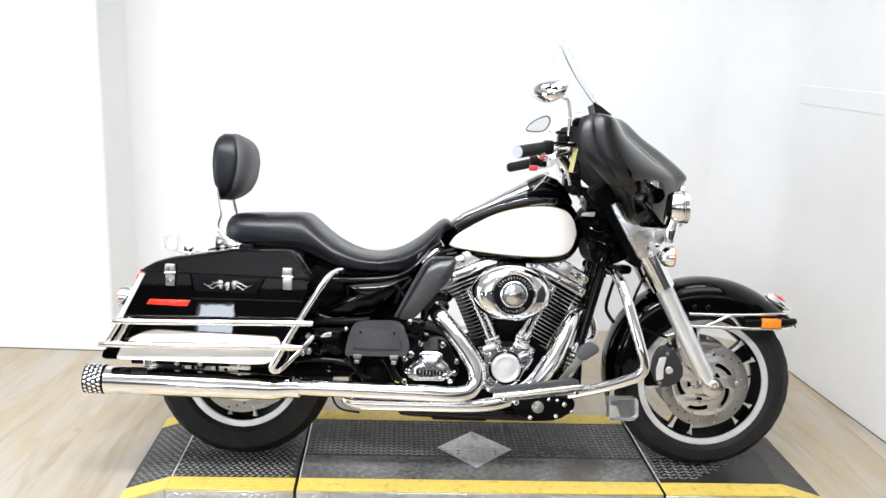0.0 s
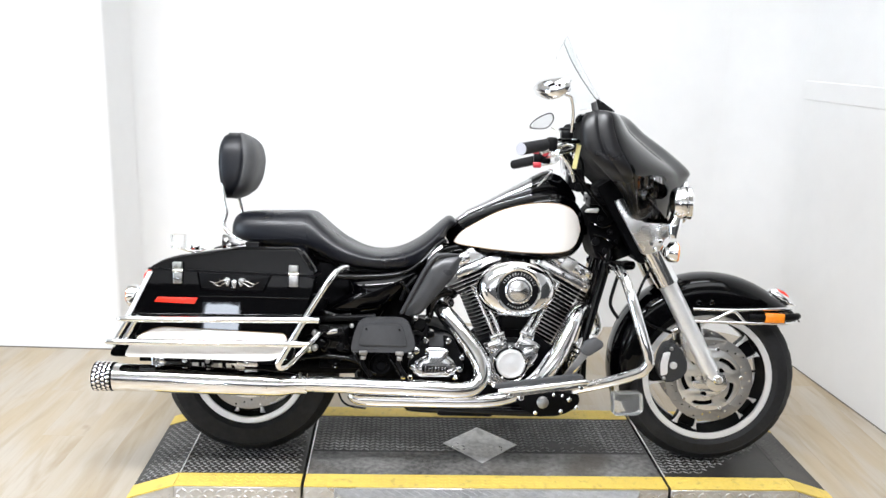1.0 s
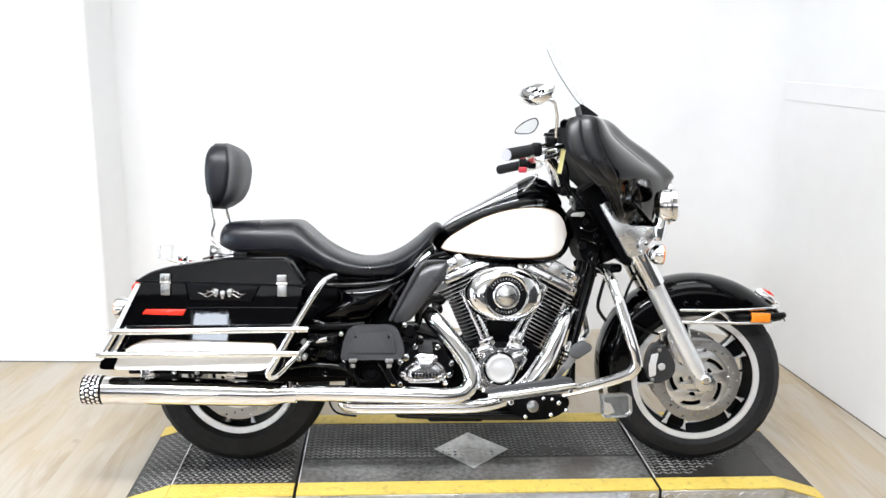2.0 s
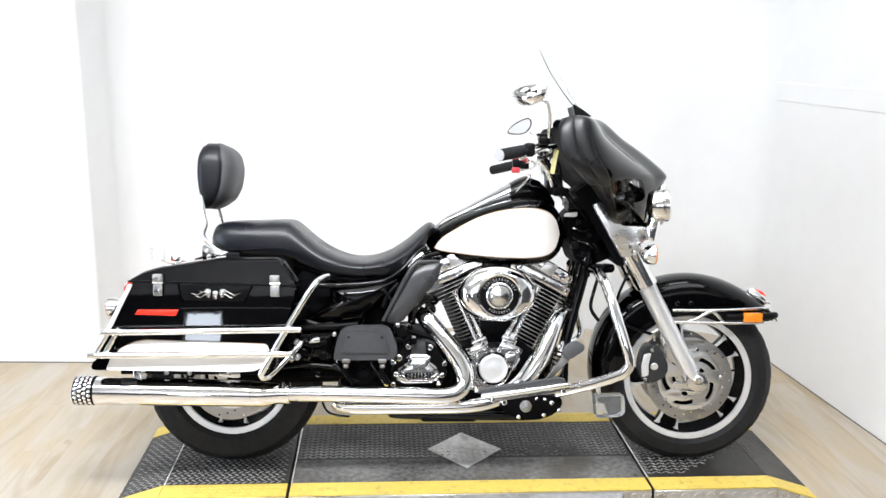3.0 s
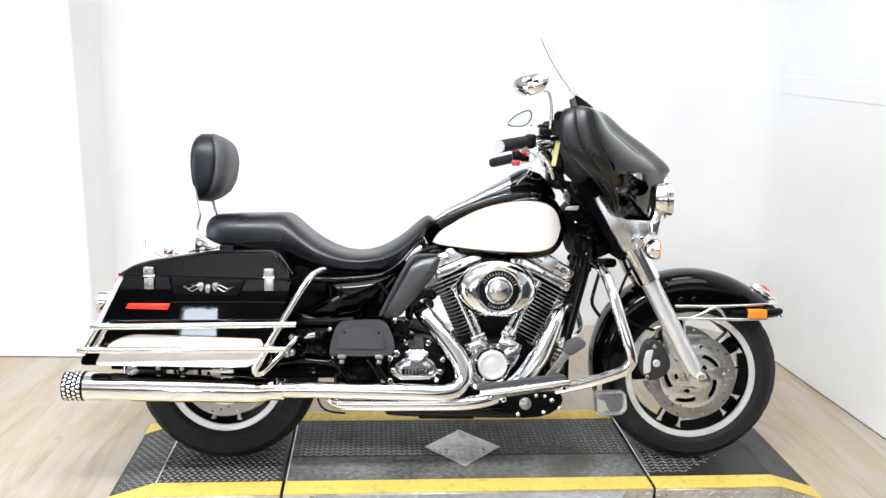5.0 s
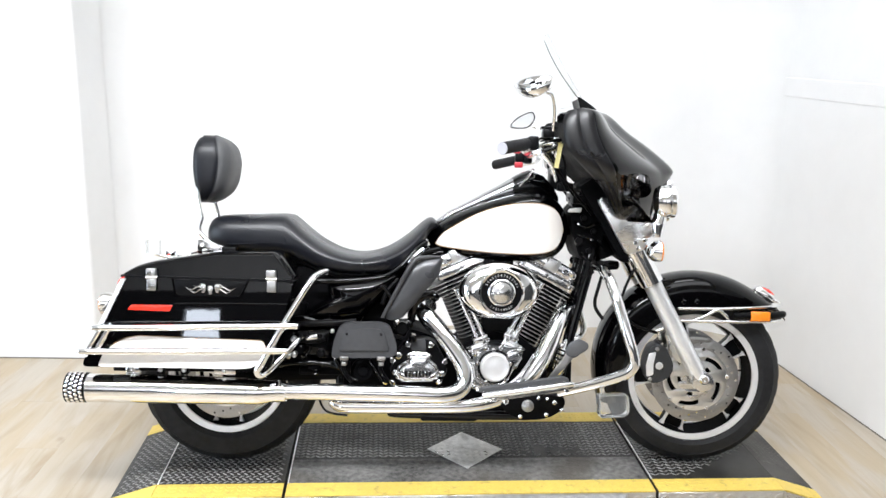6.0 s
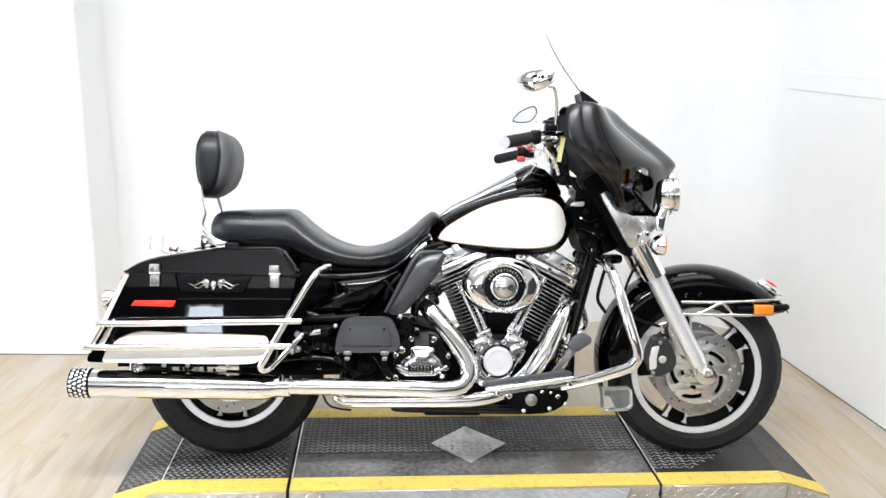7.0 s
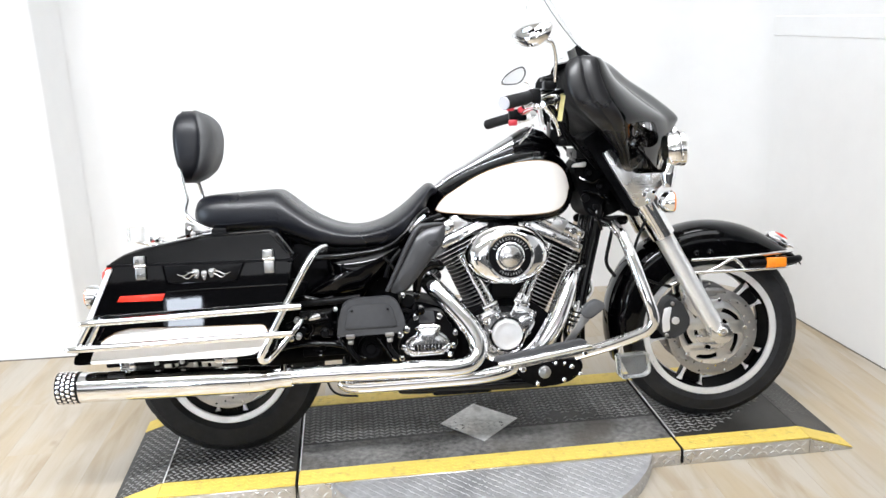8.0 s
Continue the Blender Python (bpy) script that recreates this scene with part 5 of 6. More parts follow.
# ---- saddlebags
def saddlebag(flip):
    put = mirrored if flip else (lambda b: b)
    body = [(-1.168, 0.388), (-1.050, 0.654), (-0.553, 0.645), (-0.602, 0.459), (-0.618, 0.389)]
    rows = []
    for y, g in ((-0.215, 0.012), (-0.225, 0.0), (-0.372, 0.0), (-0.386, 0.012)):
        cx, cz = -0.86, 0.52
        rows.append([(p.x + (cx - p.x) * g * 1.2, y + (0.03 * (p.y - 0.65) if y < -0.3 else 0), p.y + (cz - p.y) * g * 1.5) for p in rounded(body, 0.02, 3)])
    bag = part("saddlebag", put(loft(rows)), BLACK, bike, "gloss black hard saddlebag with a cream lower panel", 30)
    lid = [(-1.055, 0.658), (-1.012, 0.684), (-0.97, 0.697), (-0.80, 0.726), (-0.61, 0.731), (-0.575, 0.69), (-0.552, 0.650)]
    rows = []
    for y, g in ((-0.21, 0.03), (-0.222, 0.0), (-0.362, 0.0), (-0.374, 0.006), (-0.381, 0.022), (-0.386, 0.055)):
        rows.append([(p.x + (-0.80 - p.x) * g * 0.35, y + (0.09 * (p.y - 0.654) if y < -0.3 else 0), 0.654 + (p.y - 0.654) * (1 - g * 2.2)) for p in rounded(lid, 0.014, 3)])
    part("bag_lid", put(loft(rows)), BLACK, bag, "gloss black bag lid", 30)
    part("lid_bevel", put(loft([[(x0, -0.3885 + 0.09 * (z0 - 0.654), z0), (x1, -0.381 + 0.09 * (z1 - 0.654), z1), (x1 + 0.004, -0.366 + 0.09 * (z1 - 0.654), z1 + 0.0005), (x0 - 0.012, -0.372 + 0.09 * (z0 - 0.654), z0)] for x0, z0, x1, z1 in ((-0.612, 0.722, -0.598, 0.721), (-0.590, 0.692, -0.576, 0.691), (-0.566, 0.662, -0.556, 0.661))])), BLACK, bag, "bevelled front corner of the lid")
    part("lid_seal", put(prism([(-1.052, 0.652), (-1.052, 0.6585), (-0.556, 0.6505), (-0.556, 0.644)], -0.389, -0.23)), PLASTIC, bag, "dark lid joint")
    # cream lower panel with its pinstripe
    low = [(-1.114, 0.392), (-1.098, 0.430), (-1.070, 0.457), (-1.035, 0.475), (-1.0, 0.482), (-0.64, 0.471), (-0.631, 0.44), (-0.645, 0.41), (-0.675, 0.391), (-0.72, 0.388)]
    rows = []
    for y, g in ((-0.375, 0.0), (-0.3935, 0.0), (-0.396, 0.004)):
        rows.append([(p.x, y + 0.03 * (p.y - 0.65), p.y + (0.43 - p.y) * g * 5) for p in rounded(low, 0.012, 3)])
    part("cream_panel", put(loft(rows)), CREAM, bag, "cream painted lower bag panel", 30)
    stripe = [Vector((p.x, -0.394 + 0.03 * (p.y - 0.65), p.y)) for p in rounded(low, 0.012, 3)]
    part("pinstripe", put(tube([p + Vector((0, 0, 0.002)) for p in stripe[8:26]], 0.0008, 6, 0)), GOLD, bag, "gold pinstripe")
    # recess with the emblem
    rec = part("badge_recess", put(prism(rounded([(-0.902, 0.648), (-0.893, 0.602), (-0.712, 0.600), (-0.690, 0.645)], 0.008), -0.3895, -0.380, 0.002)), PLASTIC, bag, "recessed badge plate")
    part("recess_lip", put(tube([(-0.906, -0.389, 0.652), (-0.896, -0.390, 0.599), (-0.80, -0.3905, 0.598), (-0.71, -0.390, 0.597), (-0.686, -0.389, 0.648)], 0.0025, 6, 0)), BLACK, rec)
    for bx, bz in ((-0.815, 0.624), (-0.795, 0.619), (-0.775, 0.624)):
        lobe = [(bx + u * 0.72, bz + v * 0.80) for u, v in ((-0.010, 0.006), (-0.006, 0.013), (0.004, 0.014), (0.010, 0.008), (0.009, 0.0), (0.006, -0.004), (0.005, -0.015), (-0.004, -0.016), (-0.006, -0.005), (-0.010, -0.001))]
        part("badge", put(plate([rounded(lobe, 0.003, 2)], 0.005, -0.393, 0.0012)), SILVER, rec, "silver badge lobe")
    for sx in (-1, 1):
        for dz, ln in ((0.009, 0.034), (0.001, 0.058), (-0.007, 0.044)):
            part("badge_flame", put(tube([(-0.795 + sx * 0.014, -0.392, 0.621 + dz * 0.5), (-0.795 + sx * (0.014 + ln * 0.35), -0.392, 0.626 + dz), (-0.795 + sx * (0.014 + ln * 0.7), -0.392, 0.617 + dz), (-0.795 + sx * (0.014 + ln), -0.392, 0.6225 + dz)], [0.0017, 0.0015, 0.0011, 0.0004], 6, 5)), SILVER, rec)
    part("bag_reflector", put(prism([(-1.032, 0.557), (-1.022, 0.572), (-0.903, 0.573), (-0.912, 0.554)], -0.394, -0.384, 0.002)), RED, bag, "red side reflector")
    for lx in (-0.962, -0.619):
        lt = part("latch", put(box(lx - 0.0135, lx + 0.0135, -0.399, -0.386, 0.614, 0.648, 0.003)), LATCH, bag, "chrome bag latch")
        part("latch_catch", put(box(lx - 0.0155, lx + 0.0135, -0.402, -0.386, 0.656, 0.679, 0.004)), LATCH, lt)
        part("latch_neck", put(box(lx - 0.009, lx + 0.010, -0.398, -0.386, 0.640, 0.662, 0.002)), LATCH, lt)
        part("hinge_pin", put(tube([(lx - 0.016, -0.396, 0.653), (lx + 0.016, -0.396, 0.653)], 0.004, 10, 1)), CHROME, lt)
    part("bag_crease", put(tube([(-0.90, -0.3885, 0.578), (-0.75, -0.3895, 0.580), (-0.572, -0.3885, 0.580)], 0.0028, 8, 2)), BLACK, bag, "raised crease along the bag")
    part("rear_strip", put(prism([(-1.0505, 0.647), (-1.037, 0.647), (-1.102, 0.510), (-1.146, 0.418), (-1.160, 0.418), (-1.116, 0.510)], -0.3935, -0.382, 0.002)), SATIN, bag, "chrome rear edge strip")
    # guard rails
    guard = new("bag_guard")
    guard.parent = bike
    guard["label"] = "chrome saddlebag guard rails"
    for x0, x1, z0, z1 in ((-1.096, -0.573, 0.509, 0.519), (-1.134, -0.603, 0.441, 0.446)):
        part("guard_rail", put(tube([(x0 - 0.012, -0.428, z0), (x0, -0.428, z0), (x0 + 0.1, -0.428, z0 + (z1 - z0) * 0.2), (x1, -0.42, z1), (x1 + 0.01, -0.418, z1)], [0.006, 0.0094, 0.0094, 0.0094, 0.006], 14, 3)), CHROME, guard, "chrome guard rail")
        part("rail_end", put(tube([(x0 - 0.032, -0.428, z0), (x0 - 0.02, -0.428, z0), (x0, -0.428, z0)], [0.002, 0.008, 0.010], 14, 3)), CHROME, guard)
    part("guard_hoop", put(tube([(-0.47, -0.30, 0.668), (-0.487, -0.34, 0.664), (-0.512, -0.385, 0.64), (-0.58, -0.405, 0.525), (-0.645, -0.41, 0.405), (-0.657, -0.405, 0.383), (-0.648, -0.395, 0.37), (-0.625, -0.37, 0.383), (-0.56, -0.32, 0.45), (-0.545, -0.28, 0.465)], 0.0102, 14, 5)), CHROME, guard, "chrome guard hoop")
    for gx in (-1.112, -1.088):
        part("guard_strap", put(tube([(gx + 0.022, -0.418, 0.52), (gx - 0.02, -0.42, 0.448)], 0.007, 8, 1)), CHROME, guard)
    for px, pz in ((-0.60, 0.486), (-0.597, 0.44)):
        part("guard_bolt", put(disc(px + 0.045, -0.395, pz - 0.01, 0.008, 0.03, 0.003, 14)), STEEL, guard)
    # things under the bag
    part("bag_rail", put(tube([(-1.10, -0.30, 0.368), (-0.66, -0.30, 0.368)], 0.009, 10, 1)), PLASTIC, guard, "black bag support tube")
    for c0, c1 in ((-1.06, -1.02), (-0.97, -0.945), (-0.90, -0.875), (-0.80, -0.735)):
        part("support_clip", put(box(c0, c1, -0.322, -0.285, 0.353, 0.382, 0.005)), CHROME if c0 < -1 or c0 > -0.85 else PLASTIC, guard)
        part("bolt", put(disc((c0 + c1) / 2, -0.330, 0.368, 0.007, 0.012, 0.002, 10)), POLISH, guard)


saddlebag(False)
saddlebag(True)


# ---- exhaust
def exhaust(flip):
    put = mirrored if flip else (lambda b: b)
    muf = part("muffler", put(tube([(-1.172, -0.325, 0.313), (-1.165, -0.325, 0.313), (-0.95, -0.323, 0.3085), (-0.70, -0.318, 0.3025), (-0.655, -0.315, 0.302), (-0.60, -0.31, 0.303), (-0.585, -0.31, 0.303)], [0.0415, 0.0425, 0.041, 0.0385, 0.037, 0.028, 0.027], 32, 4)), CHROME, bike, "chrome slip-on muffler")
    part("end_cap", put(lathe([(0.030, -0.04), (0.032, 0.0), (0.0445, 0.0), (0.0445, -0.056), (0.043, -0.060), (0.03, -0.060)], pose(-1.226, -0.325, 0.314, 0, -90), 36)), PLASTIC, muf, "black end cap with bright dimples")
    dots = []
    for i in range(4):
        for k in range(20):
            a = 2 * math.pi * (k + 0.5 * (i % 2)) / 20
            b = lathe([(0.0001, 0.0016), (0.0040, 0.0012), (0.0056, 0.0)], pose(-1.2175 + 0.0135 * i, -0.325, 0.314) @ Matrix.Rotation(a, 4, "X") @ pose(0, 0, 0.0444), 8)
            dots.append(put(b))
    tagged(part("dimple", join(*dots), CHROME, muf, "bright dimples"), kind="stuff")
    sh = [[(x, -0.321 + rr * math.cos(a), zc + rr * math.sin(a)) for a in np.linspace(radians(70), radians(200), 12)] for x, zc, rr in ((-1.06, 0.311, 0.0445), (-0.9, 0.308, 0.0432), (-0.74, 0.304, 0.0412), (-0.70, 0.303, 0.0405))]
    part("heat_shield", put(thicken(sheet(sh), 0.0015)), CHROME, muf, "chrome heat shield over the muffler")
    part("shield_slot", put(tube([(-1.085, -0.347, 0.346), (-1.04, -0.349, 0.344)], 0.008, 8, 1)), SEAM, muf)
    part("muffler_clamp", put(lathe([(0.031, -0.016), (0.033, -0.014), (0.033, 0.014), (0.031, 0.016), (0.029, 0.0)], pose(-0.60, -0.31, 0.303, 0, 90), 24, True)), CHROME, muf)
    part("clamp_bolt", put(tube([(-0.60, -0.338, 0.325), (-0.60, -0.338, 0.345)], 0.006, 8, 1)), CHROME, muf)
    return muf


exhaust(False)
exhaust(True)
part("exhaust_pipe", tube([(-0.595, -0.31, 0.303), (-0.4, -0.305, 0.300), (-0.2, -0.295, 0.293), (-0.12, -0.285, 0.288), (-0.065, -0.265, 0.292), (-0.035, -0.245, 0.318), (-0.033, -0.23, 0.355), (-0.055, -0.215, 0.40), (-0.105, -0.19, 0.462), (-0.155, -0.16, 0.518), (-0.165, -0.12, 0.535), (-0.14, -0.07, 0.54)],
                         [0.0255] * 5 + [0.028, 0.030, 0.030, 0.030, 0.029, 0.026, 0.022], 22, 5), CHROME, bike, "chrome rear exhaust header")
part("exhaust_pipe", tube([(0.325, -0.06, 0.52), (0.312, -0.10, 0.535), (0.285, -0.14, 0.518), (0.247, -0.18, 0.46), (0.212, -0.205, 0.395), (0.168, -0.215, 0.33), (0.122, -0.205, 0.288), (0.060, -0.22, 0.256), (-0.03, -0.245, 0.246), (-0.2, -0.255, 0.245), (-0.39, -0.26, 0.246), (-0.432, -0.258, 0.250), (-0.450, -0.250, 0.262)],
                         [0.022, 0.027, 0.029, 0.029, 0.029, 0.029, 0.025, 0.0225, 0.0215, 0.0215, 0.0215, 0.020, 0.016], 22, 5), CHROME, bike, "chrome front exhaust header")
part("header_shield", tube([(0.270, -0.19, 0.505), (0.243, -0.205, 0.452), (0.210, -0.225, 0.39), (0.165, -0.235, 0.325)], [0.022, 0.029, 0.030, 0.026], 18, 4), CHROME, bike, "chrome header heat shield")
part("pipe_hanger", tube([(-0.49, -0.27, 0.275), (-0.475, -0.275, 0.243), (-0.45, -0.278, 0.228), (-0.40, -0.28, 0.222)], 0.0035, 8, 4), PLASTIC, bike, "black pipe hanger")

# ---- engine
case = part("crankcase", prism(rounded([(-0.09, 0.20), (-0.10, 0.36), (-0.03, 0.43), (0.06, 0.47), (0.16, 0.45), (0.24, 0.38), (0.255, 0.26), (0.22, 0.19)], 0.04), -0.135, 0.15, 0.012), DULL, bike, "black engine crankcase")
part("gearbox", prism(rounded([(-0.40, 0.22), (-0.42, 0.36), (-0.36, 0.45), (-0.20, 0.47), (-0.09, 0.43), (-0.08, 0.22)], 0.03), -0.12, 0.14, 0.012), DULL, bike, "black gearbox housing")
primary = part("primary_cover", prism(rounded([(-0.36, 0.24), (-0.38, 0.36), (-0.28, 0.43), (-0.05, 0.41), (0.12, 0.45), (0.21, 0.38), (0.20, 0.25), (0.08, 0.20), (-0.2, 0.22)], 0.06, 6), 0.145, 0.225, 0.02), CHROME, bike, "chrome primary drive cover")
VX, VZ = 0.102, 0.30


def cylinder(sign, angle, base, count, barrel, head, cover):
    """One finned cylinder with its head and rocker box, leaning by angle from upright; the pairs are its reach along the bike."""
    m = Matrix.Translation((VX, 0, VZ)) @ Matrix.Rotation(radians(angle), 4, "Y")
    b = box(-0.055, 0.055, -0.062, 0.062, base - 0.02, base + 0.25, 0.02)
    b.transform(m)
    cyl = part("cylinder", b, WRINKLE, bike, "black finned engine cylinder with bright fin edges")
    for k in range(count):
        z = base + 0.0132 * k
        (w0, w1), d = (barrel, 0.088) if k < count - 4 else (head, 0.105)
        ring = rounded([(w0, -d), (w1, -d), (w1, d), (w0, d)], 0.062 if k < count - 4 else 0.030, 6)
        bm = bmesh.new()
        lo = [bm.verts.new((p[0], p[1], z)) for p in ring]
        hi = [bm.verts.new((p[0], p[1], z + 0.0020)) for p in ring]
        bm.faces.new(lo)
        bm.faces.new(hi[::-1])
        for i in range(len(ring)):
            j = (i + 1) % len(ring)
            f = bm.faces.new((lo[i], hi[i], hi[j], lo[j]))
            f.material_index = 1
        bm.transform(m)
        part("fin", bm, [WRINKLE, FINEDGE], cyl, sharp=25)
    zt = base + 0.0132 * count
    c0, c1 = cover
    rb = None
    for name, x0, x1, d, z0, z1, bv in (("rocker_box", c0, c1, 0.112, zt, zt + 0.030, 0.005), ("rocker_cover", c0 + 0.006, c1 - 0.006, 0.108, zt + 0.0305, zt + 0.078, 0.016), ("rocker_rib", (c0 + c1) / 2 - 0.026, (c0 + c1) / 2 + 0.026, 0.1095, zt + 0.034, zt + 0.080, 0.008)):
        b = box(x0, x1, -d, d, z0, z1, bv, 3)
        b.transform(m)
        rb = part(name, b, CAST, rb or bike, "chrome rocker box" if rb is None else "chrome rocker box cover") if name != "rocker_rib" else (part(name, b, POLISH, rb), rb)[1]
    for k in (0, 2, 4):
        b = lathe([(0.0075, -0.006), (0.0075, 0.004), (0.005, 0.006), (0.001, 0.006)], m @ pose(c0 + 0.012 + (c1 - c0 - 0.024) * k / 4, -0.111, zt + 0.016, 90), 12)
        part("bolt", b, CHROME, rb)
    for x, z, r in ((0.75, 0.055, 0.011), (0.9, 0.04, 0.008), (0.86, 0.068, 0.007)):
        x = c0 + (c1 - c0) * (x if sign > 0 else 1 - x)
        b = lathe([(r, -0.008), (r, 0.008), (r * 0.65, 0.012), (0.001, 0.012)], m @ pose(x, -0.106, zt + z, 90), 16)
        part("plug", b, CHROME, rb)
    return m


mr = cylinder(-1, -24, 0.135, 19, (-0.078, 0.066), (-0.108, 0.092), (-0.066, 0.112))
mf = cylinder(1, 28, 0.135, 17, (-0.066, 0.064), (-0.10, 0.066), (-0.142, 0.060))
for m, xs2 in ((mr, (-0.024, -0.002)), (mf, (-0.064, -0.042))):
    for k, x in enumerate(xs2):
        b = tube([(x, -0.148, 0.135), (x, -0.146, 0.166), (x, -0.142, 0.172), (x, -0.115, 0.30), (x, -0.11, 0.345)], [0.0145, 0.0145, 0.0088, 0.0088, 0.0105], 14, 3)
        b.transform(m)
        part("pushrod_tube", b, CHROME, bike, "chrome pushrod tube")
for m, (x0, x1), (z0, z1), (c0, c1) in ((mr, (-0.068, 0.004), (0.124, 0.158), (-0.040, 0.012)), (mf, (-0.074, 0.004), (0.096, 0.136), (-0.080, -0.028))):
    base = join(box(x0, x1, -0.166, -0.10, z0, z1, 0.005, 2), box(c0, c1, -0.163, -0.10, z1 - 0.004, z1 + 0.016, 0.005, 2), box(x0 + 0.012, x1 - 0.012, -0.171, -0.15, z0 + 0.008, z1 - 0.008, 0.003, 2))
    base.transform(m)
    lifter = part("lifter_block", base, CAST, bike, "chrome lifter block")
    for bx, bz in ((x0 + 0.008, z0 + 0.010), (x1 - 0.008, z0 + 0.010), (x0 + 0.010, z1 - 0.006), (x1 - 0.010, z1 - 0.006), ((c0 + c1) / 2, z1 + 0.006)):
        part("bolt", lathe([(0.0062, -0.004), (0.0062, 0.004), (0.004, 0.0065), (0.001, 0.0065)], m @ pose(bx, -0.168, bz, 90), 12), CHROME, lifter)
part("cover_strip", box(0.046, 0.102, -0.160, -0.11, 0.424, 0.438, 0.004), WRINKLE, bike, "black strip between the lifter blocks")

camc = part("cam_cover", prism(rounded([(-0.006, 0.278), (-0.010, 0.33), (-0.008, 0.372), (0.003, 0.405), (0.040, 0.425), (0.084, 0.427), (0.116, 0.420), (0.150, 0.424), (0.163, 0.400), (0.150, 0.372), (0.128, 0.345), (0.107, 0.306), (0.072, 0.284), (0.03, 0.272)], 0.016, 4), -0.176, -0.12, 0.014, 4), CAST, bike, "chrome cam cover")
part("cover_swell", prism(rounded([(0.098, 0.372), (0.108, 0.408), (0.140, 0.416), (0.154, 0.398), (0.140, 0.374), (0.118, 0.352)], 0.012, 4), -0.186, -0.16, 0.008, 3), CAST, camc, "domed boss of the cam cover")
CAM = pose(0.068, -0.176, 0.357, 90) @ Matrix.Diagonal((1, 1, -1, 1))
part("cover_ring", lathe([(0.0560, 0.012), (0.0560, -0.003), (0.0525, -0.005), (0.048, -0.002), (0.048, 0.01)], CAM, 36), WRINKLE, camc, "black ring round the timing cover")
part("timing_cover", lathe([(0.0485, 0.01), (0.0485, -0.006), (0.0455, -0.011), (0.040, -0.0125), (0.038, -0.0115), (0.022, -0.0145), (0.0005, -0.016)], CAM, 40), SATIN, camc, "polished round timing cover")
for k in range(5):
    a = 2 * math.pi * k / 5 + 0.4
    part("bolt", disc(0.068 + 0.0545 * math.cos(a), -0.185, 0.357 + 0.0545 * math.sin(a), 0.0055, 0.01, 0.0015, 10), CHROME, camc)
for bx, bz in ((-0.003, 0.365), (0.006, 0.398), (0.040, 0.416), (0.086, 0.418), (0.152, 0.408), (0.0, 0.292), (0.136, 0.358), (-0.004, 0.328)):
    part("bolt", disc(bx, -0.186, bz, 0.0062, 0.014, 0.002, 12), CHROME, camc)
for z in (0.300, 0.318):
    part("cover_rib", tube([(-0.004, -0.172, z), (0.010, -0.178, z - 0.006), (0.024, -0.177, z - 0.016)], 0.0028, 8, 3), CAST, camc)

# air cleaner
AX, AZ = 0.073, 0.607
air = []
for y, k in ((-0.165, 0.90), (-0.19, 1.0), (-0.205, 1.0), (-0.222, 0.955), (-0.235, 0.86), (-0.243, 0.72), (-0.246, 0.60)):
    air.append([(AX + 0.130 * k * math.copysign(abs(math.cos(a)) ** 0.93, math.cos(a)), y, AZ + 0.0915 * k * math.copysign(abs(math.sin(a)) ** 1.08, math.sin(a)) ) for a in np.linspace(0, 2 * math.pi, 48, endpoint=False)])
cleaner = part("air_cleaner", loft(air), CHROME, bike, "oval chrome air cleaner cover", 50)
FACE = pose(AX + 0.002, -0.246, AZ, 90) @ Matrix.Diagonal((1, 1, -1, 1))
part("cover_step", lathe([(0.074, 0.012), (0.073, -0.004), (0.069, -0.008), (0.064, -0.006), (0.064, 0.004)], FACE, 48), CHROME, cleaner, "raised chrome ring")
part("badge_ring", lathe([(0.065, 0.004), (0.065, -0.004), (0.043, -0.005), (0.043, 0.004)], FACE, 48), PLASTIC, cleaner, "black ring with bright marks")
part("badge_bezel", lathe([(0.044, 0.004), (0.043, -0.009), (0.040, -0.011), (0.037, -0.007), (0.0005, -0.007)], FACE, 40), CHROME, cleaner, "chrome badge bezel")
part("badge_centre", lathe([(0.034, -0.004), (0.032, -0.010), (0.022, -0.011), (0.018, -0.014), (0.0005, -0.015)], FACE, 36), SILVER, cleaner, "silver round badge")
marks = []
for deg in list(range(22, 160, 10)) + list(range(234, 308, 9)):
    a = radians(deg)
    b = box(-0.0015, 0.0015, -0.0015, 0.0012, -0.0044, 0.0044)
    b.transform(pose(AX + 0.002 + 0.0540 * math.cos(a), -0.2505, AZ + 0.0540 * math.sin(a)) @ Matrix.Rotation(radians(90) - a, 4, "Y"))
    marks.append(b)
tagged(part("badge_mark", join(*marks), SILVER, cleaner, "bright bars round the ring"), kind="stuff")
for s in (-1, 1):
    part("cover_scallop", loft([[(AX + s * (0.088 + dx) + 0.016 * k * math.cos(a), y, AZ - 0.004 + 0.030 * k * math.sin(a)) for a in np.linspace(0, 2 * math.pi, 20, endpoint=False)] for y, k, dx in ((-0.225, 1, 0.0), (-0.2395, 0.9, 0.0), (-0.241, 0.55, 0.0))]), CHROME, cleaner)
part("intake", tube([(0.09, -0.17, 0.60), (0.10, -0.05, 0.60), (0.10, 0.02, 0.58)], 0.045, 18, 3), WRINKLE, bike, "black intake")
part("coil_cover", box(0.03, 0.165, -0.13, -0.02, 0.455, 0.52, 0.015), WRINKLE, bike, "black cover between the cylinders")
part("coil_box", join(box(0.03, 0.13, -0.12, -0.03, 0.68, 0.715, 0.008), box(0.05, 0.062, -0.126, -0.11, 0.682, 0.705, 0.003), box(0.10, 0.116, -0.126, -0.11, 0.684, 0.708, 0.003)), PLASTIC, bike, "black coil under the tank")

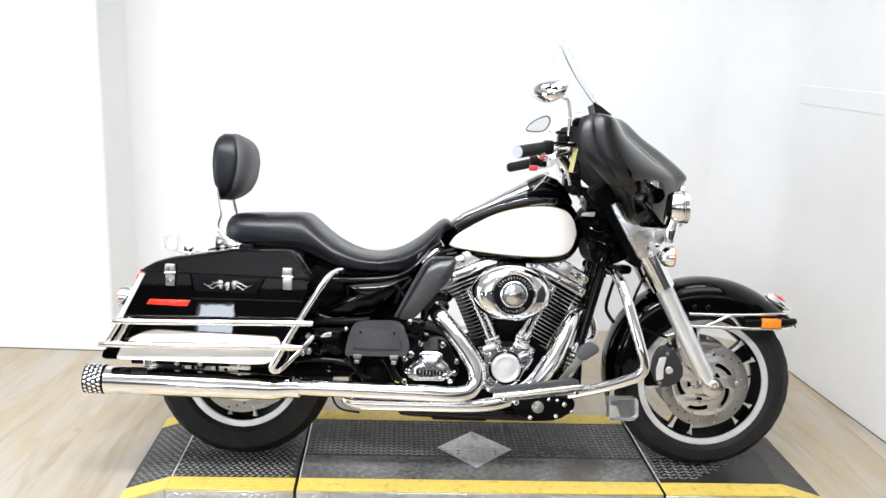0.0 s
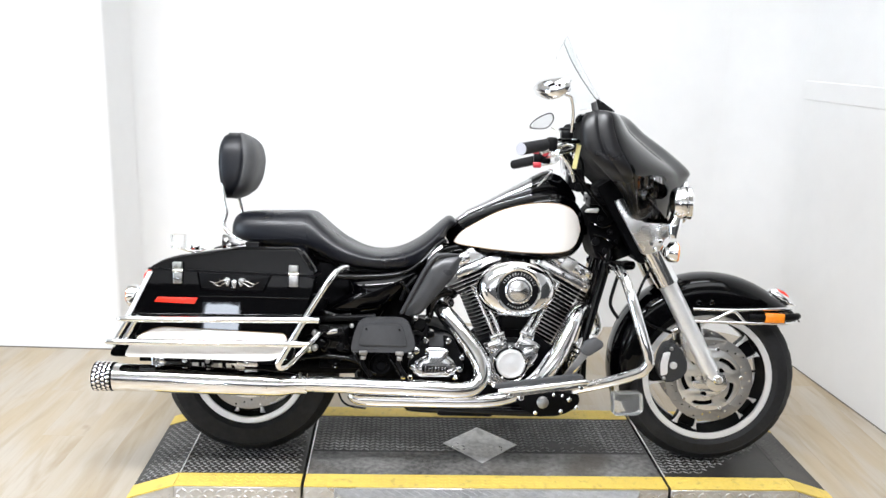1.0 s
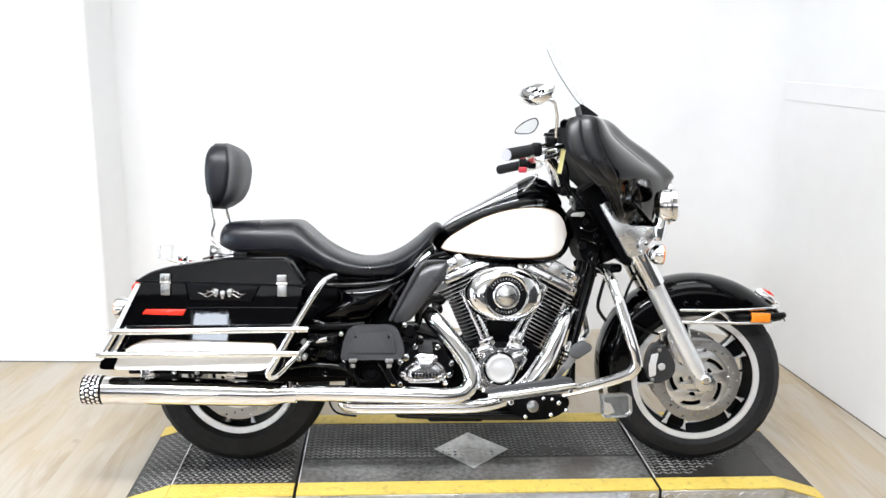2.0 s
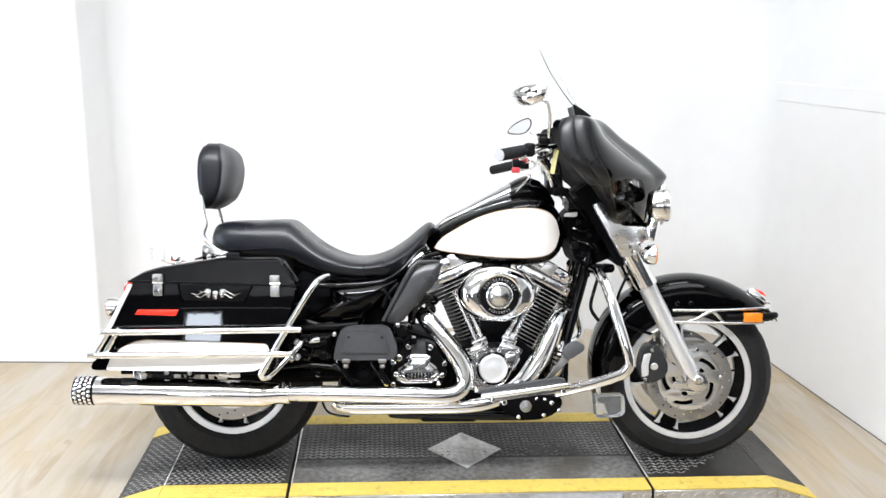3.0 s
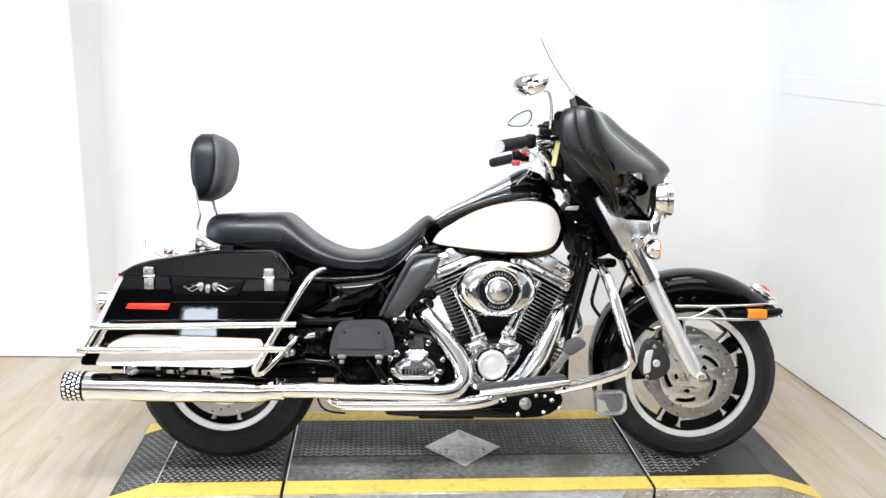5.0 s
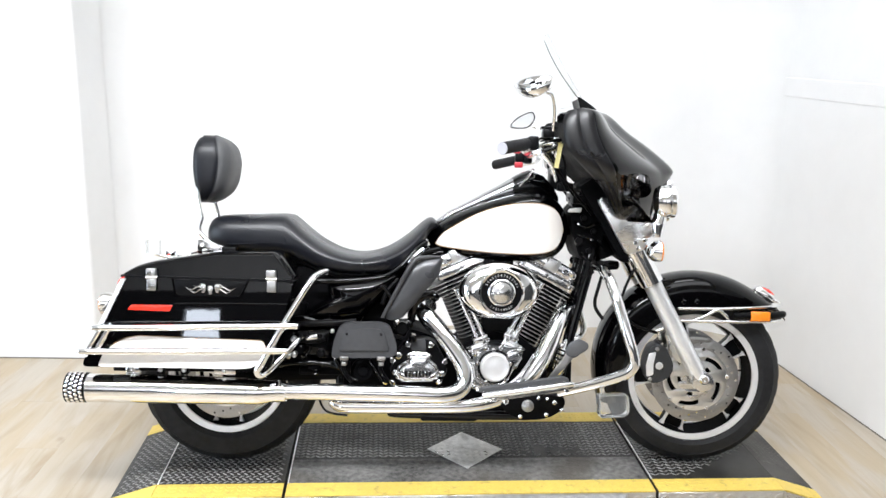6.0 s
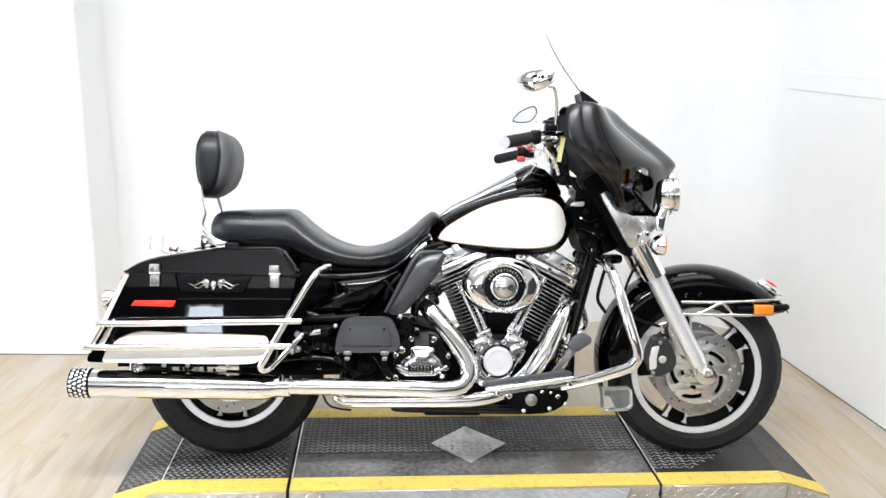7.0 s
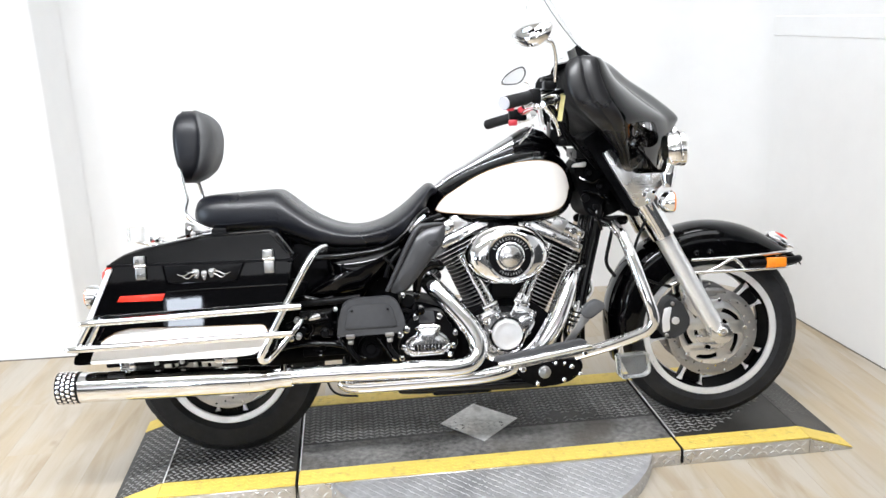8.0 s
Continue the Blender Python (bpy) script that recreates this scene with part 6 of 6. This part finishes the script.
# gearbox end cover
gc = part("gear_cover_base", prism(rounded([(-0.268, 0.308), (-0.272, 0.345), (-0.253, 0.382), (-0.228, 0.438), (-0.205, 0.448), (-0.152, 0.448), (-0.128, 0.438), (-0.095, 0.378), (-0.085, 0.342), (-0.105, 0.306)], 0.014), -0.190, -0.11, 0.008), WRINKLE, bike, "black gearbox end housing")
part("cover_box", prism(rounded([(-0.203, 0.448), (-0.160, 0.448), (-0.156, 0.412), (-0.205, 0.412)], 0.004), -0.202, -0.185, 0.004), GREYPL, gc, "charcoal breather box")
OVAL = rounded([(-0.260, 0.336), (-0.250, 0.362), (-0.234, 0.374), (-0.216, 0.381), (-0.214, 0.404), (-0.205, 0.409), (-0.152, 0.408), (-0.144, 0.403), (-0.141, 0.382), (-0.122, 0.368), (-0.109, 0.346), (-0.112, 0.326), (-0.132, 0.313), (-0.234, 0.311), (-0.252, 0.320)], 0.008, 3)
part("gear_cover", loft([[(-0.183 + (p.x + 0.183) * g, y, 0.352 + (p.y - 0.352) * g) for p in OVAL] for y, g in ((-0.185, 1.0), (-0.198, 1.0), (-0.204, 0.97), (-0.206, 0.90), (-0.205, 0.86), (-0.212, 0.83), (-0.216, 0.76), (-0.218, 0.62), (-0.219, 0.3))]), CAST, gc, "chrome gearbox side cover", 40)
part("cover_slot", prism(rounded([(-0.226, 0.332), (-0.226, 0.350), (-0.140, 0.350), (-0.140, 0.332)], 0.008), -0.2205, -0.21, 0.001), WRINKLE, gc)
for k in range(7):
    part("cover_bar", box(-0.2165 + 0.0108 * k, -0.2115 + 0.0108 * k, -0.2225, -0.214, 0.334, 0.348, 0.001, 1), CHROME, gc)
for bx, bz, br in ((-0.216, 0.433, 0.0095), (-0.143, 0.4315, 0.0095), (-0.265, 0.381, 0.0095), (-0.0955, 0.378, 0.0085), (-0.256, 0.342, 0.0085), (-0.103, 0.339, 0.0085), (-0.263, 0.309, 0.008), (-0.115, 0.312, 0.008), (-0.212, 0.398, 0.006), (-0.147, 0.397, 0.006)):
    part("bolt", disc(bx, -0.2115, bz, br, 0.026, 0.003, 14), CHROME, gc)

# ---- body side, heat deflector, boards
COVER = rounded([(-0.575, 0.498), (-0.545, 0.528), (-0.508, 0.552), (-0.470, 0.575), (-0.478, 0.622), (-0.44, 0.632), (-0.35, 0.640), (-0.245, 0.655), (-0.262, 0.610), (-0.312, 0.560), (-0.362, 0.515), (-0.448, 0.500)], 0.012, 4)
part("side_cover", loft([[(p.x + (-0.39 - p.x) * g, y, p.y + (0.585 - p.y) * g) for p in COVER] for y, g in ((-0.09, 0.0), (-0.158, 0.0), (-0.172, 0.025), (-0.184, 0.08), (-0.195, 0.17), (-0.204, 0.29), (-0.210, 0.43), (-0.214, 0.60), (-0.216, 0.80), (-0.2165, 0.96))]), BLACK, bike, "gloss black side cover", 50)
LOWER = rounded([(-0.585, 0.440), (-0.580, 0.484), (-0.442, 0.490), (-0.452, 0.392), (-0.460, 0.378), (-0.556, 0.378), (-0.564, 0.414)], 0.012, 4)
part("battery_cover", loft([[(p.x + (-0.51 - p.x) * g, y, p.y + (0.435 - p.y) * g) for p in LOWER] for y, g in ((-0.10, 0.0), (-0.188, 0.0), (-0.196, 0.05), (-0.201, 0.16), (-0.204, 0.34), (-0.206, 0.6), (-0.2065, 0.92))]), BLACK, bike, "gloss black battery cover", 50)
part("cover_rail", tube([(-0.60, -0.205, 0.488), (-0.53, -0.212, 0.496), (-0.45, -0.214, 0.500), (-0.38, -0.212, 0.508)], [0.008, 0.011, 0.011, 0.008], 10, 4), PLASTIC, bike, "black frame rail below the cover")
# black sheet added to keep the gaps round the side cover dark
part("inner_panel", prism(rounded([(-0.62, 0.44), (-0.60, 0.665), (-0.20, 0.705), (-0.205, 0.64), (-0.235, 0.575), (-0.265, 0.52), (-0.26, 0.44)], 0.01), -0.13, 0.13, 0.006), DULL, bike, "added black sheet that darkens the gaps behind the side cover")
part("pipe_bracket", tube([(-0.205, -0.15, 0.50), (-0.200, -0.165, 0.545), (-0.178, -0.17, 0.580), (-0.145, -0.165, 0.588), (-0.125, -0.15, 0.575)], [0.012, 0.016, 0.018, 0.017, 0.013], 12, 4), BLACK, bike, "black bracket over the exhaust port")
part("seat_strap_rail", tube([(-0.52, -0.19, 0.63), (-0.42, -0.198, 0.632), (-0.30, -0.185, 0.645), (-0.24, -0.16, 0.68), (-0.19, -0.14, 0.735), (-0.16, -0.12, 0.755)], 0.010, 10), BLACK, bike, "black frame rail under the saddle")
part("heat_deflector", loft([[(p.x, y, p.y) for p in [Vector((-0.2 + (q.x + 0.2) * k, 0.61 + (q.y - 0.61) * k)) for q in rounded([(-0.108, 0.712), (-0.165, 0.708), (-0.205, 0.688), (-0.295, 0.518), (-0.272, 0.507), (-0.235, 0.515), (-0.165, 0.60), (-0.12, 0.655)], 0.012, 3)]] for y, k in ((-0.19, 1.0), (-0.203, 1.0), (-0.209, 0.93), (-0.216, 0.72), (-0.220, 0.45), (-0.221, 0.2))]), DEFLECT, bike, "charcoal metallic heat deflector", 50)
part("deflector_edge", tube([(-0.115, -0.2, 0.712), (-0.165, -0.208, 0.710), (-0.207, -0.212, 0.69), (-0.298, -0.212, 0.518)], [0.004, 0.008, 0.009, 0.006], 10, 4), DEFLECT, bike, "raised edge of the heat deflector")

fold = part("passenger_board", prism(rounded([(-0.452, 0.402), (-0.445, 0.455), (-0.428, 0.502), (-0.40, 0.512), (-0.30, 0.514), (-0.275, 0.505), (-0.252, 0.45), (-0.250, 0.412), (-0.275, 0.405), (-0.43, 0.403)], 0.02, 4), -0.292, -0.262, 0.009, 3), GREYPL, bike, "charcoal folded passenger footboard")
part("board_pad", prism(rounded([(-0.43, 0.424), (-0.412, 0.488), (-0.39, 0.494), (-0.312, 0.496), (-0.29, 0.488), (-0.272, 0.425)], 0.012, 3), -0.2965, -0.285, 0.003), GREYPL, fold, "ribbed rubber pad")
for bx, bz in ((-0.404, 0.478), (-0.30, 0.478)):
    part("bolt", disc(bx, -0.299, bz, 0.004, 0.008, 0.001, 10), PLASTIC, fold)
for hx in (-0.412, -0.298):
    part("hinge", join(box(hx - 0.013, hx + 0.013, -0.296, -0.27, 0.396, 0.409, 0.003), box(hx - 0.008, hx + 0.008, -0.298, -0.255, 0.380, 0.392, 0.003)), STEEL, fold, "steel hinge")
part("horn", join(disc(-0.355, -0.245, 0.353, 0.038, 0.05, 0.01, 24), disc(-0.355, -0.252, 0.353, 0.018, 0.02, 0.004, 18)), DULL, bike, "round black horn cover")
for p in ([(-0.42, -0.24, 0.40), (-0.415, -0.26, 0.36), (-0.39, -0.25, 0.32)], [(-0.30, -0.24, 0.40), (-0.30, -0.26, 0.36), (-0.275, -0.25, 0.32)], [(-0.28, -0.23, 0.44), (-0.255, -0.22, 0.46), (-0.225, -0.2, 0.45), (-0.21, -0.18, 0.47)]):
    part("hose", tube(p, 0.007, 8), PLASTIC, bike, "black hose")
part("round_cap", disc(-0.235, -0.18, 0.478, 0.022, 0.03, 0.005, 20), PLASTIC, bike, "round black cap")

board = part("footboard", prism(rounded([(0.0, 0.311), (0.006, 0.3225), (0.1326, 0.3415), (0.2586, 0.3600), (0.277, 0.354), (0.2765, 0.349), (0.1677, 0.332), (0.025, 0.312)], 0.005), -0.345, -0.318, 0.003), BOARD, bike, "grey rubber rider footboard")
part("board_edge", prism(rounded([(0.012, 0.299), (0.022, 0.305), (0.165, 0.3245), (0.284, 0.341), (0.293, 0.331), (0.290, 0.317), (0.18, 0.303), (0.068, 0.286), (0.03, 0.289)], 0.006), -0.338, -0.305, 0.005), CAST, board, "chrome footboard frame")
part("board_tube", tube([(0.012, -0.343, 0.302), (0.06, -0.346, 0.307), (0.165, -0.346, 0.322), (0.270, -0.346, 0.338), (0.290, -0.342, 0.338)], [0.006, 0.0085, 0.0085, 0.0085, 0.007], 12, 3), CHROME, board, "chrome edge tube of the footboard")
for bx, bz in ((0.052, 0.290), (0.085, 0.282), (0.272, 0.318)):
    part("bolt", disc(bx, -0.340, bz, 0.009, 0.03, 0.003, 12), CHROME, board)
ped = part("brake_pedal", prism(rounded([(0.196, 0.328), (0.223, 0.350), (0.262, 0.402), (0.277, 0.424), (0.300, 0.414), (0.262, 0.372), (0.226, 0.330)], 0.006), -0.302, -0.292, 0.003), STEEL, bike, "steel brake pedal arm")
b = loft([[(0.307 + (q.x - 0.307) * g, y, 0.443 + (q.y - 0.443) * g) for q in rounded([(0.272, 0.432), (0.283, 0.457), (0.315, 0.473), (0.340, 0.461), (0.342, 0.445), (0.296, 0.413), (0.276, 0.421)], 0.009, 3)] for y, g in ((-0.292, 0.93), (-0.296, 1.0), (-0.314, 1.0), (-0.320, 0.94), (-0.322, 0.80), (-0.3225, 0.4))])
part("pedal_pad", b, PADGREY, ped, "grey rubber pedal pad")
link = part("brake_linkage", prism(rounded([(0.075, 0.262), (0.127, 0.272), (0.204, 0.284), (0.29, 0.272), (0.288, 0.236), (0.245, 0.208), (0.156, 0.196), (0.10, 0.222)], 0.012), -0.235, -0.17, 0.006), WRINKLE, bike, "black footboard bracket with chrome bolts")
for bx, bz, br in ((0.255, 0.256, 0.010), (0.280, 0.232, 0.009), (0.229, 0.217, 0.009), (0.146, 0.210, 0.009), (0.204, 0.270, 0.008), (0.232, 0.268, 0.007), (0.10, 0.258, 0.008)):
    part("bolt", disc(bx, -0.244, bz, br * 0.72, 0.010, 0.003, 14), CHROME, link)
part("link_wheel", join(disc(0.169, -0.248, 0.245, 0.019, 0.03, 0.004, 24), disc(0.169, -0.253, 0.245, 0.012, 0.012, 0.003, 20), disc(0.169, -0.257, 0.245, 0.007, 0.01, 0.002, 14)), STEEL, link, "steel pivot boss")

# ---- engine guard, frame, stand
grd = part("engine_guard", tube([(0.404, -0.215, 0.683), (0.408, -0.25, 0.667), (0.414, -0.275, 0.65), (0.432, -0.32, 0.575), (0.460, -0.345, 0.475), (0.474, -0.349, 0.428), (0.476, -0.348, 0.402), (0.466, -0.343, 0.382), (0.444, -0.332, 0.365), (0.36, -0.285, 0.325), (0.27, -0.23, 0.288)], 0.0168, 18, 5), CHROME, bike, "chrome engine guard bar")
part("engine_guard", mirrored(tube([(0.404, -0.215, 0.683), (0.408, -0.25, 0.667), (0.414, -0.275, 0.65), (0.432, -0.32, 0.575), (0.460, -0.345, 0.475), (0.474, -0.349, 0.428), (0.476, -0.348, 0.402), (0.466, -0.343, 0.382), (0.444, -0.332, 0.365), (0.36, -0.285, 0.325), (0.27, -0.23, 0.288)], 0.0168, 18, 5)), CHROME, bike, "chrome engine guard bar")
part("guard_clamp", tube([(0.395, 0.03, 0.690), (0.398, -0.10, 0.690), (0.404, -0.22, 0.683)], 0.009, 12, 4), BLACK, grd, "black guard cross tube")
for s in (-1, 1):
    part("frame_tube", tube([(0.43, s * 0.03, 0.80), (0.409, s * 0.06, 0.76), (0.386, s * 0.08, 0.668), (0.354, s * 0.09, 0.552), (0.320, s * 0.10, 0.42), (0.285, s * 0.12, 0.26), (0.255, s * 0.125, 0.205), (0.18, s * 0.13, 0.190), (-0.22, s * 0.12, 0.192), (-0.27, s * 0.11, 0.205), (-0.29, s * 0.10, 0.25)], 0.0195, 14, 5), BLACK, bike, "black frame down tube")
    part("frame_strut", tube([(0.39, s * 0.03, 0.76), (0.376, s * 0.045, 0.70), (0.351, s * 0.055, 0.577), (0.322, s * 0.06, 0.47)], 0.010, 12), BLACK, bike, "black frame strut")
    part("upper_tube", tube([(0.42, s * 0.03, 0.83), (0.2, s * 0.04, 0.77), (-0.15, s * 0.07, 0.72), (-0.3, s * 0.12, 0.62), (-0.42, s * 0.13, 0.40), (-0.43, s * 0.13, 0.22)], 0.016, 12), BLACK, bike, "black upper frame tube")
    part("swingarm", tube([(-0.40, s * 0.12, 0.33), (-0.6, s * 0.115, 0.32), (-0.81, s * 0.11, 0.31)], [0.03, 0.026, 0.028], 14), DULL, bike, "black swingarm")
    part("shock", tube([(-0.62, s * 0.155, 0.36), (-0.56, s * 0.16, 0.56)], 0.024, 16, 3), PLASTIC, bike, "black rear shock absorber")
part("frame_plate", prism(rounded([(0.415, 0.665), (0.415, 0.70), (0.50, 0.70), (0.50, 0.672)], 0.008), -0.06, 0.06, 0.006), BLACK, bike, "black guard bracket")
part("voltage_regulator", box(0.30, 0.345, -0.07, 0.07, 0.26, 0.36, 0.008), WRINKLE, bike, "black finned regulator")
oil = part("oil_filter", tube([(0.280, -0.145, 0.345), (0.282, -0.146, 0.352), (0.302, -0.152, 0.418), (0.303, -0.152, 0.425)], [0.022, 0.026, 0.026, 0.018], 24, 3), CHROME, bike, "chrome oil filter")
for k in range(4):
    part("filter_band", lathe([(0.0295, -0.003), (0.0305, 0), (0.0295, 0.003)], pose(0.2865 + 0.0043 * k, -0.1475 - 0.0013 * k, 0.366 + 0.0145 * k, 0, 16) @ Matrix.Scale(0.9, 4), 24, True), WRINKLE, oil)
part("brake_line", join(tube([(0.44, -0.12, 0.70), (0.405, -0.16, 0.62), (0.395, -0.16, 0.56), (0.425, -0.15, 0.515)], 0.006, 8), turned(tube([(0.55, -0.13, 0.70), (0.51, -0.15, 0.62), (0.50, -0.15, 0.55), (0.55, -0.14, 0.50), (0.63, -0.11, 0.47)], 0.005, 8))), PLASTIC, bike, "black brake hose")
part("peg_box", loft([[(p.x, y, p.y) for p in [Vector((0.42 + (q.x - 0.42) * k, 0.265 + (q.y - 0.265) * k)) for q in rounded([(0.375, 0.298), (0.470, 0.302), (0.474, 0.245), (0.46, 0.232), (0.382, 0.228)], 0.010, 3)]] for y, k in ((-0.278, 0.9), (-0.282, 1.0), (-0.318, 1.0), (-0.324, 0.94), (-0.322, 0.86), (-0.318, 0.82))]), FROST, bike, "clear plastic highway peg guard", 30)
part("guard_rim", tube([(p.x, -0.322, p.y) for p in [*rounded([(0.376, 0.297), (0.469, 0.301), (0.473, 0.246), (0.459, 0.233), (0.383, 0.229)], 0.010, 3), Vector((0.3815, 0.2935))]], 0.0017, 8, 0), EDGE, bike, "pale edge of the clear guard")
part("peg_arm", tube([(0.40, -0.27, 0.295), (0.395, -0.28, 0.33), (0.40, -0.30, 0.345)], 0.008, 10), CHROME, bike)
part("side_stand", tube([(0.10, 0.16, 0.21), (0.05, 0.24, 0.13), (-0.01, 0.35, 0.083), (-0.02, 0.375, 0.079)], [0.014, 0.012, 0.011, 0.011], 12), CHROME, bike, "chrome side stand")
part("left_board", prism(rounded([(0.0, 0.285), (0.0, 0.304), (0.275, 0.352), (0.285, 0.34)], 0.006), 0.255, 0.375, 0.004), GREYPL, bike, "grey rubber rider footboard")
part("belt_guard", prism(rounded([(-0.62, 0.36), (-0.60, 0.42), (-0.45, 0.44), (-0.40, 0.40), (-0.45, 0.35)], 0.02), -0.165, -0.13, 0.006), DULL, bike, "black lower side panel")
part("frame_casting", join(prism(rounded([(-0.58, 0.36), (-0.57, 0.50), (-0.46, 0.52), (-0.42, 0.46), (-0.44, 0.34)], 0.02), -0.155, 0.155, 0.008), box(-0.56, -0.42, -0.20, -0.14, 0.33, 0.355, 0.006), box(-0.53, -0.49, -0.215, -0.14, 0.35, 0.37, 0.004)), DULL, bike, "black frame casting")
part("belly_pan", box(-0.17, 0.02, -0.14, 0.14, 0.165, 0.20, 0.01), WRINKLE, bike, "black belly of the engine")
part("clip", join(box(-0.515, -0.485, -0.222, -0.205, 0.452, 0.464, 0.002), box(-0.56, -0.53, -0.235, -0.22, 0.452, 0.475, 0.003)), PLASTIC, bike, "small black clip")

for pts, r, m in (([(-0.60, -0.19, 0.50), (-0.55, -0.205, 0.512), (-0.50, -0.205, 0.50), (-0.46, -0.20, 0.505)], 0.012, BLACK),
                  ([(-0.575, -0.2, 0.47), (-0.535, -0.21, 0.46), (-0.525, -0.21, 0.42), (-0.535, -0.205, 0.39), (-0.50, -0.2, 0.37), (-0.44, -0.2, 0.372)], 0.006, BLACK),
                  ([(-0.60, -0.2, 0.43), (-0.56, -0.215, 0.445), (-0.52, -0.215, 0.44), (-0.48, -0.21, 0.45)], 0.008, PLASTIC),
                  ([(-0.62, -0.21, 0.365), (-0.55, -0.22, 0.375), (-0.47, -0.22, 0.37), (-0.42, -0.22, 0.355)], 0.009, BLACK),
                  ([(-0.45, -0.215, 0.39), (-0.43, -0.23, 0.36), (-0.40, -0.235, 0.335), (-0.37, -0.235, 0.325)], 0.008, BLACK),
                  ([(-0.335, -0.245, 0.385), (-0.31, -0.25, 0.35), (-0.295, -0.25, 0.325)], 0.007, BLACK),
                  ([(-0.30, -0.205, 0.62), (-0.27, -0.205, 0.575), (-0.285, -0.2, 0.53), (-0.30, -0.2, 0.515)], 0.008, BLACK),
                  ([(-0.25, -0.20, 0.64), (-0.285, -0.205, 0.60), (-0.30, -0.205, 0.56)], 0.007, PLASTIC),
                  ([(-0.215, -0.165, 0.69), (-0.195, -0.17, 0.715), (-0.17, -0.165, 0.735)], 0.009, CHROME),
                  ([(-0.20, -0.15, 0.665), (-0.175, -0.16, 0.695), (-0.15, -0.16, 0.715)], 0.008, BLACK)):
    part("frame_detail", tube(pts, r, 10), m, bike, "small tube or cable in the frame")
for bx, bz, br, m in ((-0.565, 0.487, 0.012, BLACK), (-0.555, 0.415, 0.016, BLACK), (-0.49, 0.405, 0.014, PLASTIC), (-0.505, 0.345, 0.010, BLACK), (-0.445, 0.42, 0.012, BLACK),
                      (-0.59, 0.395, 0.009, POLISH), (-0.455, 0.475, 0.007, POLISH), (-0.285, 0.315, 0.008, CHROME),
                      (-0.252, 0.505, 0.008, CHROME), (-0.245, 0.40, 0.011, CHROME), (-0.21, 0.50, 0.010, BLACK), (-0.20, 0.455, 0.012, BLACK)):
    part("frame_bolt", disc(bx, -0.232, bz, br, 0.04, 0.004, 14), m, bike)
part("frame_bracket", prism(rounded([(-0.535, 0.447), (-0.53, 0.462), (-0.50, 0.468), (-0.498, 0.452)], 0.004), -0.238, -0.21, 0.002), CHROME, bike, "small bright bracket")

# ---- tail
rows = []
for deg in np.linspace(30, 172, 34):
    a = radians(deg)
    rows.append(fender_ring(a, 0.362 + 0.02 * max(0, (deg - 120) / 50), 0.118, 0.235, RX, RZ))
part("rear_fender", thicken(sheet(rows), 0.003), BLACK, bike, "gloss black rear fender")
tail = part("tail_lamp", loft([oval(x, w, z0, z1, 3) for x, w, z0, z1 in ((-1.115, 0.05, 0.575, 0.630), (-1.135, 0.07, 0.562, 0.635), (-1.158, 0.072, 0.562, 0.628), (-1.174, 0.055, 0.572, 0.614))]), RED, bike, "red tail lamp")
for s in (-1, 1):
    sg = part("rear_turn_signal", loft([[(x, s * 0.205 + r * math.cos(a), 0.552 + r * math.sin(a)) for a in np.linspace(0, 2 * math.pi, 20, endpoint=False)] for x, r in ((-1.12, 0.01), (-1.13, 0.026), (-1.145, 0.034), (-1.168, 0.036))]), CHROME, bike, "chrome rear turn signal")
    part("lens", loft([[(x, s * 0.205 + r * math.cos(a), 0.552 + r * math.sin(a)) for a in np.linspace(0, 2 * math.pi, 20, endpoint=False)] for x, r in ((-1.168, 0.031), (-1.173, 0.027), (-1.175, 0.015))]), RED if s > 0 else AMBER, sg, "amber lens")
part("signal_bar", tube([(-1.13, -0.2, 0.552), (-1.12, 0, 0.552), (-1.13, 0.2, 0.552)], 0.010, 10), CHROME, bike, "chrome signal bar")
part("plate_bracket", box(-1.16, -1.135, -0.09, 0.09, 0.45, 0.55, 0.004), PLASTIC, bike, "black tail bracket")
part("antenna_base", join(box(-1.09, -1.055, 0.19, 0.22, 0.675, 0.70, 0.004), box(-1.05, -1.0, 0.19, 0.22, 0.67, 0.685, 0.003)), CHROME, bike, "chrome bracket on the far bag")

# a pale clear box of unknown use; the bracket is added to carry it
mark = part("marker_lamp", box(-1.193, -1.140, 0.30, 0.345, 0.672, 0.725, 0.006), FROST, bike, "clear plastic box behind the far bag")
part("lamp_bracket", tube([(-1.166, 0.322, 0.674), (-1.12, 0.322, 0.662), (-1.06, 0.322, 0.655)], 0.006, 10, 3), CHROME, mark, "chrome bracket added to hold the clear box")

# ---------------------------------------------------------------- floor planks
PW, PL = 0.152, 1.22
plank_meshes = []
for length in (PL,):
    bm = box(-PW / 2 + 0.0001, PW / 2 - 0.0001, -length / 2 + 0.0001, length / 2 - 0.0001, -0.006, 0.0, 0.0003, 1)
    me = bpy.data.meshes.new("plank")
    bm.to_mesh(me)
    bm.free()
    me.materials.append(OAK)
    plank_meshes.append(me)
rng = random.Random(7)
x = -4.12
while x < 2.2:
    y, end = -6.0 - rng.uniform(0, PL), min(BACK, (1.80 - x) / 0.098)
    while y < end:
        y0, y1 = max(y, -6.0), min(y + PL, end)
        if y1 - y0 > 0.02:
            ob = new("plank", plank_meshes[0])
            ob.parent = floor
            ob.location = (x, (y0 + y1) / 2, 0)
            ob.scale = (1, (y1 - y0) / PL, 1)
        y += PL
    x += PW
